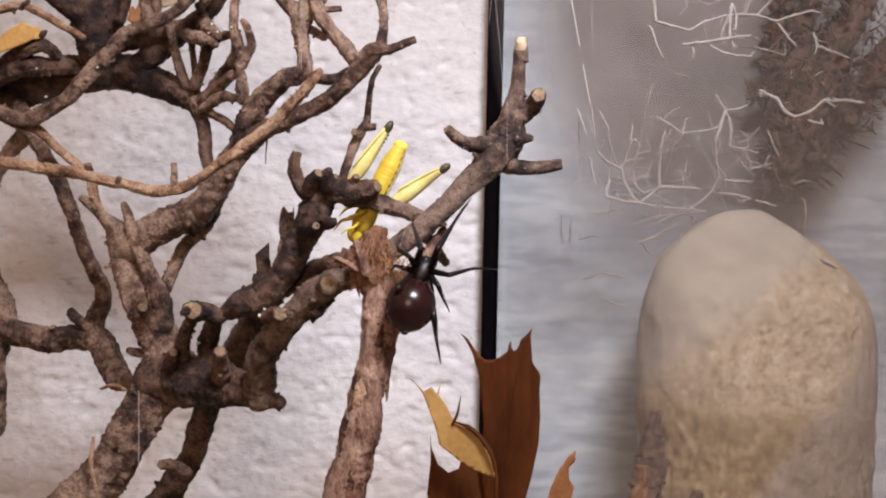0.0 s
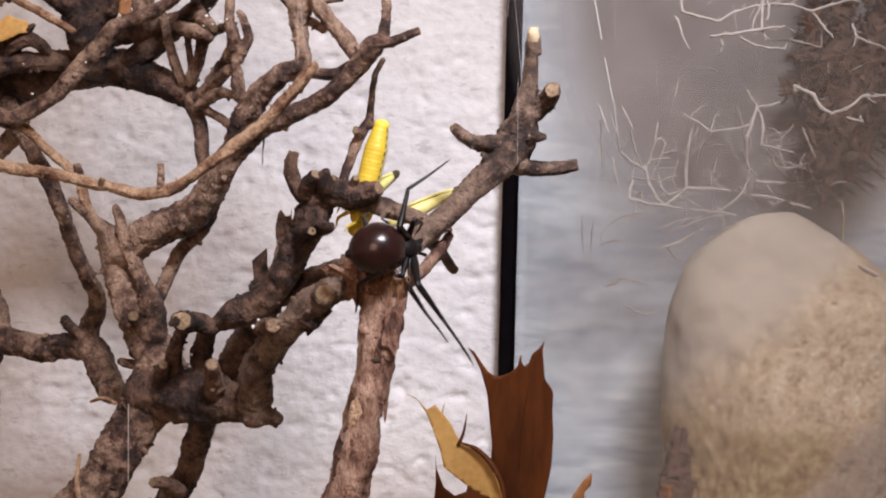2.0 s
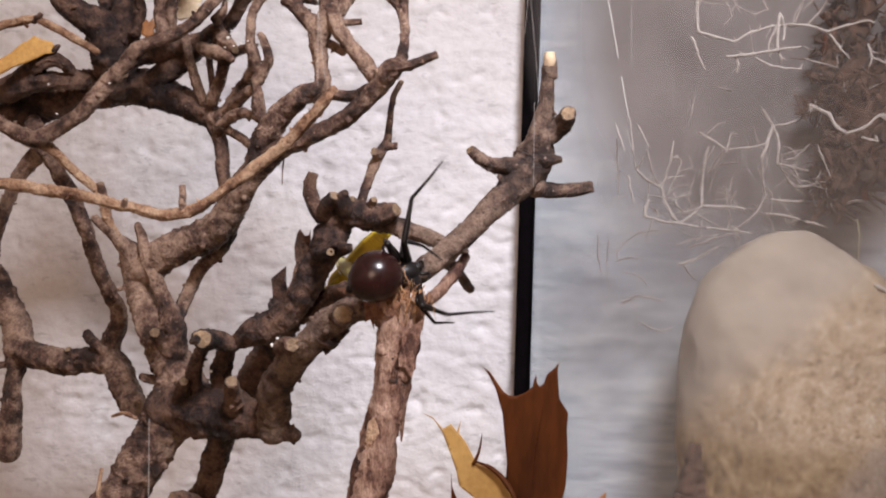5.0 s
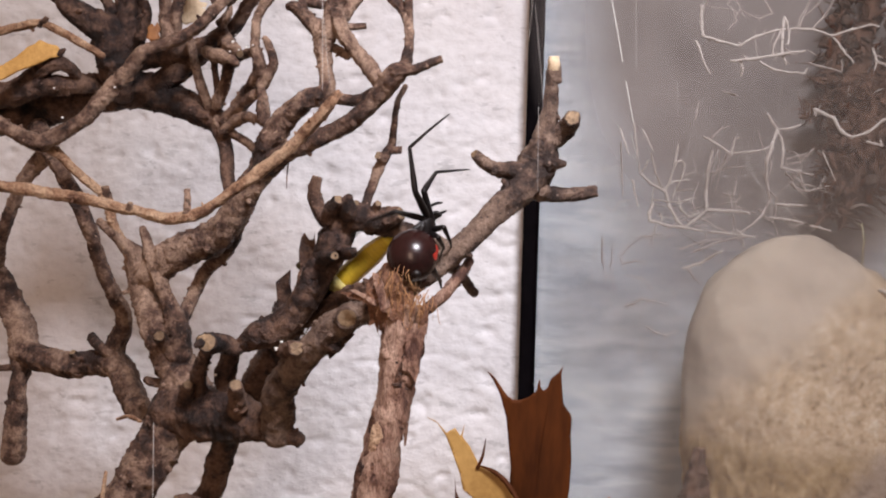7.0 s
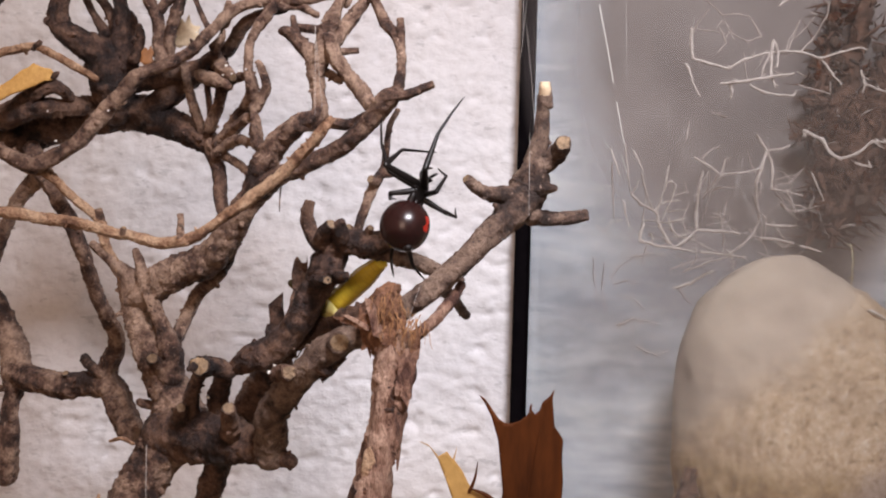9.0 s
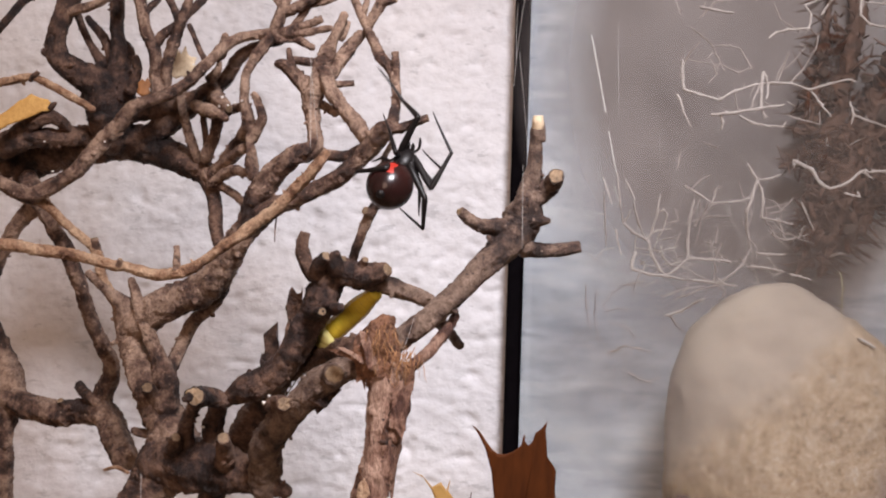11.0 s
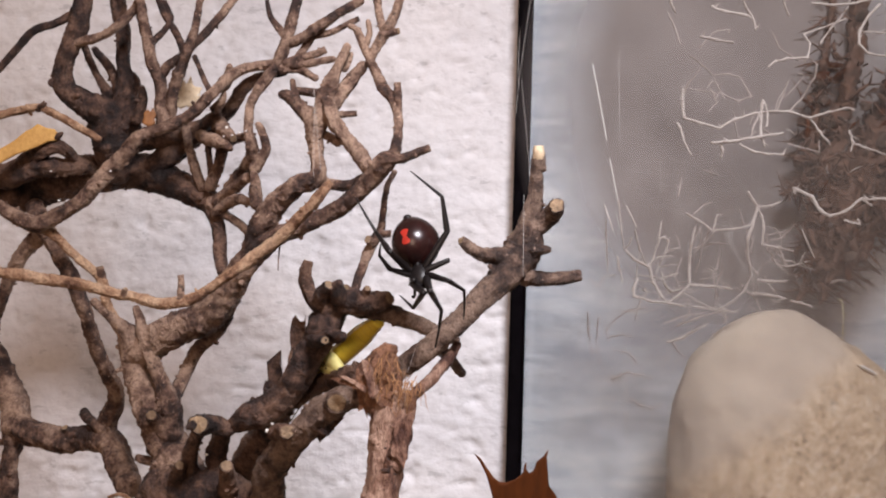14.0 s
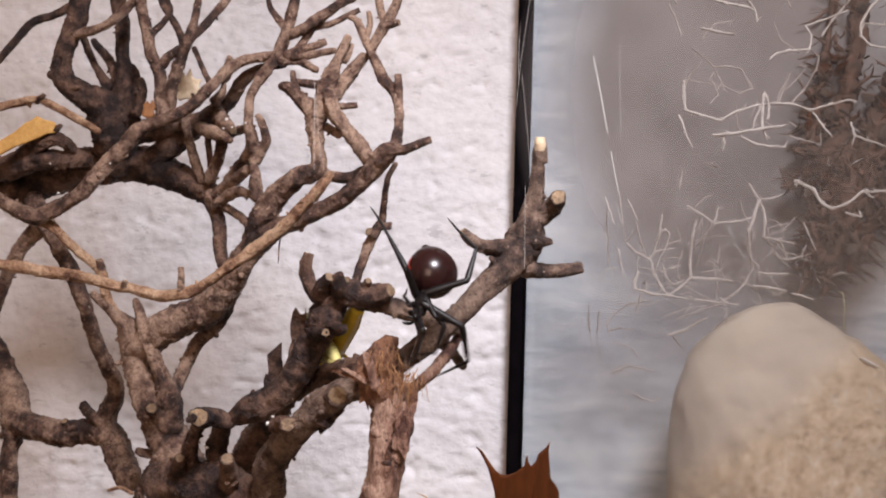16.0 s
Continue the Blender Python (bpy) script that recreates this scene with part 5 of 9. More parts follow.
thorn(thorns, [(39.7, 296.9, 125.7), (40.7, 297.8, 121.8), (41.3, 296.8, 118.8)], 0.30)
thorn(thorns, [(41.4, 294.9, 127.4), (44.0, 295.7, 124.9), (48.0, 296.8, 123.1), (49.4, 296.6, 125.1), (50.3, 294.4, 130.5), (50.9, 295.0, 135.0)], 0.36)
thorn(thorns, [(43.8, 292.5, 132.4), (45.2, 294.2, 127.5), (48.0, 296.8, 123.1)], 0.26, PALE_DIM)
thorn(thorns, [(41.4, 294.9, 127.4), (42.5, 293.7, 128.8), (42.9, 292.8, 130.6)], 0.26)
thorn(thorns, [(48.3, 296.9, 123.1), (49.4, 296.7, 119.0), (51.3, 295.7, 115.6), (53.1, 295.8, 113.9), (56.0, 297.8, 115.5), (59.6, 300.4, 118.7)], 0.46)
thorn(thorns, [(59.6, 300.4, 118.7), (59.6, 301.4, 123.2), (59.5, 298.4, 129.7), (60.2, 297.6, 134.0)], 0.44)
thorn(thorns, [(59.6, 300.4, 118.7), (64.9, 299.0, 118.5), (69.8, 295.8, 117.9)], 0.40)
thorn(thorns, [(44.8, 294.2, 119.8), (43.9, 293.1, 117.2), (43.8, 292.0, 115.3), (47.8, 291.8, 114.2), (52.4, 293.7, 113.8), (57.8, 295.5, 112.9)], 0.44)
thorn(thorns, [(60.2, 296.6, 112.8), (65.0, 294.9, 112.3), (69.7, 292.1, 111.8)], 0.34)
thorn(thorns, [(49.4, 296.6, 125.1), (51.2, 297.2, 125.8), (54.7, 298.8, 126.2)], 0.28)
thorn(thorns, [(50.6, 296.4, 130.7), (52.2, 297.1, 131.3), (53.4, 298.2, 129.9), (52.9, 299.2, 127.3), (51.7, 299.9, 124.4), (50.5, 299.7, 121.4)], 0.28)
thorn(thorns, [(52.0, 299.5, 121.7), (52.8, 298.9, 118.5), (54.6, 298.8, 116.7), (57.9, 300.7, 117.9)], 0.36)
thorn(thorns, [(51.6, 298.9, 119.9), (54.5, 300.6, 121.1), (57.2, 301.9, 122.0)], 0.24)
thorn(thorns, [(51.9, 301.2, 123.3), (54.8, 302.5, 124.1), (56.7, 303.4, 123.9)], 0.22, PALE_DIM)
thorn(thorns, [(58.2, 299.1, 137.8), (61.0, 298.1, 136.0), (64.6, 295.9, 133.2), (65.9, 296.7, 137.4)], 0.34)
thorn(thorns, [(64.6, 295.9, 133.2), (69.0, 293.3, 133.5), (74.2, 293.0, 134.6)], 0.28)
thorn(thorns, [(64.3, 298.2, 133.2), (63.2, 299.4, 130.6), (61.1, 302.0, 127.0)], 0.28, PALE_DIM)
thorn(thorns, [(60.5, 302.2, 128.5), (64.8, 300.2, 129.8), (68.6, 297.6, 130.1)], 0.22, PALE_DIM)
thorn(thorns, [(73.8, 296.5, 143.8), (75.0, 296.3, 141.6), (76.2, 295.9, 139.6), (80.9, 298.2, 140.6), (83.1, 299.6, 141.7)], 0.36)
thorn(thorns, [(76.2, 295.9, 139.6), (74.2, 293.0, 134.6), (73.0, 292.7, 131.4), (73.4, 294.6, 127.5), (74.3, 296.1, 124.7), (75.0, 296.5, 121.6)], 0.44)
thorn(thorns, [(76.2, 295.9, 139.6), (77.1, 294.8, 137.1), (77.5, 293.9, 134.1), (77.3, 294.5, 129.8), (81.5, 296.8, 129.2), (86.6, 299.2, 128.5)], 0.38)
thorn(thorns, [(82.1, 296.9, 129.7), (83.7, 299.2, 126.7), (85.2, 300.6, 124.3), (88.7, 301.2, 125.2), (92.4, 300.0, 126.2)], 0.34)
thorn(thorns, [(85.2, 300.6, 124.3), (82.6, 299.4, 124.9), (80.7, 297.8, 126.5)], 0.30)
thorn(thorns, [(75.5, 291.7, 120.3), (79.4, 293.3, 120.2), (84.0, 295.3, 120.4)], 0.38)
thorn(thorns, [(75.8, 299.5, 121.8), (73.4, 297.6, 117.5), (70.4, 296.9, 114.7), (67.5, 297.9, 112.6)], 0.36, PALE_DIM)
thorn(thorns, [(66.7, 296.4, 113.6), (68.6, 294.9, 112.0), (71.2, 293.8, 111.6)], 0.26)
thorn(thorns, [(74.8, 294.5, 116.9), (78.7, 295.5, 116.7), (84.3, 297.6, 115.9)], 0.34)
thorn(thorns, [(85.8, 297.8, 115.2), (88.4, 298.0, 114.8), (91.1, 297.2, 113.8)], 0.30)
thorn(thorns, [(83.8, 290.0, 144.3), (88.4, 289.4, 142.1), (90.0, 286.7, 138.3), (91.6, 284.6, 136.8), (95.1, 283.9, 138.1), (99.7, 285.4, 141.5), (106.6, 288.3, 142.0), (111.6, 289.6, 141.7)], 0.44)
thorn(thorns, [(99.7, 285.4, 141.5), (101.3, 285.6, 140.6), (102.6, 285.8, 139.9)], 0.26)
thorn(thorns, [(94.6, 282.6, 135.7), (96.4, 282.1, 135.1), (98.3, 282.2, 134.8), (97.9, 282.7, 136.2)], 0.30)
thorn(thorns, [(85.3, 286.4, 133.3), (86.3, 286.5, 130.8), (87.7, 287.5, 128.5), (89.0, 288.4, 126.5)], 0.24)
thorn(thorns, [(54.8, 304.8, 103.2), (59.3, 306.2, 104.3), (62.3, 305.3, 106.6), (65.0, 303.8, 108.2)], 0.38)
thorn(thorns, [(56.1, 305.3, 103.4), (57.9, 306.6, 100.7), (60.5, 307.0, 98.7)], 0.26, PALE_DIM)
thorn(thorns, [(38.6, 305.8, 103.5), (41.6, 303.5, 104.8), (44.9, 302.6, 104.2)], 0.26, PALE_DIM)
thorn(thorns, [(39.9, 305.9, 92.5), (42.1, 305.1, 93.3), (44.0, 304.8, 94.5), (47.2, 303.9, 94.0), (51.2, 304.3, 93.3)], 0.36)
thorn(thorns, [(45.0, 303.1, 87.5), (48.1, 303.7, 85.7), (50.8, 304.7, 85.0), (53.9, 305.3, 86.4)], 0.26)
thorn(thorns, [(57.6, 305.9, 107.5), (62.8, 305.7, 110.0), (67.8, 303.3, 111.6), (72.8, 300.8, 112.2)], 0.28, PALE_DIM)
thorn(thorns, [(53.5, 303.6, 108.2), (58.9, 305.3, 110.2), (64.8, 304.9, 111.4)], 0.22, PALE_DIM)
thorn(thorns, [(33.1, 306.5, 110.7), (33.8, 309.0, 104.6), (35.0, 310.1, 98.5)], 0.22, PALE_DIM)
thorn(thorns, [(36.2, 306.0, 109.2), (36.0, 309.2, 103.1), (37.1, 308.1, 95.5)], 0.20, PALE_DIM)
thorn(thorns, [(68.0, 300.0, 110.8), (69.5, 299.1, 110.3), (68.7, 300.3, 108.9)], 0.24, PALE_DIM)
thorn(thorns, [(98.1, 295.1, 115.9), (98.4, 294.0, 112.2), (99.1, 296.7, 106.5), (99.1, 297.9, 104.3)], 0.32, GREENISH)
thorn(thorns, [(53.2, 280.3, 167.5), (53.6, 281.4, 163.4), (53.8, 280.5, 160.4), (57.4, 279.0, 158.8), (61.6, 275.7, 157.1), (65.6, 275.4, 159.4), (70.7, 276.8, 161.3)], 0.46)
thorn(thorns, [(51.8, 279.3, 158.7), (52.6, 278.9, 157.7), (53.3, 277.6, 154.3), (55.4, 278.1, 150.6)], 0.36)
thorn(thorns, [(53.5, 281.0, 166.2), (54.7, 279.3, 169.2), (56.8, 277.2, 171.7)], 0.26, PALE_DIM)
thorn(thorns, [(59.6, 274.3, 153.2), (64.9, 271.7, 153.5), (70.6, 272.9, 154.7), (77.4, 276.5, 156.4)], 0.46)
thorn(thorns, [(71.0, 277.8, 161.5), (75.7, 280.2, 162.5), (80.4, 281.9, 162.7), (85.0, 280.8, 161.1), (89.3, 278.8, 162.3), (93.0, 277.5, 163.2), (95.1, 277.4, 162.8)], 0.36)
thorn(thorns, [(72.8, 278.1, 164.7), (72.1, 277.2, 161.0), (71.6, 274.3, 154.9), (72.5, 274.5, 152.5)], 0.44)
thorn(thorns, [(72.8, 278.1, 164.7), (74.0, 278.1, 161.2), (73.3, 276.2, 157.8)], 0.34)
thorn(thorns, [(71.5, 276.9, 160.9), (69.5, 274.3, 157.0), (68.9, 273.2, 154.7)], 0.32, PALE_DIM)
thorn(thorns, [(85.3, 281.8, 161.2), (87.1, 278.2, 157.0), (88.8, 276.1, 153.7)], 0.28)
thorn(thorns, [(77.3, 281.9, 163.1), (78.8, 282.3, 167.1), (79.5, 281.0, 170.1)], 0.26, PALE_DIM)
thorn(thorns, [(81.2, 284.9, 163.3), (84.4, 285.2, 167.0), (86.4, 281.4, 171.4), (86.6, 279.9, 174.6)], 0.28, PALE_DIM)
thorn(thorns, [(61.7, 274.1, 153.2), (62.2, 274.0, 151.6), (62.1, 274.9, 149.7)], 0.46)
thorn(thorns, [(66.0, 272.5, 152.8), (69.4, 273.3, 151.2), (73.3, 275.3, 150.9), (77.7, 277.4, 151.2), (78.3, 277.2, 152.4)], 0.34)
thorn(thorns, [(59.7, 278.0, 188.2), (62.7, 277.0, 186.5), (67.4, 276.3, 185.6), (69.6, 276.9, 185.2), (70.4, 276.9, 182.1)], 0.42)
thorn(thorns, [(69.6, 276.9, 185.2), (67.4, 275.2, 187.6), (65.8, 273.0, 190.8)], 0.34)
thorn(thorns, [(57.5, 280.6, 181.1), (60.9, 278.1, 179.6), (64.7, 275.8, 178.6)], 0.46, PALE_DIM)
thorn(thorns, [(73.4, 276.0, 172.6), (75.4, 276.9, 174.4), (78.5, 278.3, 175.5), (83.6, 278.1, 175.6), (84.5, 279.6, 179.5), (83.5, 281.4, 182.4), (87.3, 280.2, 183.6), (92.7, 277.5, 185.6)], 0.34)
thorn(thorns, [(87.6, 281.2, 180.0), (90.5, 281.8, 184.5), (93.6, 279.6, 188.7), (94.0, 277.7, 191.3)], 0.28)
thorn(thorns, [(85.3, 280.8, 190.2), (90.0, 278.1, 189.1), (95.1, 276.8, 189.4), (99.9, 278.0, 190.9)], 0.38)
thorn(thorns, [(103.4, 284.6, 191.3), (100.5, 284.4, 188.3), (98.1, 283.5, 184.3), (97.3, 281.5, 180.2), (99.5, 281.1, 177.8), (104.5, 283.2, 177.6)], 0.44)
thorn(thorns, [(98.1, 283.5, 184.3), (103.8, 285.4, 184.1), (107.2, 287.0, 184.8)], 0.26)
thorn(thorns, [(95.5, 282.6, 158.5), (96.1, 281.5, 155.2), (98.8, 282.1, 154.2), (106.0, 285.7, 152.9)], 0.36)
thorn(thorns, [(96.1, 281.5, 155.2), (95.6, 281.8, 152.9)], 0.26)
thorn(thorns, [(48.6, 276.4, 194.3), (49.7, 279.0, 188.7), (51.1, 280.4, 187.2)], 0.40)
thorn(thorns, [(77.1, 277.8, 193.9), (78.5, 280.7, 189.3), (80.0, 282.1, 187.2)], 0.34)
thorn(thorns, [(50.0, 284.8, 188.1), (52.1, 285.7, 184.0), (53.1, 284.1, 179.9)], 0.22, PALE_DIM)
thorn(thorns, [(56.6, 303.5, 142.8), (57.3, 304.3, 146.0), (57.5, 304.1, 147.9)], 0.24, PALE_DIM)


def thorn_thicket():
    """Finer grey twigs that fill the tangle."""
    rnd = random.Random(44)
    for k in range(58):
        if k % 2:
            p = Vector((rnd.gauss(60, 10), rnd.uniform(296, 306), rnd.gauss(122, 8)))
        elif k % 4:
            p = Vector((rnd.gauss(80, 5), rnd.uniform(294, 302), rnd.gauss(124, 6)))
        else:
            p = Vector((rnd.gauss(72, 11), rnd.uniform(280, 286), rnd.gauss(163, 9)))
        d = Vector((rnd.gauss(0, 1), rnd.gauss(0, 0.3), rnd.gauss(0, 1))).normalized()
        pts = [tuple(p)]
        for j in range(rnd.randint(2, 4)):
            p = p + d * rnd.uniform(2.0, 5.5)
            pts.append(tuple(p))
            d = (d + Vector((rnd.gauss(0, 0.7), rnd.gauss(0, 0.2), rnd.gauss(0, 0.7)))).normalized()
        thorn(thorns, pts, rnd.uniform(0.15, 0.24), PALE_DIM)


thorn_thicket()


def dry_plant():
    """A shaggy dead bush: a fan of stems hung with curled scraps, fibres and twigs."""
    plant = tagged(new("dry_plant"), "shaggy red-brown dry bush of dead stems and curled leaves", "dry plant")
    rnd = random.Random(21)
    stems = ([(95, 303, 115, 0.8), (97, 303, 123, 4.5), (99, 303, 132, 5.6), (103, 304, 142, 6), (109, 306, 156, 6), (116, 308, 171, 6), (125, 312, 190, 5.5), (138, 318, 225, 5)],
             [(89, 304, 115, 0.8), (93, 304, 121, 3), (95, 304, 129, 3.8), (97, 305, 139, 4.2), (99, 306, 153, 4.2), (102, 308, 167, 4), (106, 310, 190, 4), (112, 313, 225, 3.4)],
             [(84, 304, 144, 0.5), (88, 304, 145, 1.6), (92, 305, 146, 2.2), (96, 305, 147, 2.8), (100, 306, 150, 3.2), (106, 308, 158, 3.4)],
             [(102, 305, 122, 0.8), (107, 305, 133, 3.5), (114, 307, 143, 5), (125, 310, 157, 5.5), (139, 316, 177, 5.5), (153, 324, 203, 5)],
             [(90, 307, 140, 0.6), (92, 307, 150, 2.4), (94, 308, 162, 2.8), (97, 309, 180, 2.8), (100, 311, 205, 2.6), (104, 313, 230, 2.2)])
    for k, axis in enumerate(stems):
        bm = bmesh.new()
        tube(bm, [(x, y, z, r * (0.62, 0.5, 0.6, 0.62, 0.35)[k]) for x, y, z, r in axis], 18, 0.7, 0.45, 0, 0, 3.0 + k * 5, 1.2)
        part("stem", bm, CLUMP, plant)

    def on_stem(spread):
        axis = stems[rnd.choice((0, 0, 0, 1, 1, 2, 3, 3, 4))]
        u = rnd.triangular(0.25, len(axis) - 1.05, 2.2)
        i = int(u)
        q = Vector(axis[i]).lerp(Vector(axis[i + 1]), u - i)
        a = rnd.uniform(-3.4, 0.3)
        d = Vector((math.cos(a), math.sin(a), rnd.uniform(-0.6, 0.6))).normalized()
        return Vector(q[:3]) + d * q[3] * spread, d
    bm = bmesh.new()
    for k in range(1300):
        c, d = on_stem(rnd.uniform(0.4, 1.9))
        e = (d.cross(Vector((rnd.gauss(0.4, 0.8), rnd.gauss(0, 0.5), rnd.gauss(0.6, 0.8)))).normalized() + d * rnd.uniform(-0.2, 0.6)).normalized()
        n = rnd.uniform(1.5, 6)
        r = rnd.uniform(0.10, 0.34)
        tube(bm, [(*c, r), (*(c + e * n * 0.5 + d * rnd.uniform(0, 1.2)), r * 0.8), (*(c + e * n + d * rnd.uniform(-0.5, 1.8)), 0.05)], 5, 1.5)
    tagged(part("root_fibre", bm, CLUMP, plant), kind="stuff")
    for k in range(210):
        c, d = on_stem(rnd.uniform(0.4, 1.8))
        bm = bmesh.new()
        turn = d.to_track_quat("Z", "Y").to_matrix().to_4x4() @ Euler((rnd.uniform(-0.9, 0.9), rnd.uniform(-0.9, 0.9), rnd.random() * 6)).to_matrix().to_4x4()
        blob(bm, c, (rnd.uniform(0.9, 3.2), rnd.uniform(0.6, 1.9), rnd.uniform(0.3, 0.9)), k, 0.6, 10, 0.8, turn)
        part("dry_leaf", bm, (CLUMP, CLUMP_TWIG, CLUMP, LEAF_RED)[k % 4], plant)
    for k in range(150):
        c, d = on_stem(0.45)
        bm = bmesh.new()
        d = (d + Vector((rnd.gauss(0, 0.6), rnd.gauss(0, 0.4), rnd.gauss(0, 0.6)))).normalized()
        n = rnd.uniform(2, 9)
        e = d.orthogonal().normalized() * rnd.uniform(-1.5, 1.5)
        r = rnd.uniform(0.2, 0.5)
        tube(bm, [(*c, r), (*(c + d * n * 0.5 + e), r * 0.7), (*(c + d * n), 0.06)], 6, 1.0, 0.25)
        part("twig", bm, (CLUMP, CLUMP_TWIG, CLUMP, PALE, CLUMP)[k % 5] if k < 60 else CLUMP, plant)
    for k in range(26):
        axis = stems[rnd.choice((0, 0, 3))]
        q = Vector(axis[0]).lerp(Vector(axis[2]), rnd.uniform(0.05, 0.8))
        c = Vector(q[:3]) + Vector((0.55, -0.3, -0.6)) * q[3]
        n = rnd.uniform(3, 9)
        d = Vector((1, rnd.uniform(-0.3, 0.3), rnd.uniform(-0.9, 0.1))).normalized()
        bm = bmesh.new()
        tube(bm, [(*c, 0.4), (*(c + d * n * 0.6), 0.22), (*(c + d * n), 0.05)], 6, 1.2)
        part("spike", bm, CLUMP_TWIG, plant)


dry_plant()


# ---- silk haze sheets among the twigs ----
def silk_haze_sheet(y, mat, label):
    bm = bmesh.new()
    n = 26
    grid = [[bm.verts.new(((12 + 125 * i / n) * MM, (y + 2.0 * noise.noise(Vector((i * 0.2, j * 0.2, y)))) * MM, (66 + 180 * j / n) * MM)) for i in range(n + 1)] for j in range(n + 1)]
    for j in range(n):
        for i in range(n):
            bm.faces.new((grid[j][i], grid[j][i + 1], grid[j + 1][i + 1], grid[j + 1][i]))
    ob = link_mesh("silk_haze_sheet", bm, mat)
    ob.visible_shadow = False
    tagged(ob, label, "cobweb", "cobweb sheets")


# grey haze painted on two added sheets, behind and before the twigs
silk_haze_sheet(314.5, WEB_HAZE, "warm-grey cobweb haze painted on a sheet behind the twigs")
silk_haze_sheet(272.0, WEB_HAZE_THIN, "thin torn veil of cobweb haze added before the thorny twigs")


def dropping(x, y, z, r):
    bm = bmesh.new()
    blob(bm, (x, y, z), (r * 0.85, r * 0.5, r * 0.7), x, 0.5, 12, 1.2)
    tagged(link_mesh("dropping", bm, CHALK), "small chalky white dropping on the bark", "dropping", "droppings")


dropping(-37.9, 226.0, 85.2, 0.62)
dropping(-34.7, 224.5, 84.2, 0.60)
dropping(-37.0, 226.4, 86.6, 0.35)
dropping(-53.2, 238.0, 78.2, 0.4)
dropping(-52.9, 243.0, 149.3, 0.40)
dropping(-51.6, 243.0, 147.6, 0.30)
dropping(-54.1, 245.0, 147.6, 0.30)
dropping(-50.1, 243.0, 148.2, 0.35)
dropping(-48.4, 242.0, 148.5, 0.30)
dropping(-52.3, 243.0, 150.9, 0.25)
dropping(-58.7, 240.0, 155.8, 0.25)
dropping(-93.2, 246.0, 138.9, 0.30)
dropping(-89.9, 243.0, 132.1, 0.30)
dropping(-77.8, 241.0, 138.7, 0.30)


def bark_heap():
    """Rotten bark that leans on the boulder's foot."""
    heap = tagged(new("rotten_bark"), "rotten brown bark pieces leaning on the boulder", "bark")
    for k, pts in enumerate(([(52, 286, -0.5, 4.5), (55, 287, 28, 3.8), (57, 288, 48, 2.8), (58, 288, 58, 1.4)], [(49, 284, -0.5, 4.0), (51.5, 285, 22, 3.2), (54, 286, 44, 1.2)], [(60, 280, -0.5, 4.0), (63, 276, 22, 3.0), (66, 274, 40, 1.0)])):
        bm = bmesh.new()
        tube(bm, pts, 22, 0.6, 0.5, 1, 0, k * 4.0, 1.3)
        part("bark_piece", bm, CLUMP if k != 1 else LEAF_ORANGE, heap)


bark_heap()


# ---- silk ----
def silk(pts, r=0.09):
    bm = bmesh.new()
    tube(bm, [(*p, r) for p in pts], 5, 4)
    ob = tagged(link_mesh("silk_thread", bm, SILK), "thin white spider silk thread strung across the tank", "silk", "silk threads")
    ob.visible_shadow = False



def silk_tangle():
    """Threads too fine to tell apart, among the thorny twigs."""
    rnd = random.Random(31)
    bm = bmesh.new()
    for k in range(90):
        a = Vector((rnd.gauss(66, 14), rnd.uniform(284, 304), rnd.gauss(125, 14)))
        d = Vector((rnd.gauss(0, 7), rnd.gauss(0, 3), rnd.gauss(0, 8)))
        tube(bm, [(*a, 0.03), (*(a + d * 0.5 + Vector((0, 0, -0.6))), 0.03), (*(a + d), 0.03)], 4, 2)
    ob = link_mesh("silk_tangle", bm, SILK)
    ob.visible_shadow = False
    tagged(ob, "hazy tangle of fine white silk among thorny twigs", "silk", kind="stuff")


silk_tangle()
silk([(32.3, 300.0, 177.8), (34.6, 300.0, 167.1), (36.6, 300.0, 157.1)], 0.2)
silk([(37.6, 300.0, 152.0), (38.9, 300.0, 145.7), (40.4, 300.0, 138.7)], 0.18)
silk([(39.3, 300.0, 138.1), (41.2, 300.0, 131.8)], 0.10)
silk([(41.7, 290.0, 103.7), (42.1, 290.0, 89.2), (42.4, 290.0, 76.2)], 0.09)
silk([(39.3, 300.0, 181.0), (40.2, 300.0, 154.9)], 0.05)
silk([(13.5, 332.0, 205.2), (12.9, 332.0, 181.1), (14.9, 332.0, 157.2), (16.3, 332.0, 143.7)], 0.06)
silk([(16.1, 330.0, 204.7), (13.5, 330.0, 182.4), (12.5, 330.0, 168.8)], 0.05)
silk([(13.9, 330.0, 179.0), (16.3, 330.0, 158.7), (17.5, 330.0, 145.2)], 0.05)
silk([(-31.2, 228.0, 155.1), (-30.7, 228.0, 137.1)], 0.035)
silk([(-31.5, 228.0, 156.5), (-29.3, 228.0, 138.7)], 0.03)
silk([(12.4, 222.0, 134.0), (12.7, 222.0, 117.8)], 0.03)
silk([(30.9, 300.0, 107.5), (30.0, 300.0, 95.4)], 0.05)
silk([(51.0, 300.0, 152.2), (51.5, 300.0, 143.0)], 0.05)
silk([(56.6, 296.0, 174.4), (56.4, 296.0, 163.8)], 0.06)
silk([(-66.7, 240.0, 67.3), (-66.3, 240.0, 49.8)], 0.06)
silk([(-16.2, 215.0, 75.5), (-7.6, 215.0, 103.6)], 0.03)


# ---- grasshopper ----
OCHRE_EDGE = simple("insect_ochre_edge", (0.42, 0.26, 0.03), (0.62, 0.42, 0.05), 0.5, 900)
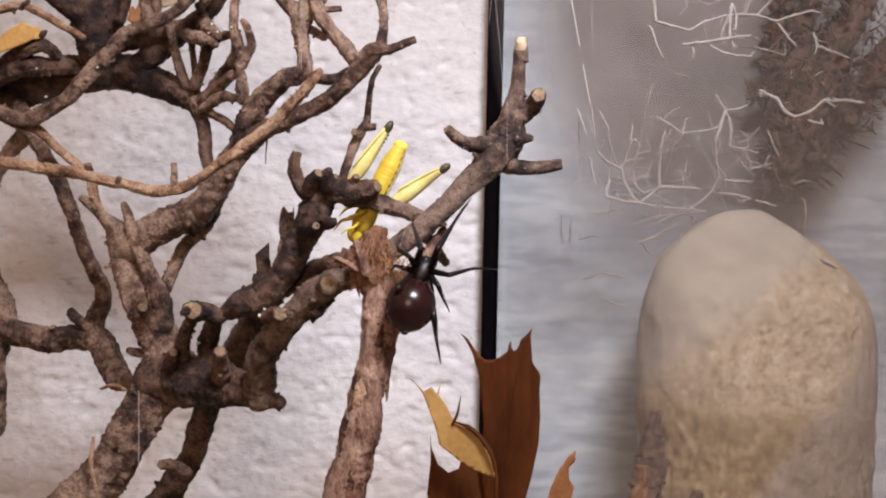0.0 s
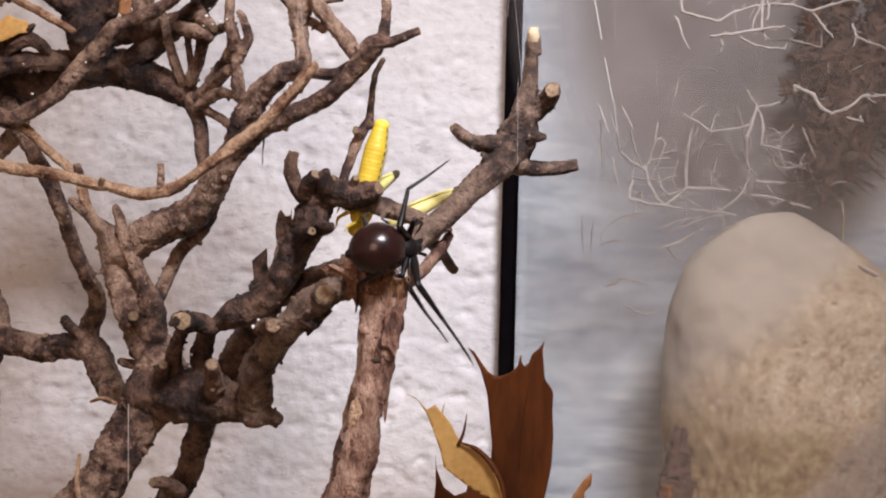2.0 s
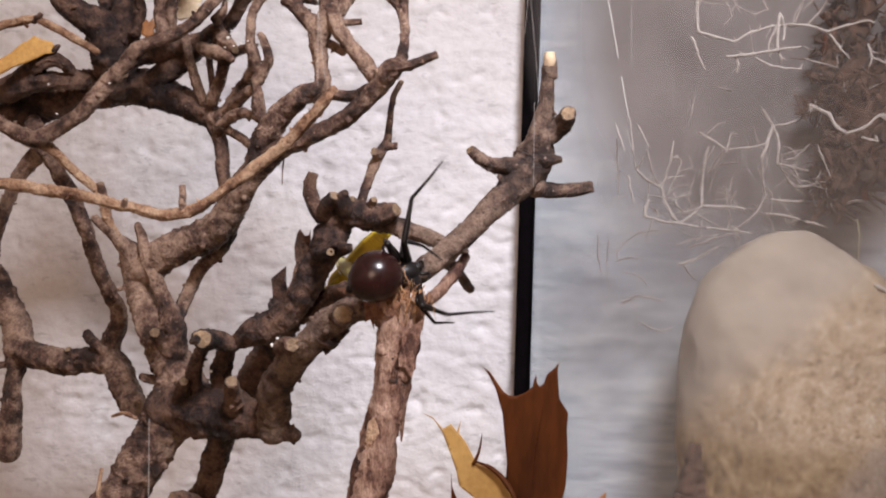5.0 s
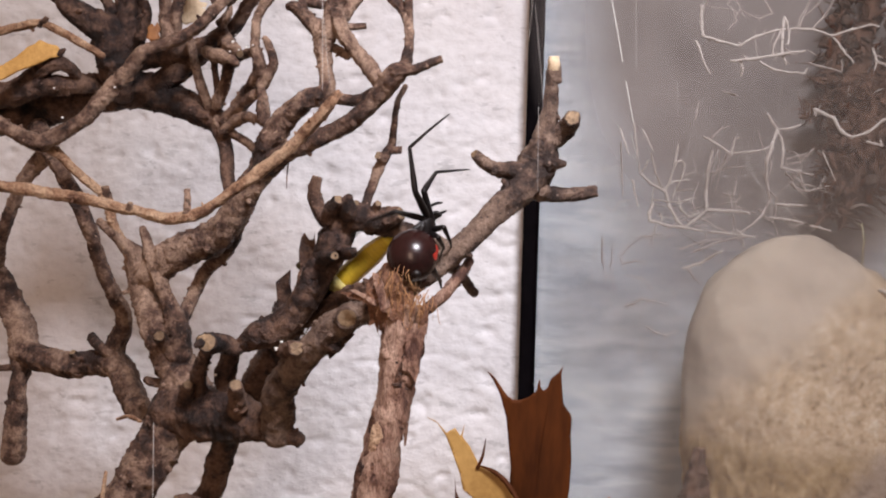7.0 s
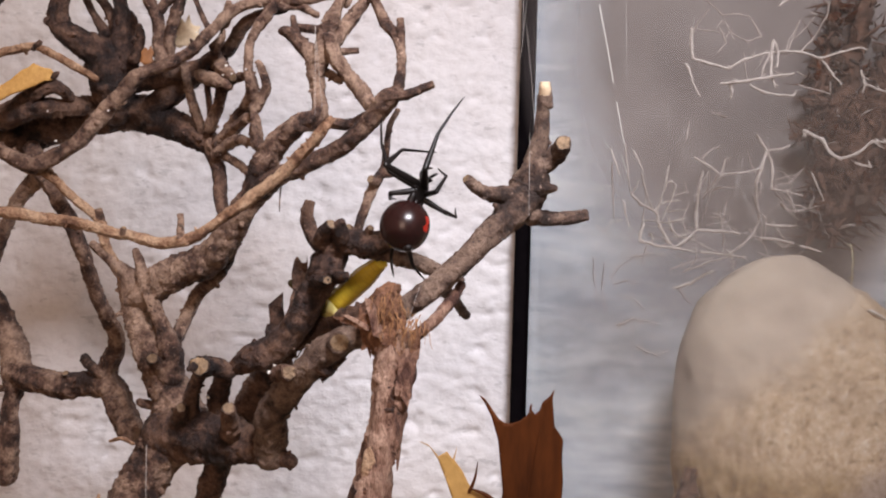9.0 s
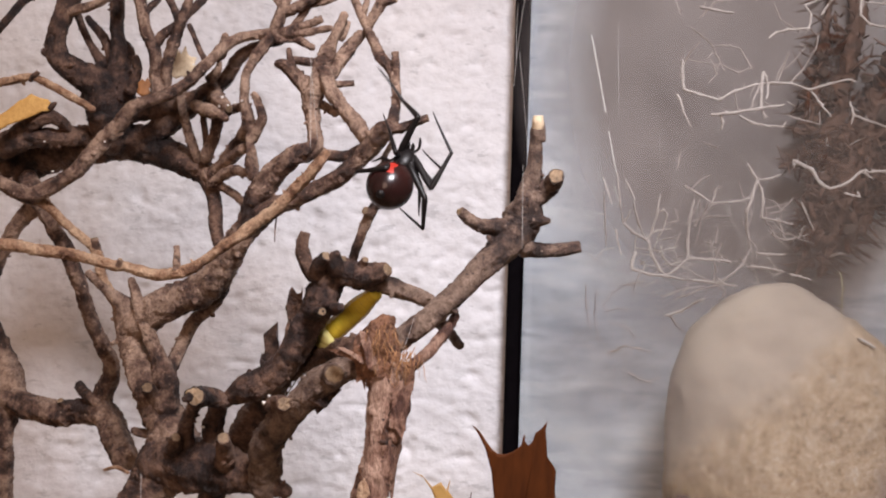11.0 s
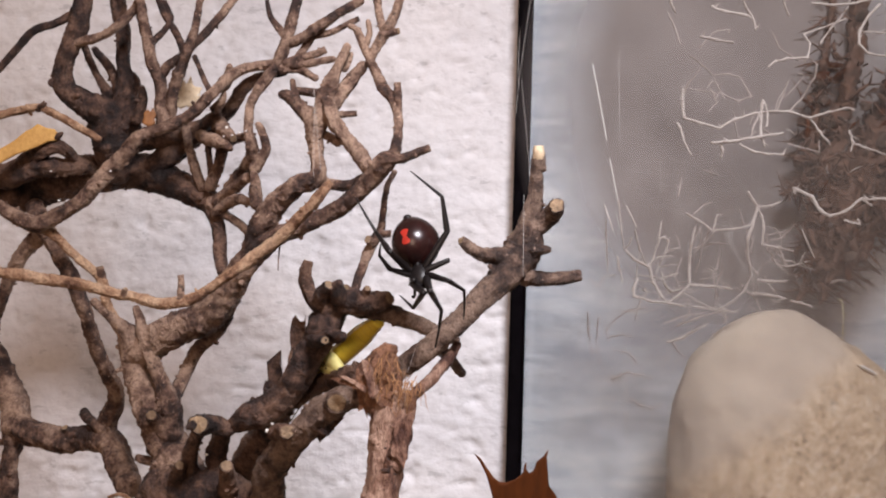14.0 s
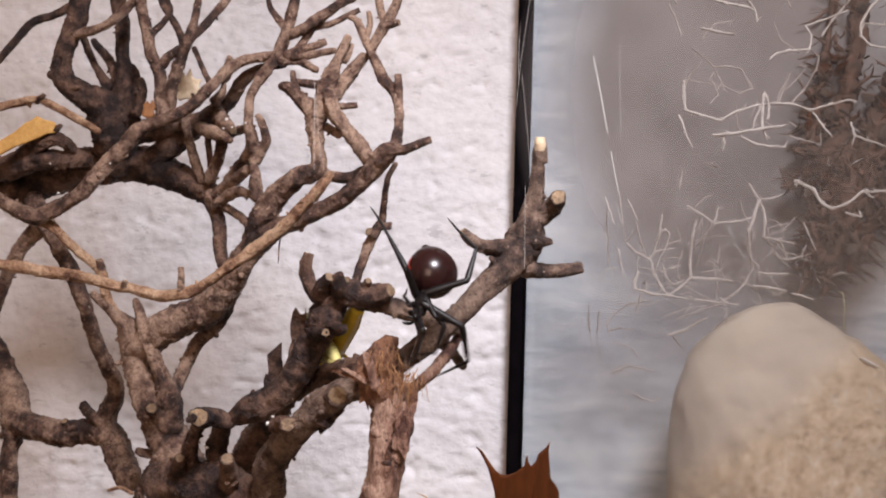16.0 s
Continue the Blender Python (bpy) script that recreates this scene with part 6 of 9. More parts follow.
CHALK_YELLOW = simple("insect_pale_band", (0.56, 0.43, 0.13), (0.90, 0.82, 0.55), 0.5, 1500)


def grasshopper():
    """Tail tip at the origin, head along +y, back along +z; millimetres."""
    g = tagged(new("grasshopper"), "captured bright yellow grasshopper with banded abdomen", "grasshopper")
    body = bmesh.new()
    n = 9

    def girth(y):
        return 2.35 * (0.66 + 0.34 * min(1.0, max(0.0, y) / 4.5))

    def strip(bm, a0, a1, y0, y1, lift):
        """A patch on the skin between two angles round the body (degrees from the right flank upwards)."""
        grid = [[bm.verts.new(Vector(((girth(y) + lift) * math.cos(w), y, (girth(y) + lift) * math.sin(w))) * MM) for w in [radians(a0 + (a1 - a0) * q / 5) for q in range(6)]] for y in (y0, (y0 + y1) / 2, y1)]
        for r0, r1 in zip(grid, grid[1:]):
            for q in range(5):
                bm.faces.new((r0[q], r1[q], r1[q + 1], r0[q + 1]))
    tube(body, [(0, 0.1 * k - 0.3, 0, girth(0.1 * k - 0.3) * (1 - 0.035 * max(0.0, 1 - abs((0.1 * k) % 1.6 - 0.8) / 0.2))) for k in range(0, 155, 2)], 28, 0.2)
    abdomen = part("abdomen", body, YELLOW, g)
    for sx in (0, 1):
        bm = bmesh.new()
        for k in range(n):
            y = k * 1.6 - 0.25
            strip(bm, *((8, 40) if sx == 0 else (140, 172)), y, y + 1.45, 0.04)
        bmesh.ops.recalc_face_normals(bm, faces=bm.faces[:])
        part("side_band", bm, CHALK_YELLOW, abdomen, "pale speckled side band")
        bm = bmesh.new()
        for k in range(n):
            y = k * 1.6 - 0.1
            for a in ((4, 13),):
                strip(bm, *(a if sx == 0 else (180 - a[1], 180 - a[0])), y + 0.15, y + 1.0, 0.06)
        bmesh.ops.recalc_face_normals(bm, faces=bm.faces[:])
        part("side_stripe", bm, INSECT_DARK, abdomen, "dark dotted flank stripe")
    bm = bmesh.new()
    for k in range(n):
        for a in range(0, 360, 60):
            strip(bm, a, a + 60, k * 1.6 + 1.02, k * 1.6 + 1.10, 0.02)
    bmesh.ops.recalc_face_normals(bm, faces=bm.faces[:])
    part("segment_edge", bm, OCHRE_EDGE, abdomen, "ochre edges of the segments")
    bm = bmesh.new()
    blob(bm, (0, -0.3, 0), (1.62, 1.25, 1.60), 0, 0, 18)
    part("tail_tip", bm, YELLOW_TIP, g)
    bm = bmesh.new()
    blob(bm, (0, 16.8, 0.2), (2.4, 3.8, 2.5), 2, 0.06, 20)
    part("thorax", bm, YELLOW, g)
    bm = bmesh.new()
    blob(bm, (0, 21.2, 0.1), (1.7, 1.6, 2.0), 3, 0.04, 18)
    head = part("head", bm, YELLOW, g)
    for sx in (-1, 1):
        bm = bmesh.new()
        blob(bm, (sx * 1.7, 21.8, 1.0), (0.6, 0.7, 0.9), 0, 0, 12)
        part("eye", bm, INSECT_DARK, head)
        bm = bmesh.new()
        tube(bm, [(sx * 0.7, 22.8, 1.6, 0.22), (sx * 2.2, 25.5, 4.5, 0.18), (sx * 3.0, 28.5, 9.0, 0.08)], 6, 1.2)
        part("antenna", bm, INSECT_DARK, head)
        for y, s in ((15.0, 1.0), (18.2, 0.9)):
            bm = bmesh.new()
            tube(bm, [(sx * 1.6, y, -1.8, 0.45), (sx * 2.6, y + 1.6, -3.2, 0.34), (sx * 1.6, y + 3.0, -4.6 * s, 0.2), (sx * 1.4, y + 4.0, -5.0 * s, 0.1)], 8, 0.8)
            part("front_leg", bm, YELLOW, g)
    legs = []
    for sx in (-1, 1):
        bm = bmesh.new()
        tube(bm, [(0, -3.0, 0, 0.8), (0, 0, 0, 1.4), (0, 2.5, 0, 1.65), (0, 6, 0, 1.4), (0, 10, 0, 0.90), (0, 12.4, 0, 0.68)], 16, 0.6)
        femur = part("hind_leg", bm, YELLOW_PALE, g)
        bm = bmesh.new()
        blob(bm, (0, 12.7, 0), (0.88, 1.9, 0.9), 0, 0.12, 14)
        part("knee", bm, INSECT_DARK, femur, "dark knee")
        bm = bmesh.new()
        for k in range(11):
            blob(bm, (0.6 * sx, 2.4 + k * 0.9, 0.60 + 0.75 * (1 - k / 11)), (0.28, 0.34, 0.26), 0, 0, 6)
        part("dots", bm, INSECT_DARK, femur)
        bm = bmesh.new()
        tube(bm, [(0, 13.2, -0.3, 0.4), (0.3 * sx, 9.5, -1.2, 0.34), (0.4 * sx, 4.0, -1.9, 0.3), (0.4 * sx, 2.0, -2.0, 0.18)], 8, 0.8)
        part("shin", bm, YELLOW_PALE, femur)
        legs.append(femur)
    return g, legs


# ---- spider ----
LEG_LENGTHS = {1: (8.2, 8.0, 9.4), 2: (6.0, 5.4, 6.6), 3: (4.6, 3.8, 4.8), 4: (7.8, 6.6, 7.6)}


def spider():
    """Abdomen's middle at the origin, head along +y, back along +z; millimetres."""
    s = tagged(new("spider"), "glossy black-brown widow spider with round abdomen and red hourglass", "spider")
    bm = bmesh.new()
    made = blob(bm, (0, 0, 0), (4.6, 5.0, 4.8), 0, 0, 44)
    for v in made:
        c = v.co / MM
        if c.y < 0:
            v.co.x *= 1 - 0.018 * c.y * c.y / 5
            v.co.z -= (0.022 * c.y * c.y) * MM
    abdomen = part("abdomen", bm, SHELL, s)
    bm = bmesh.new()
    blob(bm, (0, -4.3, -2.5), (0.9, 0.8, 1.0), 1, 0.05, 14)
    part("spinneret", bm, BLACK, abdomen)
    for y0, h in ((0.9, 1.0), (-0.9, -1.0)):
        bm = bmesh.new()
        rows_ = []
        for i in range(7):
            row = []
            for j in range(9):
                u = i / 6
                y = 0.9 + h * 1.5 * u
                x = (j / 4 - 1) * (0.32 + 0.72 * u ** 0.8) * math.sqrt(max(0.08, 1 - max(0.0, u - 0.6) ** 2 * 5.2))
                d = Vector((x, y, -0.05 - 4.8 * math.sqrt(max(0.01, 1 - (x / 4.6) ** 2 - (y / 5.0) ** 2))))
                dz = -0.022 * y * y if y < 0 else 0
                row.append(bm.verts.new((d.x * MM, d.y * MM, (d.z + dz) * MM)))
            rows_.append(row)
        for a, b in zip(rows_, rows_[1:]):
            for j in range(8):
                bm.faces.new((a[j], a[j + 1], b[j + 1], b[j]))
        bmesh.ops.recalc_face_normals(bm, faces=bm.faces[:])
        part("hourglass_mark", bm, RED, abdomen, "bright red hourglass mark")
    bm = bmesh.new()
    tube(bm, [(0, 4.2, -0.3, 0.9), (0, 5.0, -0.4, 0.55), (0, 5.8, -0.3, 0.8)], 12, 0.3)
    part("waist", bm, BLACK, s)
    bm = bmesh.new()
    blob(bm, (0, 7.3, 0.0), (1.95, 2.6, 1.35), 2, 0.04, 24)
    blob(bm, (0, 9.0, 0.2), (1.15, 1.1, 1.1), 2, 0.03, 16)
    chest = part("cephalothorax", bm, BLACK, s)
    for sx in (-1, 1):
        bm = bmesh.new()
        tube(bm, [(sx * 0.45, 9.5, -0.3, 0.42), (sx * 0.5, 10.2, -1.0, 0.42), (sx * 0.35, 10.3, -1.9, 0.15)], 10, 0.3)
        part("fang", bm, BLACK, chest)
        bm = bmesh.new()
        tube(bm, [(sx * 0.9, 9.3, -0.4, 0.3), (sx * 1.4, 10.9, 0.0, 0.28), (sx * 1.3, 11.9, -1.0, 0.3), (sx * 1.1, 12.2, -1.9, 0.15)], 9, 0.3)
        part("palp", bm, BLACK, chest)
    limbs = {}
    for side, sx in (("left", -1), ("right", 1)):
        for k in (1, 2, 3, 4):
            f, t, e = LEG_LENGTHS[k]
            w = 0.69 if k in (1, 4) else 0.57
            bm = bmesh.new()
            tube(bm, [(0, 0, 0, w * 0.9), (0, f * 0.25, 0, w * 1.08), (0, f * 0.7, 0, w * 0.92), (0, f, 0, w * 0.8)], 12, 0.4)
            femur = part("leg", bm, BLACK, s)
            bm = bmesh.new()
            tube(bm, [(0, 0, 0, w * 0.82), (0, t * 0.2, 0, w * 0.86), (0, t * 0.6, 0, w * 0.66), (0, t, 0, w * 0.52)], 10, 0.4)
            tibia = part("shin", bm, BLACK, femur)
            bm = bmesh.new()
            tube(bm, [(0, 0, 0, w * 0.5), (0, e * 0.5, 0.15, w * 0.36), (0, e * 0.85, 0.1, w * 0.24), (0, e, 0, w * 0.1)], 9, 0.5)
            foot = part("foot", bm, BLACK, femur)
            limbs[side, k] = (femur, tibia, foot)
    return s, limbs


insect, insect_legs = grasshopper()
hunter, hunter_legs = spider()


# ---- what moves ----
def keyed(ob, rows):
    walk(ob, [(t, pose(x * MM, y * MM, z * MM, a, b, c)) for t, x, y, z, a, b, c in rows])


def turned(rows, t):
    """The turn between two rows at t."""
    for a, b in zip(rows, rows[1:]):
        if a[0] <= t <= b[0]:
            qa, qb = (Euler([radians(v) for v in r[4:7]]).to_quaternion() for r in (a, b))
            return qa.slerp(qb, (t - a[0]) / (b[0] - a[0]))
    return Euler([radians(v) for v in rows[-1][4:7]]).to_quaternion()


def bend(side, k, shin_rows, foot_rows):
    """Keys a leg's shin and foot closely, so that the foot always starts at the shin's end."""
    _, shin, foot = hunter_legs[side, k]
    reach, start = Vector((0, LEG_LENGTHS[k][1] * MM, 0)), Vector((0, LEG_LENGTHS[k][0] * MM, 0))
    times = sorted({round(0.1 * i, 2) for i in range(161)} | {r[0] for r in shin_rows + foot_rows})
    shin_poses, foot_poses = [], []
    for t in times:
        m = Matrix.LocRotScale(start, turned(shin_rows, t), None)
        shin_poses.append((t, m))
        foot_poses.append((t, Matrix.LocRotScale(m @ reach, turned(foot_rows, t), None)))
    walk(shin, shin_poses)
    walk(foot, foot_poses)


def motions():
    keyed(hunter, [(0, -5.68, 199, 89.59, 65.24, 13.53, -8.46),
        (0.2, -6.32, 200, 90.1, 59.63, 14.26, -14.17),
        (0.45, -8.06, 200, 89.53, 59.37, 20.01, -15.4),
        (0.6, -9.08, 201, 91.59, 53.82, 20.04, -15.41),
        (0.9, -10.58, 201, 97.67, 23.21, 52.77, -20.9),
        (1.2, -12.49, 202, 100.16, 38.85, 55.09, -16.65),
        (1.5, -11.93, 202, 100.33, 18.99, 64.17, -24.4),
        (1.8, -11.42, 202, 100.58, 24.23, 64.14, -24.37),
        (2.1, -11.83, 202, 101.24, -1.79, 73.37, -42.05),
        (2.5, -11.54, 202, 100.49, -4.68, 73.29, -41.76),
        (2.8, -12.05, 202, 102.38, -77.26, 76.97, -120.23),
        (3.1, -12.88, 202, 104.02, -101.59, 71.68, -142.84),
        (3.5, -15.45, 202, 102.39, -82.06, 76.15, -125.82),
        (4, -16.06, 203, 100.72, -6.55, 70.2, -56.43),
        (4.3, -16.47, 204, 99.79, 16.78, 64.28, -38.52),
        (4.7, -16.19, 204, 99.64, 11.86, 62.71, -35.56),
        (5.39, -13.98, 205.98, 101.19, 24.57, 19.13, -46.89),
        (6.11, -11.69, 208.02, 102.79, 46.43, -21.36, -68.35),
        (6.8, -9.48, 210, 104.35, 93.42, -42.75, -115.09),
        (7, -10.12, 210, 104.71, 89.51, -40.45, -115.51),
        (7.4, -10.2, 211, 104.85, 87.65, -32.82, -116.72),
        (7.6, -10.64, 211, 106.05, 87.9, -25.38, -117.71),
        (8, -11.92, 212, 109.38, 73.68, -31.75, -96.01),
        (8.4, -11.5, 213, 113.01, 78.83, -33.83, -106.18),
        (9, -10.78, 214, 114.83, 83.73, -25.99, -117.05),
        (9.2, -9.85, 215, 116.4, 98.51, -25.87, -123.68),
        (9.89, -11.3, 216.32, 121.1, 109.37, -27.12, -148.1),
        (10.61, -12.8, 217.68, 125.94, 120.06, -24.1, -172.88),
        (11.3, -14.25, 219, 130.63, 127.99, -17.68, 164.73),
        (11.7, -15.41, 219, 131.43, 130.37, -25.76, 164.46),
        (12.1, -14.39, 219, 130.67, 131.18, -24.28, 165.27),
        (12.3, -14.74, 218, 130.67, 131.86, -32.69, 164.49),
        (12.5, -16.82, 218, 126.49, 130.45, -58.03, 149.61),
        (12.7, -16.55, 217, 124.84, 161.42, -71.12, 129.71),
        (12.9, -16.42, 217, 124.25, 179.89, -74.63, 106.77),
        (13.1, -15.92, 216, 124.15, -120.81, -76.2, 52.44),
        (13.3, -14.7, 215, 123.51, -79.19, -41.19, -1.59),
        (13.55, -12.39, 214, 123.38, -65.47, -23.53, -6.38),
        (13.7, -9.46, 214, 123.13, -109.44, -21.43, -11.66),
        (13.9, -8.3, 213, 123.36, -113.33, -19.6, -17.02),
        (14.5, -7.8, 213, 122.64, -125.47, -20.25, -21.17),
        (15, -7.81, 213, 122.45, -124.93, -21.64, -20.85),
        (15.3, -8.55, 212, 121.31, -123.91, -24.69, -20.1),
        (15.6, -7.74, 211, 118.35, -129.71, -13.9, -22.6),
        (16, -4.75, 208, 116.18, -119.57, -27.74, -57.63)])
    keyed(hunter_legs["left", 1][0], [(0, -1.5, 8.4, -0.35, 88.27, -8.86, -179.11), (0.45, -1.5, 8.4, -0.35, 71.18, 1.31, 147.24), (0.9, -1.5, 8.4, -0.35, 51.39, -0, 112.22), (1.5, -1.5, 8.4, -0.35, 32.05, 0, 173.42), (2.5, -1.5, 8.4, -0.35, 41.06, 0, 171.43), (3.5, -1.5, 8.4, -0.35, 39.28, -0, 170.6), (4.7, -1.5, 8.4, -0.35, 60.25, 0, 162.65), (5.75, -1.5, 8.4, -0.35, 28.19, -19.1, -136.65), (6.8, -1.5, 8.4, -0.35, -3.88, -0, -75.95), (7, -1.5, 8.4, -0.35, -4.34, -0, -78.21), (7.4, -1.5, 8.4, -0.35, -24.61, -0, -62.56), (8, -1.5, 8.4, -0.35, -8.89, -0, -90.44), (8.4, -1.5, 8.4, -0.35, -21.27, 0, -85.72), (8.55, -1.5, 8.4, -0.35, -19, -0, -81.9), (9, -1.5, 8.4, -0.35, -25.81, -0, -83.62), (9.77, -1.5, 8.4, -0.35, -18.54, -9.99, -136.84), (10.53, -1.5, 8.4, -0.35, -6.01, -9.99, 168.4), (11.3, -1.5, 8.4, -0.35, 1.26, -0, 115.19), (11.7, -1.5, 8.4, -0.35, -18.35, -0, 108.11), (12.1, -1.5, 8.4, -0.35, -7.11, -0, 109.22), (12.3, -1.5, 8.4, -0.35, -50.3, 25.18, 55.73), (12.5, -1.5, 8.4, -0.35, -95.67, 3.39, 0.34), (12.7, -1.5, 8.4, -0.35, -79.63, 8.92, 0.9), (12.95, -1.5, 8.4, -0.35, -50.82, 0, 44.13), (13.12, -1.5, 8.4, -0.35, -58.06, 3.57, -8.28), (13.3, -1.5, 8.4, -0.35, -65.3, -0, -60.69), (13.6, -1.5, 8.4, -0.35, -67.38, -0, -119.54), (13.77, -1.5, 8.4, -0.35, -51.14, 6.29, -77.42), (13.95, -1.5, 8.4, -0.35, -34.9, 0, -35.29), (14.5, -1.5, 8.4, -0.35, -16.14, -0, -33.31), (15, -1.5, 8.4, -0.35, -17.87, 0, -31.26), (15.6, -1.5, 8.4, -0.35, -6.6, -0, -34.61), (16, -1.5, 8.4, -0.35, 7.74, 0, -36.3)])
    bend("left", 1, [(0, 0, 8.2, 0, 39.38, -0, -160.47), (0.45, 0, 8.2, 0, 18.81, -6.98, -123.3), (0.9, 0, 8.2, 0, -1.76, -0, -86.13), (1.5, -0, 8.2, -0, 22.83, -0, -90.33), (2.5, 0, 8.2, -0, 6.25, -0, -124.03), (3.5, -0, 8.2, -0, -6.31, -0, -118.25), (4.7, 0, 8.2, 0, 28.19, -0, -85.77), (5.4, 0, 8.2, 0, 20.73, -12.62, -27.52), (6.1, 0, 8.2, 0, 5.74, -12.62, 33.21), (6.8, 0, 8.2, 0, -1.71, 0, 91.46), (7, 0, 8.2, 0, 9.15, -0, 98.24), (7.4, 0, 8.2, 0, 2.61, -0, 93.84), (8, -0, 8.2, 0, 15.8, -0, 116.48), (8.4, 0, 8.2, 0, 7.34, -0, 51.31), (8.55, 0, 8.2, 0, 8.9, -0, 46.76), (9, 0, 8.2, 0, 5.22, -0, 88.4), (9.77, -0, 8.2, 0, -4.85, -15.94, 144.21), (10.53, -0, 8.2, 0, -24.4, -15.94, -155.98), (11.3, -0, 8.2, 0, -34.47, 0, -100.17), (11.7, 0, 8.2, 0, -12.55, -0, -105.65), (12.1, 0, 8.2, 0, 46.29, -0, -86.43), (12.3, -0, 8.2, 0, 30.17, 5.21, -122.04), (12.5, -0, 8.2, 0, 14.05, 0, -157.65), (12.7, 0, 8.2, -0, 64.2, -0, 173.16), (12.82, -0, 8.2, 0, 48.12, -8.13, -133.44), (12.95, -0, 8.2, 0, 32.04, -0, -80.04), (13.07, -0, 8.2, 0, 31.19, 1.03, -130.66), (13.18, 0, 8.2, -0, 29.86, 1.03, 178.71), (13.3, 0, 8.2, -0, 29.01, -0, 128.09), (13.6, 0, 8.2, 0, -24.64, -0, 154.44), (13.95, -0, 8.2, 0, 21.72, -0, 153.6), (14.5, -0, 8.2, 0, 29.11, -0, 153.95), (15, -0, 8.2, 0, 27.58, -0, 153.08), (15.6, -0, 8.2, 0, 49.32, -0, 172.72), (16, -0, 8.2, 0, 24.05, -0, 139.18)],
         [(0, 2.07, 2.37, 5.08, 34.82, -0, -164.25), (0.9, 7.98, 8.74, -0.25, 27.88, -0, -89.8), (1.5, 7.37, 8.16, 3.1, 75.45, -0, -109.38), (2.5, 6.59, 3.75, 0.87, 36.43, -0, -118.65), (3.5, 7, 4.44, -0.88, 22.84, -0, -129.75), (4.1, 7.02, 6.58, 1.45, 37.1, 5.4, -88.45), (4.7, 7.03, 8.72, 3.78, 51.36, -0, -47.14), (5.4, 2.02, 8.48, 2.44, 34.31, -24.33, 3.08), (6.1, -2.99, 8.24, 1.1, 1.96, -24.33, 63.24), (6.8, -7.99, 8, -0.24, -15.1, -0, 113.46), (7, -7.82, 7.07, 1.27, -17.86, -0, 118.59), (7.4, -7.97, 7.67, 0.36, -7.64, 0, 112.77), (8, -6.89, 4.77, 2.18, 7.73, -0, 126.59), (8.4, -6.19, 13.16, 1.02, -14.31, -0, 75.4), (8.55, -5.76, 13.61, 1.24, -8.16, -0, 69.31), (9, -7.96, 8.42, 0.73, -9.88, 0, 86.33), (10.15, -0.74, 7.73, -1.9, -12.44, -1.27, 139.05), (11.3, 6.49, 7.04, -4.53, -15, 0, -168.22), (11.7, 7.52, 6.09, -1.74, -18.28, -0, -156.56), (11.9, 6.52, 7.32, 2.02, 7.87, 11.41, -110.01), (12.1, 5.52, 8.54, 5.78, 34.01, 0, -63.45), (12.3, 4.23, 4.78, 3.86, 23.69, 4.44, -109.89), (12.5, 2.95, 1.02, 1.94, 13.37, -0, -156.33), (12.6, 1.27, 2.88, 4.57, 43.66, 14.15, -107.07), (12.7, -0.41, 4.74, 7.2, 73.96, -0, -57.81), (12.82, 3.13, 7.06, 5.72, 23.26, 4.69, -67.7), (12.95, 6.68, 9.37, 4.24, -27.43, -0, -77.58), (13.12, 0.59, 6.63, 4.06, -2.02, -18.86, -150.33), (13.3, -5.51, 3.88, 3.88, 23.39, -0, 136.92), (13.6, -3.14, 1.64, -3.34, 8.01, -0, 178.94), (13.95, -3.31, 1.54, 2.96, -3.35, 0, 179.81), (14.5, -3.07, 1.92, 3.89, 2.4, -0, 178.71), (15, -3.21, 1.88, 3.7, 1, -0, 177.73), (15.6, -0.66, 3.03, 6.07, 31.05, -0, 133.85), (16, -4.78, 2.67, 3.26, 20.39, -0, 138.88)])
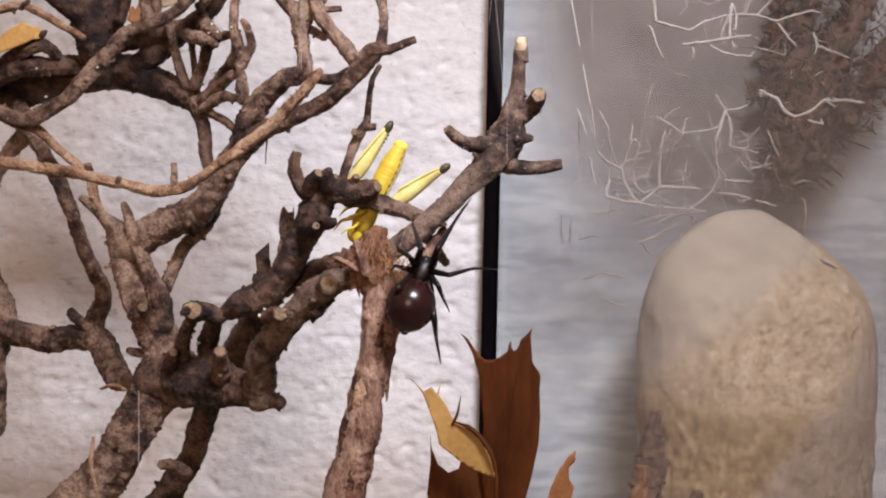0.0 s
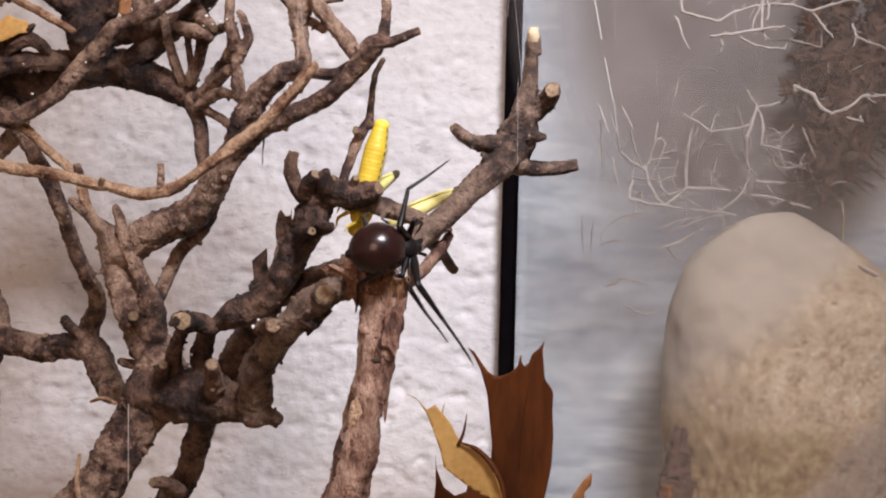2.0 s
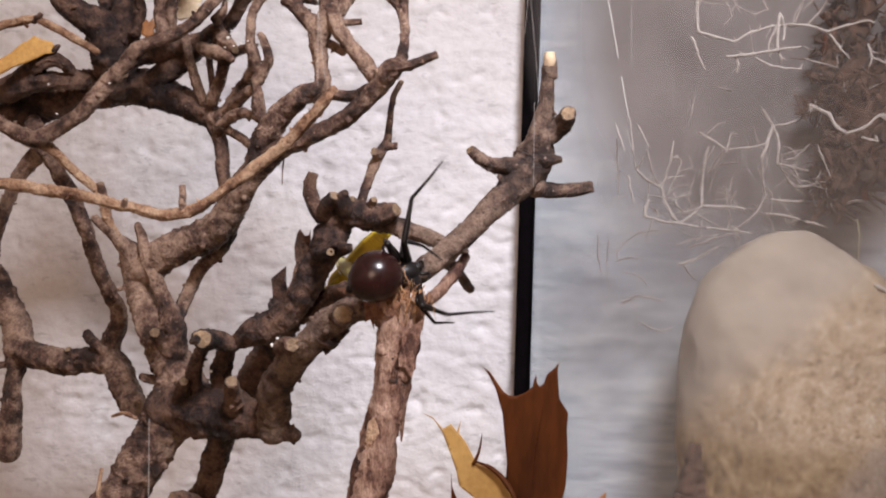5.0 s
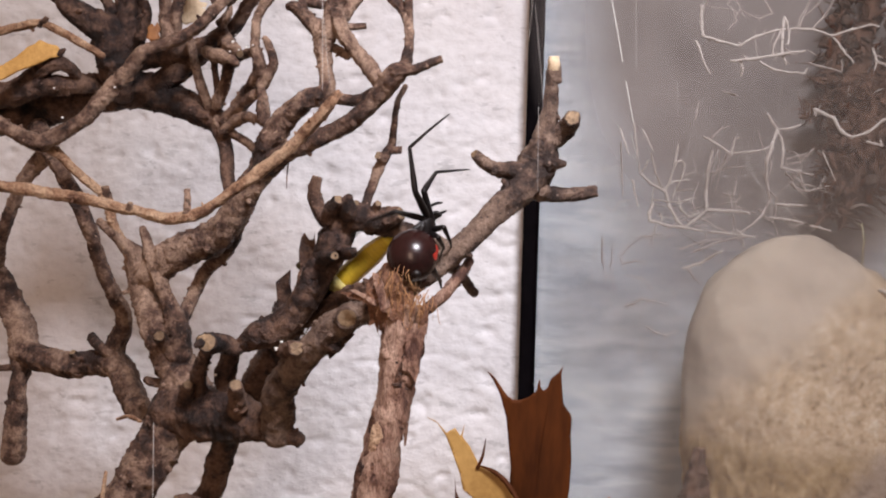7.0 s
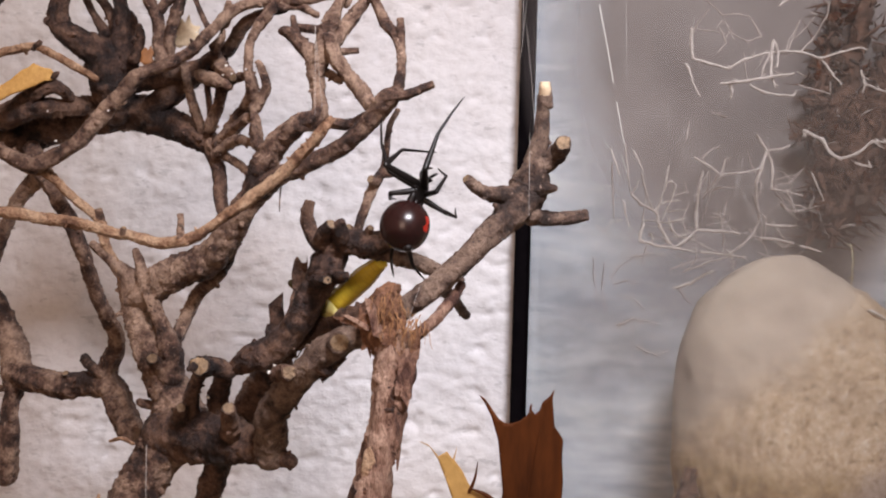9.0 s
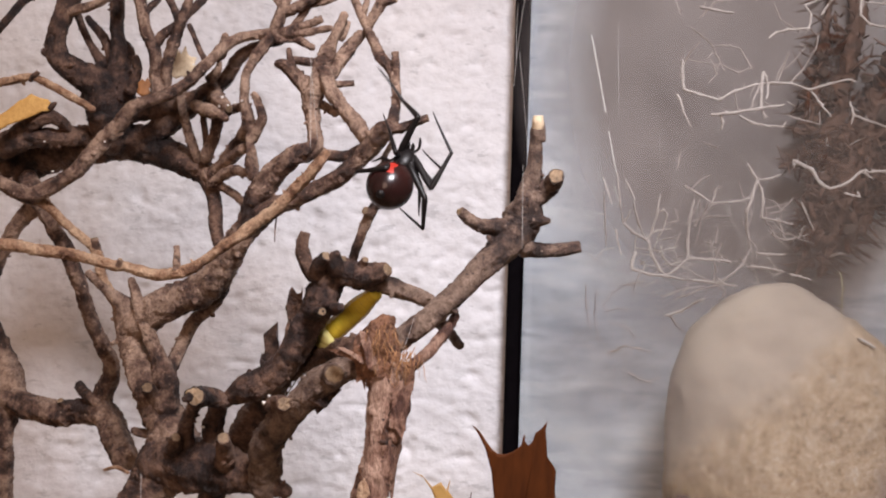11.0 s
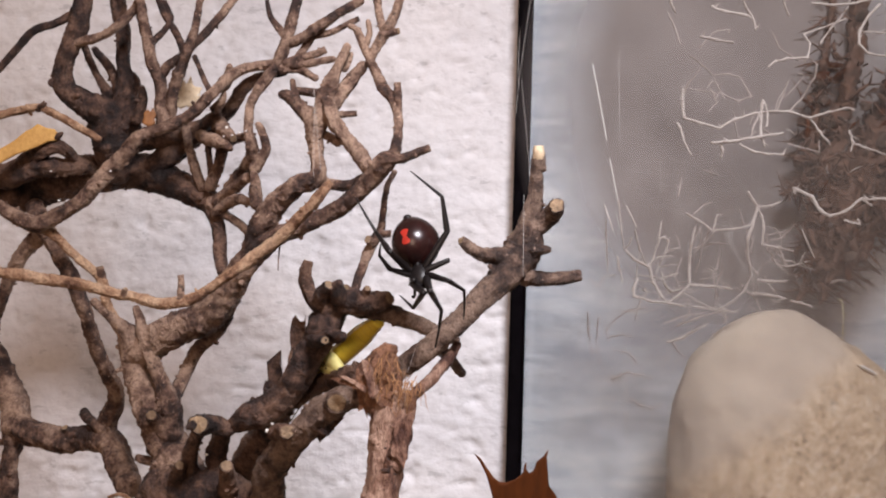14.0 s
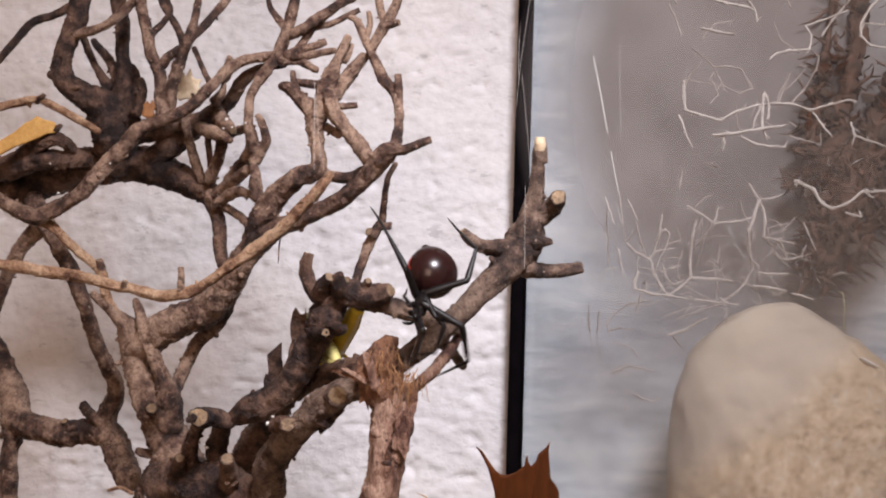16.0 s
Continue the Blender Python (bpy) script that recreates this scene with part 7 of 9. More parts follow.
    keyed(hunter_legs["left", 2][0], [(0, -1.5, 7.6, -0.35, 83.08, 5.6, 179.44), (0.9, -1.5, 7.6, -0.35, 39.38, 0, 150.15), (1.5, -1.5, 7.6, -0.35, 55.1, -0, 152.77), (2.5, -1.5, 7.6, -0.35, 58.3, -0, 108.38), (3.5, -1.5, 7.6, -0.35, 37.24, -0, 100.26), (4.7, -1.5, 7.6, -0.35, 38.35, 0, 122.95), (5.75, -1.5, 7.6, -0.35, -12.83, -25.46, 173.46), (6.8, -1.5, 7.6, -0.35, -64.01, -0, -136.04), (7, -1.5, 7.6, -0.35, -50.65, 0, -122.18), (7.4, -1.5, 7.6, -0.35, -66.02, 0, -122.44), (8, -1.5, 7.6, -0.35, -54.42, 0, -83.46), (8.4, -1.5, 7.6, -0.35, -35.19, -0, -66.39), (9, -1.5, 7.6, -0.35, -55.35, 0, -102.54), (9.77, -1.5, 7.6, -0.35, -36.5, -30.31, -152.92), (10.53, -1.5, 7.6, -0.35, 4.53, -30.31, 140.47), (11.3, -1.5, 7.6, -0.35, 23.39, -0, 90.09), (11.7, -1.5, 7.6, -0.35, 17.88, -0, 82.73), (12.1, -1.5, 7.6, -0.35, 17.86, -0, 83.88), (12.5, -1.5, 7.6, -0.35, -29.61, -0, 109.99), (12.7, -1.5, 7.6, -0.35, -15.95, -0, 98.24), (12.95, -1.5, 7.6, -0.35, -29.42, 0, 122.12), (13.12, -1.5, 7.6, -0.35, -42.38, 6.82, 66.74), (13.3, -1.5, 7.6, -0.35, -55.34, 0, 11.36), (13.45, -1.5, 7.6, -0.35, -56.81, 0.75, -42.82), (13.6, -1.5, 7.6, -0.35, -58.27, -0, -97), (13.95, -1.5, 7.6, -0.35, -49.31, 0, -35.85), (14.5, -1.5, 7.6, -0.35, -30.04, -0, -31.46), (16, -1.5, 7.6, -0.35, -6.46, -0, -38.96)])
    bend("left", 2, [(0, 0, 6, -0, 22.24, -0, -134.48), (0.9, -0, 6, -0, -3.75, -0, -154.73), (1.5, 0, 6, 0, 12.29, 0, -133.67), (2.5, 0, 6, -0, 9.4, -0, -144.08), (3.5, 0, 6, -0, 2.36, -0, -117.14), (4.7, -0, 6, 0, -49.52, -0, -142.12), (6.8, 0, 6, 0, -38.14, 0, -133.98), (7, 0, 6, -0, -36.38, -0, -153.98), (7.4, 0, 6, 0, -47.82, -0, -146.99), (7.7, 0, 6, 0, -39.07, -4.34, 160.32), (8, 0, 6, 0, -30.31, -0, 107.63), (8.4, -0, 6, 0, 11.93, -0, 113.23), (9, -0, 6, 0, -24.8, -0, 122.4), (9.77, -0, 6, 0, -14.12, 13.94, 173.46), (10.53, -0, 6, 0, 3.92, 13.94, -132.41), (11.3, 0, 6, -0, 14.61, -0, -81.35), (11.7, 0, 6, -0, 22.85, 0, -64.11), (12.1, 0, 6, -0, 25.15, -0, -69.57), (12.3, -0, 6, -0, 49.81, -9.53, -111.35), (12.5, -0, 6, 0, 74.46, -0, -153.13), (12.6, -0, 6, 0, 52.4, -15.5, -83.29), (12.7, 0, 6, 0, 30.33, -0, -13.46), (12.95, -0, 6, 0, 36.62, -0, -46.25), (13.12, -0, 6, 0, 61.88, -14.61, -113.75), (13.3, -0, 6, 0, 84.94, 3.16, 179.68), (13.6, 0, 6, 0, 26.23, -0, 141.11), (13.95, -0, 6, 0, 10.23, -0, 177.46), (14.5, 0, 6, 0, 16.45, 0, 177.49), (16, 0, 6, 0, 24.5, -0, 142.02)],
         [(0, 3.57, 2.5, 2.04, 26.95, 0, -153.6), (0.9, 2.3, 1.13, -0.35, -7.51, 0, -164.28), (1.5, 3.82, 2.36, 1.15, -0.16, -0, -174), (2.5, 3.13, 1.69, 0.88, -9.78, -0, -151.78), (3.5, 4.8, 3.54, 0.22, -14.36, -0, -137.24), (4.7, 2.15, 3.23, -4.11, -31.89, -0, -153.62), (6.8, 3.06, 3.05, -3.33, -37.22, -0, -146.34), (7, 1.91, 2.09, -3.2, -28.09, -0, -170.89), (7.4, 1.98, 2.96, -4, -50.43, 0, -150.75), (7.7, -1.23, 3.77, -3.36, -28.71, -7.3, 172.44), (8, -4.44, 4.59, -2.73, -7, 0, 135.64), (8.4, -4.85, 3.92, 1.12, 20.19, -0, 116.22), (9, -4.14, 3.37, -2.27, -2.79, -0, 158.16), (11.3, 5.17, 6.79, 1.36, 23.98, -0, -160.28), (11.7, 4.48, 8.17, 2.1, 13.84, -0, -160.89), (12.1, 4.58, 7.71, 2.3, 13.3, 0, -154.87), (12.5, 0.65, 4.71, 5.2, 69.2, -0, -166.73), (12.57, 0.8, 6.65, 4.38, 59.65, -14.09, -112.33), (12.63, 0.94, 8.59, 3.55, 42.16, -14.09, -54.82), (12.7, 1.08, 10.53, 2.73, 32.61, -0, -0.42), (12.95, 3.13, 9, 3.22, 38.83, -0, -35.87), (13.07, 1.99, 7.84, 3.94, 46.24, -9.09, -86.06), (13.18, 0.84, 6.68, 4.65, 58.1, -9.09, -137.54), (13.3, -0.3, 5.53, 5.37, 65.51, 0, 172.26), (13.6, -3.04, 2.23, 2.39, 22.52, 0, 148.58), (13.95, -0.24, 0.69, 0.96, -3.83, 0, 171.55), (14.5, -0.23, 0.83, 1.53, 3.24, -0, 169.97), (16, -3.02, 2.13, 2.24, 12.13, 0, 151.7)])
    keyed(hunter_legs["left", 3][0], [(0, -1.5, 6.8, -0.35, 63.63, -0, 142.89), (0.9, -1.5, 6.8, -0.35, 53.59, -0, 179.4), (1.5, -1.5, 6.8, -0.35, 40.21, -0, -178.55), (2.5, -1.5, 6.8, -0.35, 15.06, 7.1, 150.39), (3.5, -1.5, 6.8, -0.35, -10.1, -0, 119.32), (4.1, -1.5, 6.8, -0.35, 15.07, -7.14, 88.09), (4.7, -1.5, 6.8, -0.35, 40.23, -0, 56.85), (5.4, -1.5, 6.8, -0.35, 16.71, -27.98, 100.02), (6.1, -1.5, 6.8, -0.35, -24.17, -27.98, 157.1), (6.8, -1.5, 6.8, -0.35, -47.68, -0, -159.72), (8, -1.5, 6.8, -0.35, -56.78, 0, -94.2), (8.13, -1.5, 6.8, -0.35, -57.91, 1.89, -153.3), (8.27, -1.5, 6.8, -0.35, -60.12, 1.89, 147.55), (8.4, -1.5, 6.8, -0.35, -61.25, -0, 88.45), (9, -1.5, 6.8, -0.35, -50.04, 0, 104.75), (10.15, -1.5, 6.8, -0.35, -5.19, 5.34, 117.64), (11.3, -1.5, 6.8, -0.35, 39.67, -0, 130.53), (11.7, -1.5, 6.8, -0.35, -11.54, -0, 140.21), (12.1, -1.5, 6.8, -0.35, -13.47, -0, 142.82), (12.5, -1.5, 6.8, -0.35, 22.35, -0, 130.31), (12.7, -1.5, 6.8, -0.35, -3.4, -0, 114.53), (12.95, -1.5, 6.8, -0.35, 20.23, 0, 131.58), (13.12, -1.5, 6.8, -0.35, -27.67, 5.47, 119.3), (13.3, -1.5, 6.8, -0.35, -75.56, -0, 107.02), (13.6, -1.5, 6.8, -0.35, -19.35, -0, 150.46), (13.95, -1.5, 6.8, -0.35, -54.37, -0, 108.38), (14.5, -1.5, 6.8, -0.35, -61.79, -0, 62.77), (15, -1.5, 6.8, -0.35, -60.29, -0, 73.3), (15.6, -1.5, 6.8, -0.35, -52.68, -0, 130.03), (15.73, -1.5, 6.8, -0.35, -45.93, -10.58, 73.42), (15.87, -1.5, 6.8, -0.35, -33.18, -10.58, 15.09), (16, -1.5, 6.8, -0.35, -26.42, -0, -41.52)])
    bend("left", 3, [(0, 0, 4.6, -0, -24.95, -0, -133.52), (0.9, 0, 4.6, 0, -2.92, -0, -138.69), (1.5, -0, 4.6, -0, -16.62, -0, -138.76), (2.5, 0, 4.6, -0, -32.65, -5.34, -102.11), (3.5, 0, 4.6, 0, -48.68, -0, -65.47), (4.7, 0, 4.6, -0, 0.7, -0, -98.14), (6.8, 0, 4.6, 0, -17.72, 0, -115.93), (7.4, -0, 4.6, 0, -36.93, 8.23, -161.98), (8, -0, 4.6, 0, -56.14, -0, 151.97), (8.13, -0, 4.6, 0, -34.07, 38.9, -161.95), (8.27, -0, 4.6, 0, 23.26, 38.9, -85.85), (8.4, -0, 4.6, 0, 45.33, 0, -39.77), (9, -0, 4.6, 0, 31.09, -0, -30.67), (11.3, -0, 4.6, 0, 5.89, -0, 33.23), (11.43, -0, 4.6, 0, 19.77, 22.99, 87.97), (11.57, -0, 4.6, 0, 48.77, 22.99, 151.42), (11.7, -0, 4.6, 0, 62.65, -0, -153.84), (12.1, -0, 4.6, 0, 59.92, -0, -155.47), (12.23, -0, 4.6, 0, 50.54, -16.22, -97.47), (12.37, -0, 4.6, -0, 31.08, -16.22, -35.33), (12.5, -0, 4.6, -0, 21.7, -0, 22.67), (12.7, 0, 4.6, 0, 39.35, -0, -19.13), (12.95, 0, 4.6, 0, 0.08, -0, -29.04), (13.12, 0, 4.6, 0, 9.21, -4.02, -76.53), (13.3, 0, 4.6, 0, 18.34, -0, -124.03), (13.45, 0, 4.6, 0, 56.76, -11.58, -151.23), (13.6, 0, 4.6, 0, 96.14, -3.23, -179.68), (13.77, 0, 4.6, -0, 64.02, 17.26, 122.7), (13.95, 0, 4.6, -0, 29.93, -0, 63.84), (14.5, 0, 4.6, 0, -10.94, -0, 79.6), (15, 0, 4.6, 0, -3.35, -0, 75.99), (15.6, -0, 4.6, 0, 6.91, -0, 28.64), (15.73, -0, 4.6, 0, -5.78, -16.12, 78.41), (15.87, -0, 4.6, 0, -27.04, -16.12, 132.33), (16, 0, 4.6, 0, -39.74, -0, -177.9)],
         [(0, 2.5, 2.23, -1.6, -32.91, 0, -158.81), (0.9, 2.51, 1.75, -0.19, -7.08, -0, -168.27), (1.5, 2.4, 1.86, -1.09, -16.7, -0, -149.15), (3.5, 2.28, 5.64, -2.85, -58.14, 0, -127.21), (4.7, 3.76, 4.06, 0.05, 1.03, -0, -118.76), (6.8, 3.26, 3.02, -1.16, -1.42, -0, -133.27), (7.4, 1.13, 2.87, -2.16, -14.85, 5.79, -179.81), (8, -0.99, 2.73, -3.16, -28.28, -0, 133.66), (8.2, 0.36, 4.69, -0.23, 4.21, 19.01, -166.58), (8.4, 1.71, 6.65, 2.7, 36.69, -0, -106.81), (9, 1.66, 7.4, 1.96, 36.36, -0, -105.37), (10.15, -0.21, 7.58, 1.18, 48.12, 7.01, -43.91), (11.3, -2.07, 7.76, 0.39, 59.88, -0, 17.55), (11.43, -1.12, 6.19, 1.38, 59.47, 0.68, -41.42), (11.57, -0.18, 4.61, 2.38, 58.67, 0.68, -100.39), (11.7, 0.77, 3.03, 3.38, 58.26, -0, -159.36), (12.1, 0.79, 2.87, 3.29, 63.27, -0, -163.01), (12.5, -1.36, 7.86, 1.41, 67.06, -0, 129.04), (12.57, -0.59, 7.7, 1.74, 58.53, -12.24, -176.94), (12.63, 0.19, 7.54, 2.07, 43.3, -12.24, -120.59), (12.7, 0.96, 7.38, 2.41, 34.77, 0, -66.57), (12.95, 1.84, 7.92, 0.01, 27.64, 0, -80.03), (13.3, 2.99, 2.58, 1.2, 3.58, -0, -145.66), (13.6, 0.21, 5.01, 3.77, 65.01, -0, 169.57), (13.95, -2.96, 6.05, 1.9, 28.23, -0, 105.66), (14.5, -3.67, 5.27, -0.72, -14.82, 0, 116.22), (15, -3.68, 5.52, -0.22, -6.35, -0, 111.91), (15.6, -1.81, 7.91, 0.46, 42.74, -0, 67.08), (15.8, -0.85, 4.8, -0.99, 12.2, -18.21, 127.9), (16, 0.11, 1.68, -2.43, -18.35, 0, -171.27)])
    keyed(hunter_legs["left", 4][0], [(0, -1.5, 6.1, -0.35, 45.17, -0, 172.04), (1.5, -1.5, 6.1, -0.35, 0.62, -0, 166.5), (4.7, -1.5, 6.1, -0.35, 56.72, -0, 164.38), (5.75, -1.5, 6.1, -0.35, 17.12, -0.99, 167.12), (6.8, -1.5, 6.1, -0.35, -22.48, 0, 169.86), (8, -1.5, 6.1, -0.35, -25.62, -0, 169.42), (8.4, -1.5, 6.1, -0.35, -3.21, -0, 148.3), (9, -1.5, 6.1, -0.35, 9.75, -0, 163.99), (11.3, -1.5, 6.1, -0.35, 8.1, -0, 130), (11.7, -1.5, 6.1, -0.35, 6.58, -0, 128.76), (12.1, -1.5, 6.1, -0.35, -1.79, -0, 132.36), (12.5, -1.5, 6.1, -0.35, -33.05, -0, 127.71), (12.7, -1.5, 6.1, -0.35, -18.09, -0, 116.88), (12.95, -1.5, 6.1, -0.35, 15.8, -0, 158.15), (13.3, -1.5, 6.1, -0.35, -13.27, 0, 151.59), (13.6, -1.5, 6.1, -0.35, -22.6, 0, 142.16), (13.77, -1.5, 6.1, -0.35, -57.55, 27.48, 72.01), (13.95, -1.5, 6.1, -0.35, -94.95, 2.89, 0.29), (14.5, -1.5, 6.1, -0.35, -77.3, -1.85, -0.18), (15, -1.5, 6.1, -0.35, -78.82, -0.84, -0.08), (15.6, -1.5, 6.1, -0.35, -66.14, 0, -32.34), (16, -1.5, 6.1, -0.35, -46.45, 0, -101.69)])
    bend("left", 4, [(0, 0, 7.8, -0, -56.85, -0, -156.69), (1.5, -0, 7.8, -0, -42.48, -0, -118.78), (4.7, 0, 7.8, -0, -10.77, -0, -144.37), (6.8, -0, 7.8, 0, 9.48, -0, -108.02), (8, 0, 7.8, -0, 7.44, -0, -95.81), (8.4, 0, 7.8, 0, 1.91, -0, -66.46), (9, 0, 7.8, -0, 2.3, -0, -51.06), (10.15, 0, 7.8, -0, 30.14, 11.61, -6.44), (11.3, 0, 7.8, 0, 57.98, -0, 38.18), (11.7, 0, 7.8, -0, 31.87, 0, 28.54), (12.1, -0, 7.8, 0, 39.99, -0, 29.87), (12.3, -0, 7.8, 0, 48.65, 5.31, 92.85), (12.5, 0, 7.8, 0, 57.3, -0, 155.83), (12.6, -0, 7.8, 0, 54.37, 1.45, 103.38), (12.7, -0, 7.8, 0, 51.43, 0, 50.93), (12.95, 0, 7.8, -0, -8.37, 0, 33.76), (13.12, 0, 7.8, -0, 25, -6.61, 11.97), (13.3, 0, 7.8, -0, 58.37, -0, -9.83), (13.6, 0, 7.8, 0, 63.53, 0, -48.93), (13.72, 0, 7.8, 0, 32.93, -40.91, -12.86), (13.83, 0, 7.8, 0, -34.24, -40.91, 58.56), (13.95, 0, 7.8, 0, -64.83, -0, 94.63), (14.5, -0, 7.8, 0, -63.15, -0, 104.65), (15, 0, 7.8, 0, -64.82, -0, 102.48), (15.3, 0, 7.8, 0, -84.7, 6.21, 50.46), (15.6, 0, 7.8, 0, -101.83, -5.6, -0.56), (15.8, 0, 7.8, 0, -62.83, -12.12, -28.26), (16, 0, 7.8, 0, -25.43, -0, -53.82)],
         [(0, 1.43, 4.49, -5.53, -53.12, -0, -164.66), (1.5, 4.27, 5.46, -4.46, -35.52, -0, -139.87), (4.7, 3.78, 2.53, -1.23, -5.48, -0, -166.56), (6.8, 6.19, 5.79, 1.09, 21.78, -0, -113.09), (8, 6.51, 7.14, 0.85, -12.03, -0, -101.13), (8.4, 6.05, 10.43, 0.22, 10.49, -0, -78.38), (9, 5.13, 11.94, 0.27, 7.3, -0, -75.76), (10.15, 1.48, 11.25, 2.93, 11.17, -2.68, -145.17), (11.3, -2.16, 10.55, 5.6, 15.03, -0, 145.43), (11.7, -2.68, 12.72, 3.49, 62.18, -0, 154.15), (12.1, -2.52, 12.19, 4.24, 60.46, 0, 110), (12.5, -1.46, 4.55, 5.55, 25.38, 0, 168.06), (12.7, -3.2, 10.39, 5.16, 0.76, -0, 111.3), (12.95, -3.63, 13.23, -0.96, -14.21, -0, 61.41), (13.12, -1.52, 12.22, 2.33, 23.37, -10.56, 31.02), (13.3, 0.59, 11.21, 5.62, 60.96, -0, 0.63), (13.6, 2.22, 9.73, 5.91, 74.25, -0, -44.36), (13.77, -0.29, 8.65, -0.03, 8.53, -22.53, -10.08), (13.95, -2.8, 7.57, -5.97, -57.19, -0, 24.2), (14.5, -2.88, 7.05, -5.89, -61.52, -0, 31.86), (15, -2.74, 7.19, -5.97, -66.02, 0, 37.17), (15.2, -1.62, 6.94, -6.12, -66.93, 1.18, -15.29), (15.4, -0.5, 6.69, -6.28, -68.42, 1.18, -67.78), (15.6, 0.62, 6.44, -6.43, -69.32, -0, -120.24), (15.8, 2.71, 8.88, -4.63, -49.4, 5.86, -87.74), (16, 4.81, 11.32, -2.83, -29.48, -0, -55.24)])
    keyed(hunter_legs["right", 1][0], [(0, 1.5, 8.4, -0.35, 94.3, -8.49, -179.14), (0.45, 1.5, 8.4, -0.35, 53.61, -11.51, -157.37), (0.9, 1.5, 8.4, -0.35, 14.88, -0, -138.91), (1.5, 1.5, 8.4, -0.35, 30.5, -0, -124.73), (2.5, 1.5, 8.4, -0.35, 22.46, -0, -125.41), (3.05, 1.5, 8.4, -0.35, 44.37, -0, -114.62), (3.5, 1.5, 8.4, -0.35, 53.08, 0, -119.67), (4.7, 1.5, 8.4, -0.35, 13.37, -0, -115.62), (6.8, 1.5, 8.4, -0.35, 24.86, -0, -135.01), (7, 1.5, 8.4, -0.35, -9.4, 0, -100.48), (7.4, 1.5, 8.4, -0.35, 5.75, -0, -115.07), (8, 1.5, 8.4, -0.35, 64.65, -0, -89.54), (8.4, 1.5, 8.4, -0.35, 33.31, -0, -107.75), (9, 1.5, 8.4, -0.35, 19.88, -0, -95.97), (9.77, 1.5, 8.4, -0.35, -0.1, -30.93, -46.98), (10.53, 1.5, 8.4, -0.35, -42.66, -30.93, 19.08), (11.3, 1.5, 8.4, -0.35, -62.63, -0, 68.07), (11.7, 1.5, 8.4, -0.35, -62.7, -0, 133.62), (11.9, 1.5, 8.4, -0.35, -72.86, 15.24, 68.95), (12.1, 1.5, 8.4, -0.35, -91.37, 12.1, 1.23), (12.5, 1.5, 8.4, -0.35, -100.89, -0.76, -0.08), (12.6, 1.5, 8.4, -0.35, -81.74, -9.42, -50.82), (12.7, 1.5, 8.4, -0.35, -62.97, -0, -101.4), (12.95, 1.5, 8.4, -0.35, -68.55, -0, -154.89), (13.3, 1.5, 8.4, -0.35, -63.63, -0, -91.36), (13.6, 1.5, 8.4, -0.35, -59.4, -0, -102.74), (13.77, 1.5, 8.4, -0.35, -49.2, 3.75, -62.49), (13.95, 1.5, 8.4, -0.35, -39, 0, -22.25), (14.5, 1.5, 8.4, -0.35, -19.04, -0, -22.39), (15, 1.5, 8.4, -0.35, -20.28, -0, -20), (15.6, 1.5, 8.4, -0.35, -18.22, -0, -30.42), (15.8, 1.5, 8.4, -0.35, 28.11, -3.37, -38.29), (16, 1.5, 8.4, -0.35, 74.43, -0, -46.17)])
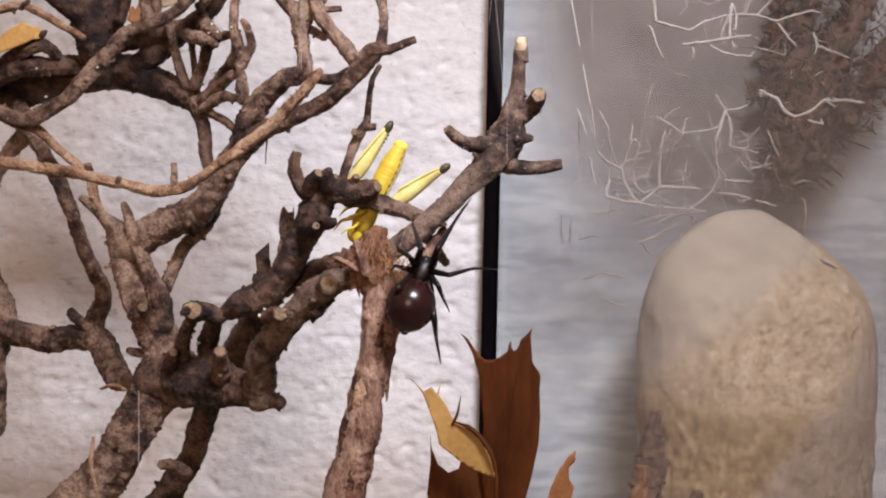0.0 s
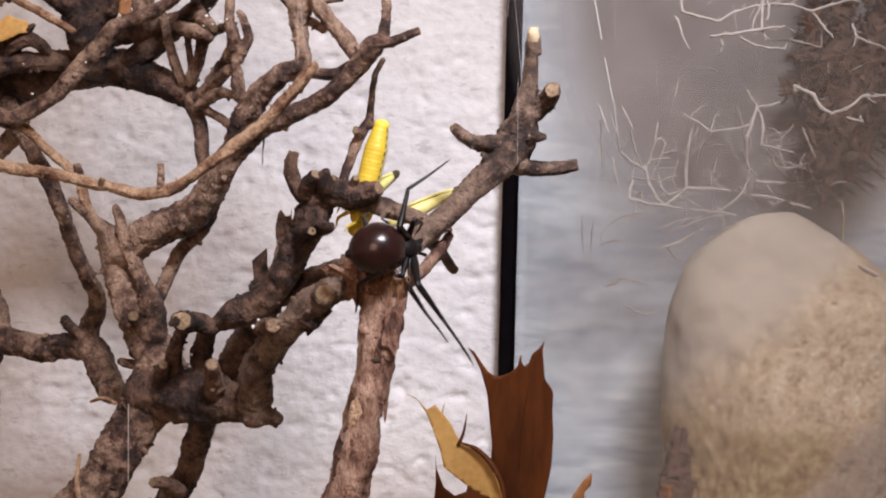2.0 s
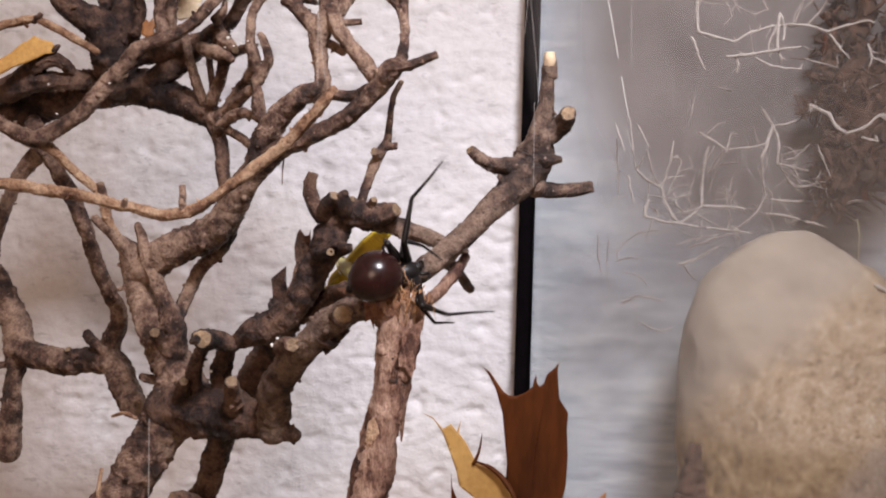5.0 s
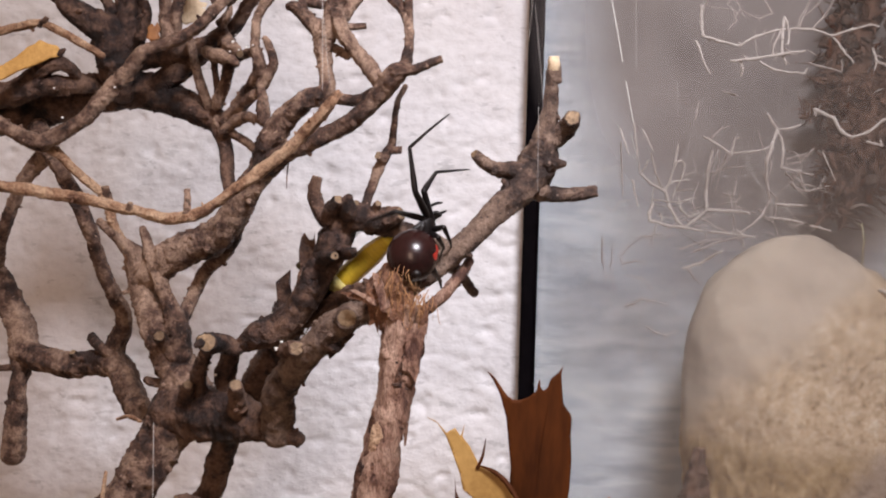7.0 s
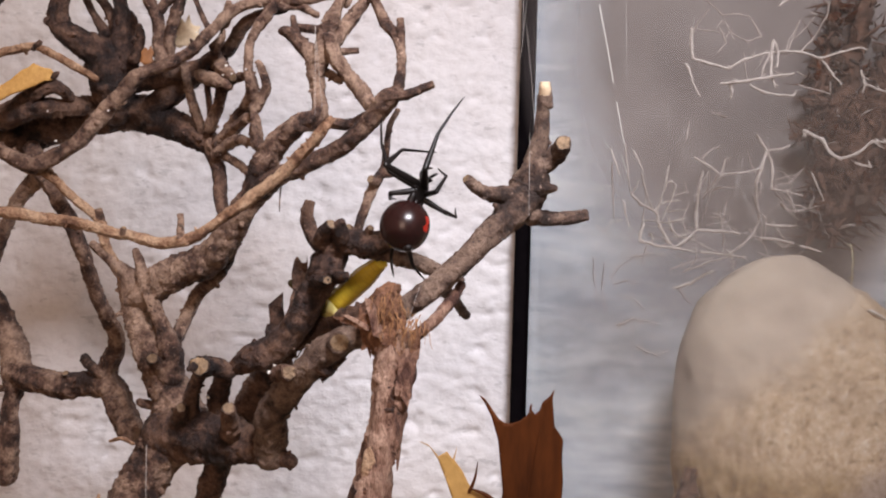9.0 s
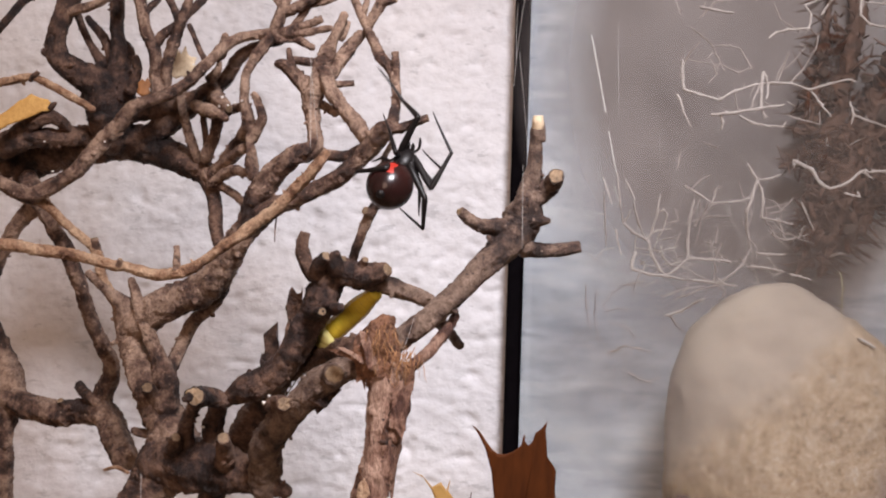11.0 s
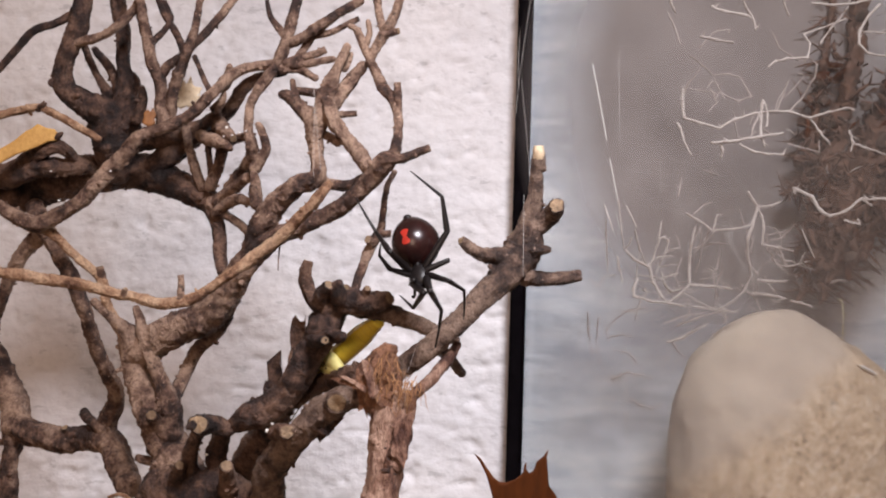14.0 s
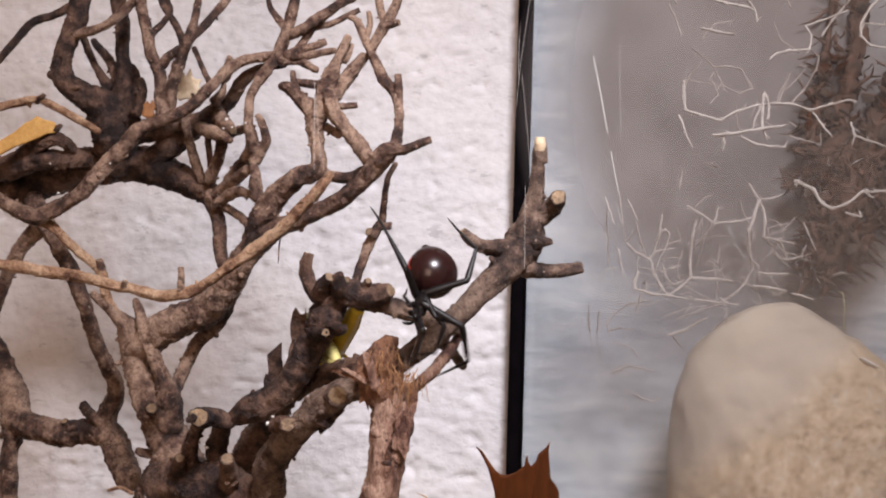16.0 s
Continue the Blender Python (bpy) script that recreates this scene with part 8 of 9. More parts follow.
    bend("right", 1, [(0, 0, 8.2, 0, 62.9, -0, 160.64), (0.45, -0, 8.2, -0, 18.55, 9.16, 138.42), (0.9, -0, 8.2, -0, -25.81, -0, 116.19), (1.5, -0, 8.2, 0, -16.73, -0, 51.38), (2.5, 0, 8.2, 0, -8.65, 0, 96.98), (3.05, 0, 8.2, -0, -0.13, -0, 110.01), (3.5, 0, 8.2, -0, 2.76, -0, 121.31), (4.7, 0, 8.2, 0, -32.6, -0, 113.5), (5.75, 0, 8.2, 0, 5.09, 2.36, 120.41), (6.8, 0, 8.2, 0, 42.79, 0, 127.32), (6.9, 0, 8.2, 0, 26.98, 5.49, 89.21), (7, 0, 8.2, 0, 11.16, -0, 51.11), (7.4, 0, 8.2, 0, 9.54, -0, 89.68), (8, 0, 8.2, -0, -31.37, 0, 73.35), (8.4, 0, 8.2, 0, 20.72, -0, 118.11), (9, 0, 8.2, 0, 24.28, -0, 128.94), (9.77, 0, 8.2, 0, 18.49, -7.46, -179.32), (10.53, 0, 8.2, 0, 8.98, -7.46, -126.72), (11.3, 0, 8.2, 0, 3.19, -0, -74.97), (11.7, -0, 8.2, 0, -60.12, -0, -115.99), (11.9, -0, 8.2, 0, 3.57, 3.59, -110.21), (12.1, 0, 8.2, 0, 67.27, -0, -104.43), (12.5, 0, 8.2, 0, 13.15, 0, -124.65), (12.6, 0, 8.2, -0, 40.81, -19.19, 166.4), (12.7, 0, 8.2, -0, 68.48, 0, 97.46), (12.95, 0, 8.2, 0, 26.05, -0, 126.13), (13.3, 0, 8.2, 0, 24, -0, 136.3), (13.6, 0, 8.2, 0, 4.38, -0, 124.8), (13.95, 0, 8.2, 0, 47.48, -0, 165.97), (14.5, 0, 8.2, 0, 53.59, 0, 166.53), (15, 0, 8.2, 0, 52.73, -0, 165.04), (15.6, 0, 8.2, 0, 43.02, -0, 167.53), (15.8, 0, 8.2, -0, 36.8, 3.38, 110.53), (16, 0, 8.2, -0, 30.58, 0, 53.53)],
         [(0, -1.21, 4.76, 7.12, 68.05, -0, 145.38), (0.45, -3.84, 4.89, 1.82, 19.73, 9.48, 124.44), (0.9, -6.46, 5.02, -3.48, -28.58, 0, 103.49), (1.5, -5.99, 12.98, -2.3, -16.57, -0, 48.09), (2.5, -7.85, 7.24, -1.2, 6.67, -0, 53.13), (3.05, -7.52, 5.46, -0.02, 9.65, -0, 95.57), (3.5, -6.83, 4.05, 0.39, 11.49, -0, 97.85), (4.7, -6.18, 5.51, -4.31, 8.42, -0, 91.62), (6.8, -4.67, 4.64, 5.43, 50.62, 0, 138.1), (6.9, -5.39, 8.88, 3.49, 4.08, 14.11, 105.99), (7, -6.11, 13.13, 1.55, -42.45, -0, 73.88), (7.4, -7.89, 8.24, 1.33, -28.8, 0, 139.62), (8, -6.54, 10.16, -4.16, -27.35, -0, 134.8), (8.4, -6.6, 4.67, 2.83, 13.59, 0, 153.05), (9, -5.67, 3.62, 3.29, 6.93, -0, 156.88), (9.77, -1.21, 5.84, 2.34, -3, -12.84, -152.09), (10.53, 3.25, 8.05, 1.39, -19.59, -12.84, -98.48), (11.3, 7.71, 10.27, 0.44, -29.52, -0, -47.45), (11.7, 3.58, 6.45, -6.94, -67.98, -0, -44.19), (11.9, 3.29, 6.94, 0.22, -8.83, -2.44, -48.48), (12.1, 2.99, 7.43, 7.38, 50.33, 0, -52.77), (12.3, 4.7, 5.6, 4.6, 32.59, 5.62, -87.71), (12.5, 6.41, 3.77, 1.82, 14.85, -0, -122.64), (12.6, 1.75, 5.79, 4.63, 51.8, -4.02, -153.65), (12.7, -2.91, 7.82, 7.44, 85.89, 11.1, 178.88), (12.95, -5.81, 3.96, 3.51, 39.59, -0, 136.13), (13.3, -5.05, 2.92, 3.25, 17.76, -0, 150.73), (13.6, -6.55, 3.65, 0.61, -8.56, -0, 135.78), (13.95, -1.31, 2.95, 5.9, 42.07, -0, 119.62), (14.5, -1.11, 3.58, 6.44, 46.66, -0, 115.79), (15, -1.25, 3.52, 6.37, 46, 0, 115.15), (15.6, -1.26, 2.49, 5.46, 35.02, -0, 163.34), (16, -5.54, 12.29, 4.07, 36.97, -0, 119.83)])
    keyed(hunter_legs["right", 2][0], [(0, 1.5, 7.6, -0.35, 43.83, 0, -108.97), (0.9, 1.5, 7.6, -0.35, 1.4, -0, -130.19), (1.5, 1.5, 7.6, -0.35, -14.91, 0, -91.14), (2.5, 1.5, 7.6, -0.35, 18.16, -0, -121.83), (3.05, 1.5, 7.6, -0.35, 37.94, -0, -96.56), (3.5, 1.5, 7.6, -0.35, 50.86, -0, -105.18), (4.7, 1.5, 7.6, -0.35, 4.61, -0, -112.11), (6.8, 1.5, 7.6, -0.35, 51.66, -0, -153.29), (7.1, 1.5, 7.6, -0.35, 29.88, -11.73, -97.08), (7.4, 1.5, 7.6, -0.35, 8.1, -0, -40.86), (7.7, 1.5, 7.6, -0.35, 38.41, -12.63, -85.33), (8, 1.5, 7.6, -0.35, 68.72, 0, -129.79), (8.4, 1.5, 7.6, -0.35, 44.37, -0, -104.41), (9, 1.5, 7.6, -0.35, 47.3, -0, -79.85), (9.77, 1.5, 7.6, -0.35, 18.13, 32.49, -118.06), (10.53, 1.5, 7.6, -0.35, -32.85, 32.49, -176.33), (11.3, 1.5, 7.6, -0.35, -62.02, 0, 145.47), (11.7, 1.5, 7.6, -0.35, -64.62, -0, 158.63), (11.83, 1.5, 7.6, -0.35, -75.61, 8.96, 105.46), (11.97, 1.5, 7.6, -0.35, -89.42, 5.42, 51.43), (12.1, 1.5, 7.6, -0.35, -94.81, -7.66, -0.77), (12.23, 1.5, 7.6, -0.35, -80.73, -19.74, -51.92), (12.37, 1.5, 7.6, -0.35, -61.94, -16.18, -105.54), (12.5, 1.5, 7.6, -0.35, -53.46, -0, -154.53), (12.7, 1.5, 7.6, -0.35, -59.06, -0, -169.11), (12.78, 1.5, 7.6, -0.35, -60.83, 2.43, 137.02), (12.87, 1.5, 7.6, -0.35, -63.84, 2.43, 83.06), (12.95, 1.5, 7.6, -0.35, -65.6, -0, 29.18), (13.12, 1.5, 7.6, -0.35, -31.62, -22.09, -35.95), (13.3, 1.5, 7.6, -0.35, 2.36, -0, -101.08), (13.6, 1.5, 7.6, -0.35, 8.24, 0, -92.99), (13.95, 1.5, 7.6, -0.35, -9.97, -0, -52.25), (14.5, 1.5, 7.6, -0.35, 10.32, -0, -52.22), (15, 1.5, 7.6, -0.35, 8.02, -0, -48.92), (15.6, 1.5, 7.6, -0.35, -6.17, -0, -40.25), (15.8, 1.5, 7.6, -0.35, 27.95, 7.12, -17.31), (16, 1.5, 7.6, -0.35, 62.06, -0, 5.62)])
    bend("right", 2, [(0, -0, 6, 0, -37.28, -0, 94.95), (0.9, 0, 6, 0, -34.35, -0, 107.9), (1.2, 0, 6, -0, -17.14, -5.55, 72.36), (1.5, 0, 6, -0, 0.08, -0, 36.83), (2.5, 0, 6, -0, 7.97, 0, 54.02), (3.05, -0, 6, -0, -15.16, -0, 86.27), (3.5, 0, 6, -0, -9.83, -0, 104.44), (4.7, 0, 6, -0, -34.12, -0, 96.31), (5.4, 0, 6, -0, -13.35, -40.98, 49.65), (6.1, 0, 6, -0, 47.69, -40.98, -31.45), (6.8, 0, 6, -0, 68.46, -0, -78.11), (7.1, 0, 6, -0, 26.21, -17.25, -35.24), (7.4, 0, 6, -0, -16.04, 0, 7.64), (7.7, 0, 6, -0, 6.19, 8.58, 49.46), (8, 0, 6, -0, 28.41, -0, 91.29), (8.4, 0, 6, -0, 66.45, -0, 89.3), (8.7, 0, 6, -0, 22.12, 10.14, 64.72), (9, 0, 6, 0, -22.21, 0, 40.15), (9.77, -0, 6, 0, -32.46, -13.42, 91.4), (10.53, -0, 6, 0, -49.77, -13.42, 145.47), (11.3, -0, 6, 0, -60.02, -0, -163.28), (11.7, 0, 6, 0, -61.27, 0, 147.62), (11.83, 0, 6, 0, -28.27, 32.71, -178.16), (11.97, 0, 6, 0, 25.98, 32.71, -122.93), (12.1, 0, 6, 0, 58.99, 0, -88.71), (12.3, 0, 6, 0, 43.54, 11.41, -161.44), (12.5, 0, 6, 0, 28.09, -0, 125.83), (12.7, 0, 6, 0, 28.16, 0, 130.02), (12.82, -0, 6, 0, 30.92, 1.22, 177.57), (12.95, -0, 6, 0, 33.68, -0, -134.88), (13.12, -0, 6, 0, 37.89, -3.17, 151.15), (13.3, -0, 6, -0, 42.1, -0, 77.18), (13.6, -0, 6, 0, 44.9, 0, 107.14), (13.77, -0, 6, 0, 65.95, 3.81, 144.39), (13.95, -0, 6, 0, 85.05, -5.84, -179.41), (14.22, -0, 6, 0, 78.72, -5.29, -127.47), (14.5, 0, 6, 0, 75.25, -0, -75.99), (14.75, 0, 6, 0, 79.62, -10.2, -126.41), (15, 0, 6, 0, 90.52, -13.18, -178.66), (15.6, -0, 6, -0, 58, -0, -132.73), (15.73, -0, 6, -0, 38.66, 34.46, 177.06), (15.87, -0, 6, -0, -9, 34.46, 104.84), (16, 0, 6, -0, -28.33, 0, 54.63)],
         [(0, -4.28, 5.63, -3.27, -51.27, -0, 100.93), (0.9, -4.24, 4.63, -3.05, -24.53, -0, 90.45), (1.2, -3.74, 7.48, -1.52, -1.38, -7.69, 54.13), (1.5, -3.24, 10.32, 0.01, 21.76, -0, 17.81), (2.5, -4.33, 9.14, 0.75, 13.67, -0, 53.78), (3.05, -5.2, 6.34, -1.41, 6.49, -0, 80.15), (3.5, -5.15, 4.67, -0.92, 0.45, -0, 101.03), (4.7, -4.44, 5.51, -3.03, -21.97, -0, 95.02), (5.4, -2.32, 5.81, -0.34, -5.24, 23.75, 145.35), (6.1, -0.19, 6.11, 2.34, 26.26, 23.75, -154.9), (6.8, 1.94, 6.41, 5.02, 42.99, -0, -104.57), (7.1, 0.63, 8.78, 1.77, 8.57, -19.77, -45.84), (7.4, -0.69, 11.14, -1.49, -25.85, -0, 12.88), (7.6, -2.04, 9.39, -0.14, -18.97, 8.8, 64.27), (7.8, -3.4, 7.64, 1.22, -7.68, 8.8, 116.86), (8, -4.75, 5.89, 2.57, -0.8, -0, 168.25), (8.2, -3.45, 5.96, 3.76, 22.84, -8.91, 127.4), (8.4, -2.16, 6.03, 4.95, 46.47, 0, 86.55), (9, -3.22, 9.82, -2.04, 13.57, -0, 66.83), (10.15, -1.22, 6.62, -3.36, -16.68, -18.06, 127.73), (11.3, 0.78, 3.42, -4.68, -46.93, -0, -171.38), (11.7, -1.39, 3.81, -4.74, -50.59, -0, 164.03), (11.9, 0.7, 4.94, -0.05, 4.21, 24.48, -150.55), (12.1, 2.78, 6.06, 4.63, 59.02, -0, -105.13), (12.3, -0.54, 4.64, 3.59, 43.75, 9.48, -168.6), (12.5, -3.86, 3.21, 2.54, 28.48, -0, 127.94), (12.7, -3.65, 2.94, 2.55, 40.26, 0, 132.96), (12.82, -0.23, 2.88, 2.77, 31.11, -3.92, 179.27), (12.95, 3.18, 2.83, 2.99, 21.96, -0, -134.42), (13.07, 0.82, 4.18, 3.2, 34.03, 18.32, -80.35), (13.18, -1.54, 5.54, 3.41, 57.04, 18.32, -20.91), (13.3, -3.91, 6.89, 3.62, 69.1, 0, 33.17), (13.45, -3.78, 5.88, 3.72, 67.75, -0.8, 94.57), (13.6, -3.66, 4.87, 3.81, 66.4, -0, 155.97), (13.95, 0.55, 5.54, 5.35, 47.58, -0, 107.3), (14.5, 1.33, 6.33, 5.22, 58.05, -0, 97.03), (15, 1.23, 6.08, 5.26, 56.64, -0, 98.64), (15.3, 1.67, 5.07, 4.92, 53.56, -1.24, 142.45), (15.6, 2.1, 4.06, 4.58, 50.49, -0, -173.74), (15.8, -0.89, 6.41, 1.01, 14.34, 11.47, 152.05), (16, -3.88, 8.75, -2.56, -21.81, 0, 117.84)])
    keyed(hunter_legs["right", 3][0], [(0, 1.5, 6.8, -0.35, 38.26, -0, -136.01), (0.9, 1.5, 6.8, -0.35, 18.94, 0, -125.68), (1.5, 1.5, 6.8, -0.35, 6.14, -0, -126.44), (3.5, 1.5, 6.8, -0.35, 14.94, -0, -138.77), (6.8, 1.5, 6.8, -0.35, 37.21, -0, 159.27), (7.1, 1.5, 6.8, -0.35, 27.07, -4, -157.76), (7.4, 1.5, 6.8, -0.35, 16.94, -0, -114.8), (8, 1.5, 6.8, -0.35, 57.23, -0, -125.36), (8.4, 1.5, 6.8, -0.35, 60.98, 0, -136.88), (9, 1.5, 6.8, -0.35, 52.62, 0, -136.81), (10.15, 1.5, 6.8, -0.35, 6.83, 12.46, -165.79), (11.3, 1.5, 6.8, -0.35, -38.97, -0, 165.22), (11.7, 1.5, 6.8, -0.35, -34.96, -0, 173.17), (12.1, 1.5, 6.8, -0.35, -37.92, 0, 173.01), (12.5, 1.5, 6.8, -0.35, -52.87, -0, -135.62), (12.7, 1.5, 6.8, -0.35, -42.1, -0, 174.92), (12.82, 1.5, 6.8, -0.35, -51.59, 5.11, 118.4), (12.95, 1.5, 6.8, -0.35, -61.07, 0, 61.87), (13.07, 1.5, 6.8, -0.35, -44.63, -23.33, 11.38), (13.18, 1.5, 6.8, -0.35, -13.78, -23.33, -48.17), (13.3, 1.5, 6.8, -0.35, 2.66, -0, -98.67), (13.6, 1.5, 6.8, -0.35, 15.68, -0, -119.11), (13.95, 1.5, 6.8, -0.35, 11.4, -0, -104.01), (14.5, 1.5, 6.8, -0.35, 15.83, -0, -103.93), (15, 1.5, 6.8, -0.35, 16.33, -0, -102.66), (15.6, 1.5, 6.8, -0.35, 32.81, -0, -89.63), (16, 1.5, 6.8, -0.35, 36.02, -0, -15.7)])
    bend("right", 3, [(0, -0, 4.6, -0, -101.28, 2.81, 0.28), (0.45, -0, 4.6, -0, -61.05, 27.08, 66.71), (0.9, -0, 4.6, -0, -23.01, -0, 131.59), (1.5, -0, 4.6, -0, -54.14, 0, 132.12), (2.17, -0, 4.6, -0, -59.64, -8.98, -169.94), (2.83, -0, 4.6, 0, -70.29, -8.98, -110.76), (3.5, 0, 4.6, 0, -75.79, -0, -52.81), (5.15, 0, 4.6, 0, -25.87, 4.03, -44.16), (6.8, 0, 4.6, 0, 24.06, 0, -35.51), (7.1, 0, 4.6, 0, 40.89, -8.45, -88.56), (7.4, -0, 4.6, 0, 57.73, 0, -141.61), (7.7, -0, 4.6, -0, 60.27, 1.5, -80.67), (8, 0, 4.6, -0, 62.82, -0, -19.72), (8.4, -0, 4.6, -0, 27.71, -0, -3.83), (8.7, -0, 4.6, -0, 42.68, -5.39, -43.24), (9, -0, 4.6, 0, 57.65, -0, -82.65), (9.77, -0, 4.6, 0, 40.81, 23.35, -132.49), (10.53, -0, 4.6, 0, 9.7, 23.35, 168.58), (11.3, -0, 4.6, 0, -7.14, -0, 118.75), (11.7, 0, 4.6, 0, 30.76, -0, 124.52), (12.1, -0, 4.6, 0, 24.12, 0, 127.29), (12.5, -0, 4.6, 0, 65.72, -0, 126.87), (12.7, 0, 4.6, -0, 39.3, -0, 125.59), (12.82, 0, 4.6, 0, 14.87, -14.82, -172.43), (12.95, 0, 4.6, 0, -9.56, 0, -110.45), (13.07, -0, 4.6, 0, 5.44, 20.66, -59.79), (13.18, -0, 4.6, 0, 32.55, 20.66, -2.15), (13.3, -0, 4.6, 0, 47.56, -0, 48.51), (13.6, -0, 4.6, -0, 34.32, -0, 48.41), (13.72, -0, 4.6, -0, 40.99, -8.24, -2.09), (13.83, 0, 4.6, -0, 51.69, -8.24, -53.64), (13.95, 0, 4.6, -0, 58.37, 0, -104.13), (14.5, 0, 4.6, 0, 47.56, -0, -99.28), (15, 0, 4.6, 0, 47.65, -0, -103.24), (15.6, -0, 4.6, 0, 48.13, -0, -92.57), (15.73, 0, 4.6, -0, 55.19, 8.67, -42.31), (15.87, 0, 4.6, -0, 66.49, 8.67, 9.13), (16, 0, 4.6, -0, 73.56, -0, 59.39)],
         [(0, -0.18, 3.86, -3.72, -65.65, -0, 163.69), (0.9, -2.62, 2.28, -1.49, -21.15, -0, 133.49), (1.5, -1.65, 3.11, -3.08, -32.56, -0, 129.94), (2.17, -0.85, 3.79, -3.28, -41.16, -12.23, -176.28), (2.83, -0.05, 4.48, -3.48, -56.42, -12.23, -120.18), (3.5, 0.74, 5.16, -3.68, -65.02, -0, -66.4), (5.15, 1.38, 6.29, -1.07, -22.59, 0.53, -65.03), (6.8, 2.02, 7.42, 1.55, 19.84, 0, -63.67), (7.1, 1.64, 5.22, 2.38, 28.82, -3.86, -110.06), (7.4, 1.26, 3.01, 3.21, 37.8, 0, -156.45), (7.7, 0.92, 4.62, 3.3, 53.62, -8.36, 148.04), (8, 0.59, 6.23, 3.38, 69.45, 0, 92.54), (8.13, 0.47, 6.81, 2.84, 70.11, 0.82, 143.46), (8.27, 0.35, 7.38, 2.3, 71.17, 0.82, -165.62), (8.4, 0.22, 7.96, 1.77, 71.83, -0, -114.7), (9, 2.02, 4.86, 3.21, 64.77, -0, -130.13), (10.15, -0.64, 3.82, 1.37, 42.21, 10.65, 179.77), (11.3, -3.31, 2.79, -0.47, 19.65, -0, 129.67), (11.7, -2.69, 2.75, 1.94, 37.1, -0, 142.25), (12.1, -2.76, 2.5, 1.55, 33.24, -0, 144.81), (12.5, -1.25, 3.66, 3.46, 50.33, -0, 158.03), (12.7, -2.39, 2.89, 2.41, 41.57, -0, 140.36), (12.82, 0.56, 3.09, 0.89, 24.75, -7.37, -172.56), (12.95, 3.51, 3.29, -0.63, 7.93, -0, -125.49), (13.12, 0.8, 4.79, 1.09, 36.32, 18.28, -60.57), (13.3, -1.92, 6.3, 2.8, 64.7, 0, 4.35), (13.6, -2.35, 6.68, 2.14, 68, -0, -17.58), (13.77, -0.21, 5.4, 2.69, 53.53, 8.82, -80.13), (13.95, 1.93, 4.11, 3.24, 39.06, -0, -142.67), (14.5, 2.53, 4.19, 2.8, 33.85, -0, -137.56), (15, 2.49, 4.01, 2.81, 34.08, 0, -137.7), (15.6, 2.53, 4.49, 2.83, 41.79, -0, -118.67), (15.8, 0.8, 4.82, 3.24, 47.43, -3.36, 179.82), (16, -0.93, 5.15, 3.64, 53.06, -0, 118.31)])
    keyed(hunter_legs["right", 4][0], [(0, 1.5, 6.1, -0.35, 3.7, 0, -155.22), (1.5, 1.5, 6.1, -0.35, 4.67, -0, -157.81), (2.5, 1.5, 6.1, -0.35, 23.11, 0, -161.66), (3.5, 1.5, 6.1, -0.35, 30.01, 0, -142.99), (4.7, 1.5, 6.1, -0.35, 8.61, 0, -157.83), (6.8, 1.5, 6.1, -0.35, 19.61, -0, 147.83), (7.4, 1.5, 6.1, -0.35, 10.62, -3.44, -170.42), (8, 1.5, 6.1, -0.35, 1.62, -0, -128.68), (8.2, 1.5, 6.1, -0.35, 7.24, -1.9, -165.95), (8.4, 1.5, 6.1, -0.35, 12.87, -0, 156.78), (9, 1.5, 6.1, -0.35, 14.2, -0, 167.05), (11.3, 1.5, 6.1, -0.35, -40.16, -0, 176.92), (11.7, 1.5, 6.1, -0.35, -24.88, -0, -160.15), (12.1, 1.5, 6.1, -0.35, -14.41, -0, -150.03), (12.5, 1.5, 6.1, -0.35, -47.69, -0, -153.74), (12.7, 1.5, 6.1, -0.35, -51.94, -0, 170.49), (12.95, 1.5, 6.1, -0.35, -50.68, -0, -160.87), (13.3, 1.5, 6.1, -0.35, 3.84, -0, -131.28), (13.6, 1.5, 6.1, -0.35, 14.36, 0, -118.63), (13.95, 1.5, 6.1, -0.35, -9.09, 0, -130.5), (14.5, 1.5, 6.1, -0.35, -12.91, -0, -127.39), (15, 1.5, 6.1, -0.35, -13.19, 0, -127.09), (15.6, 1.5, 6.1, -0.35, -7.08, 0, -78.35), (16, 1.5, 6.1, -0.35, 42.18, 0, -127.07)])
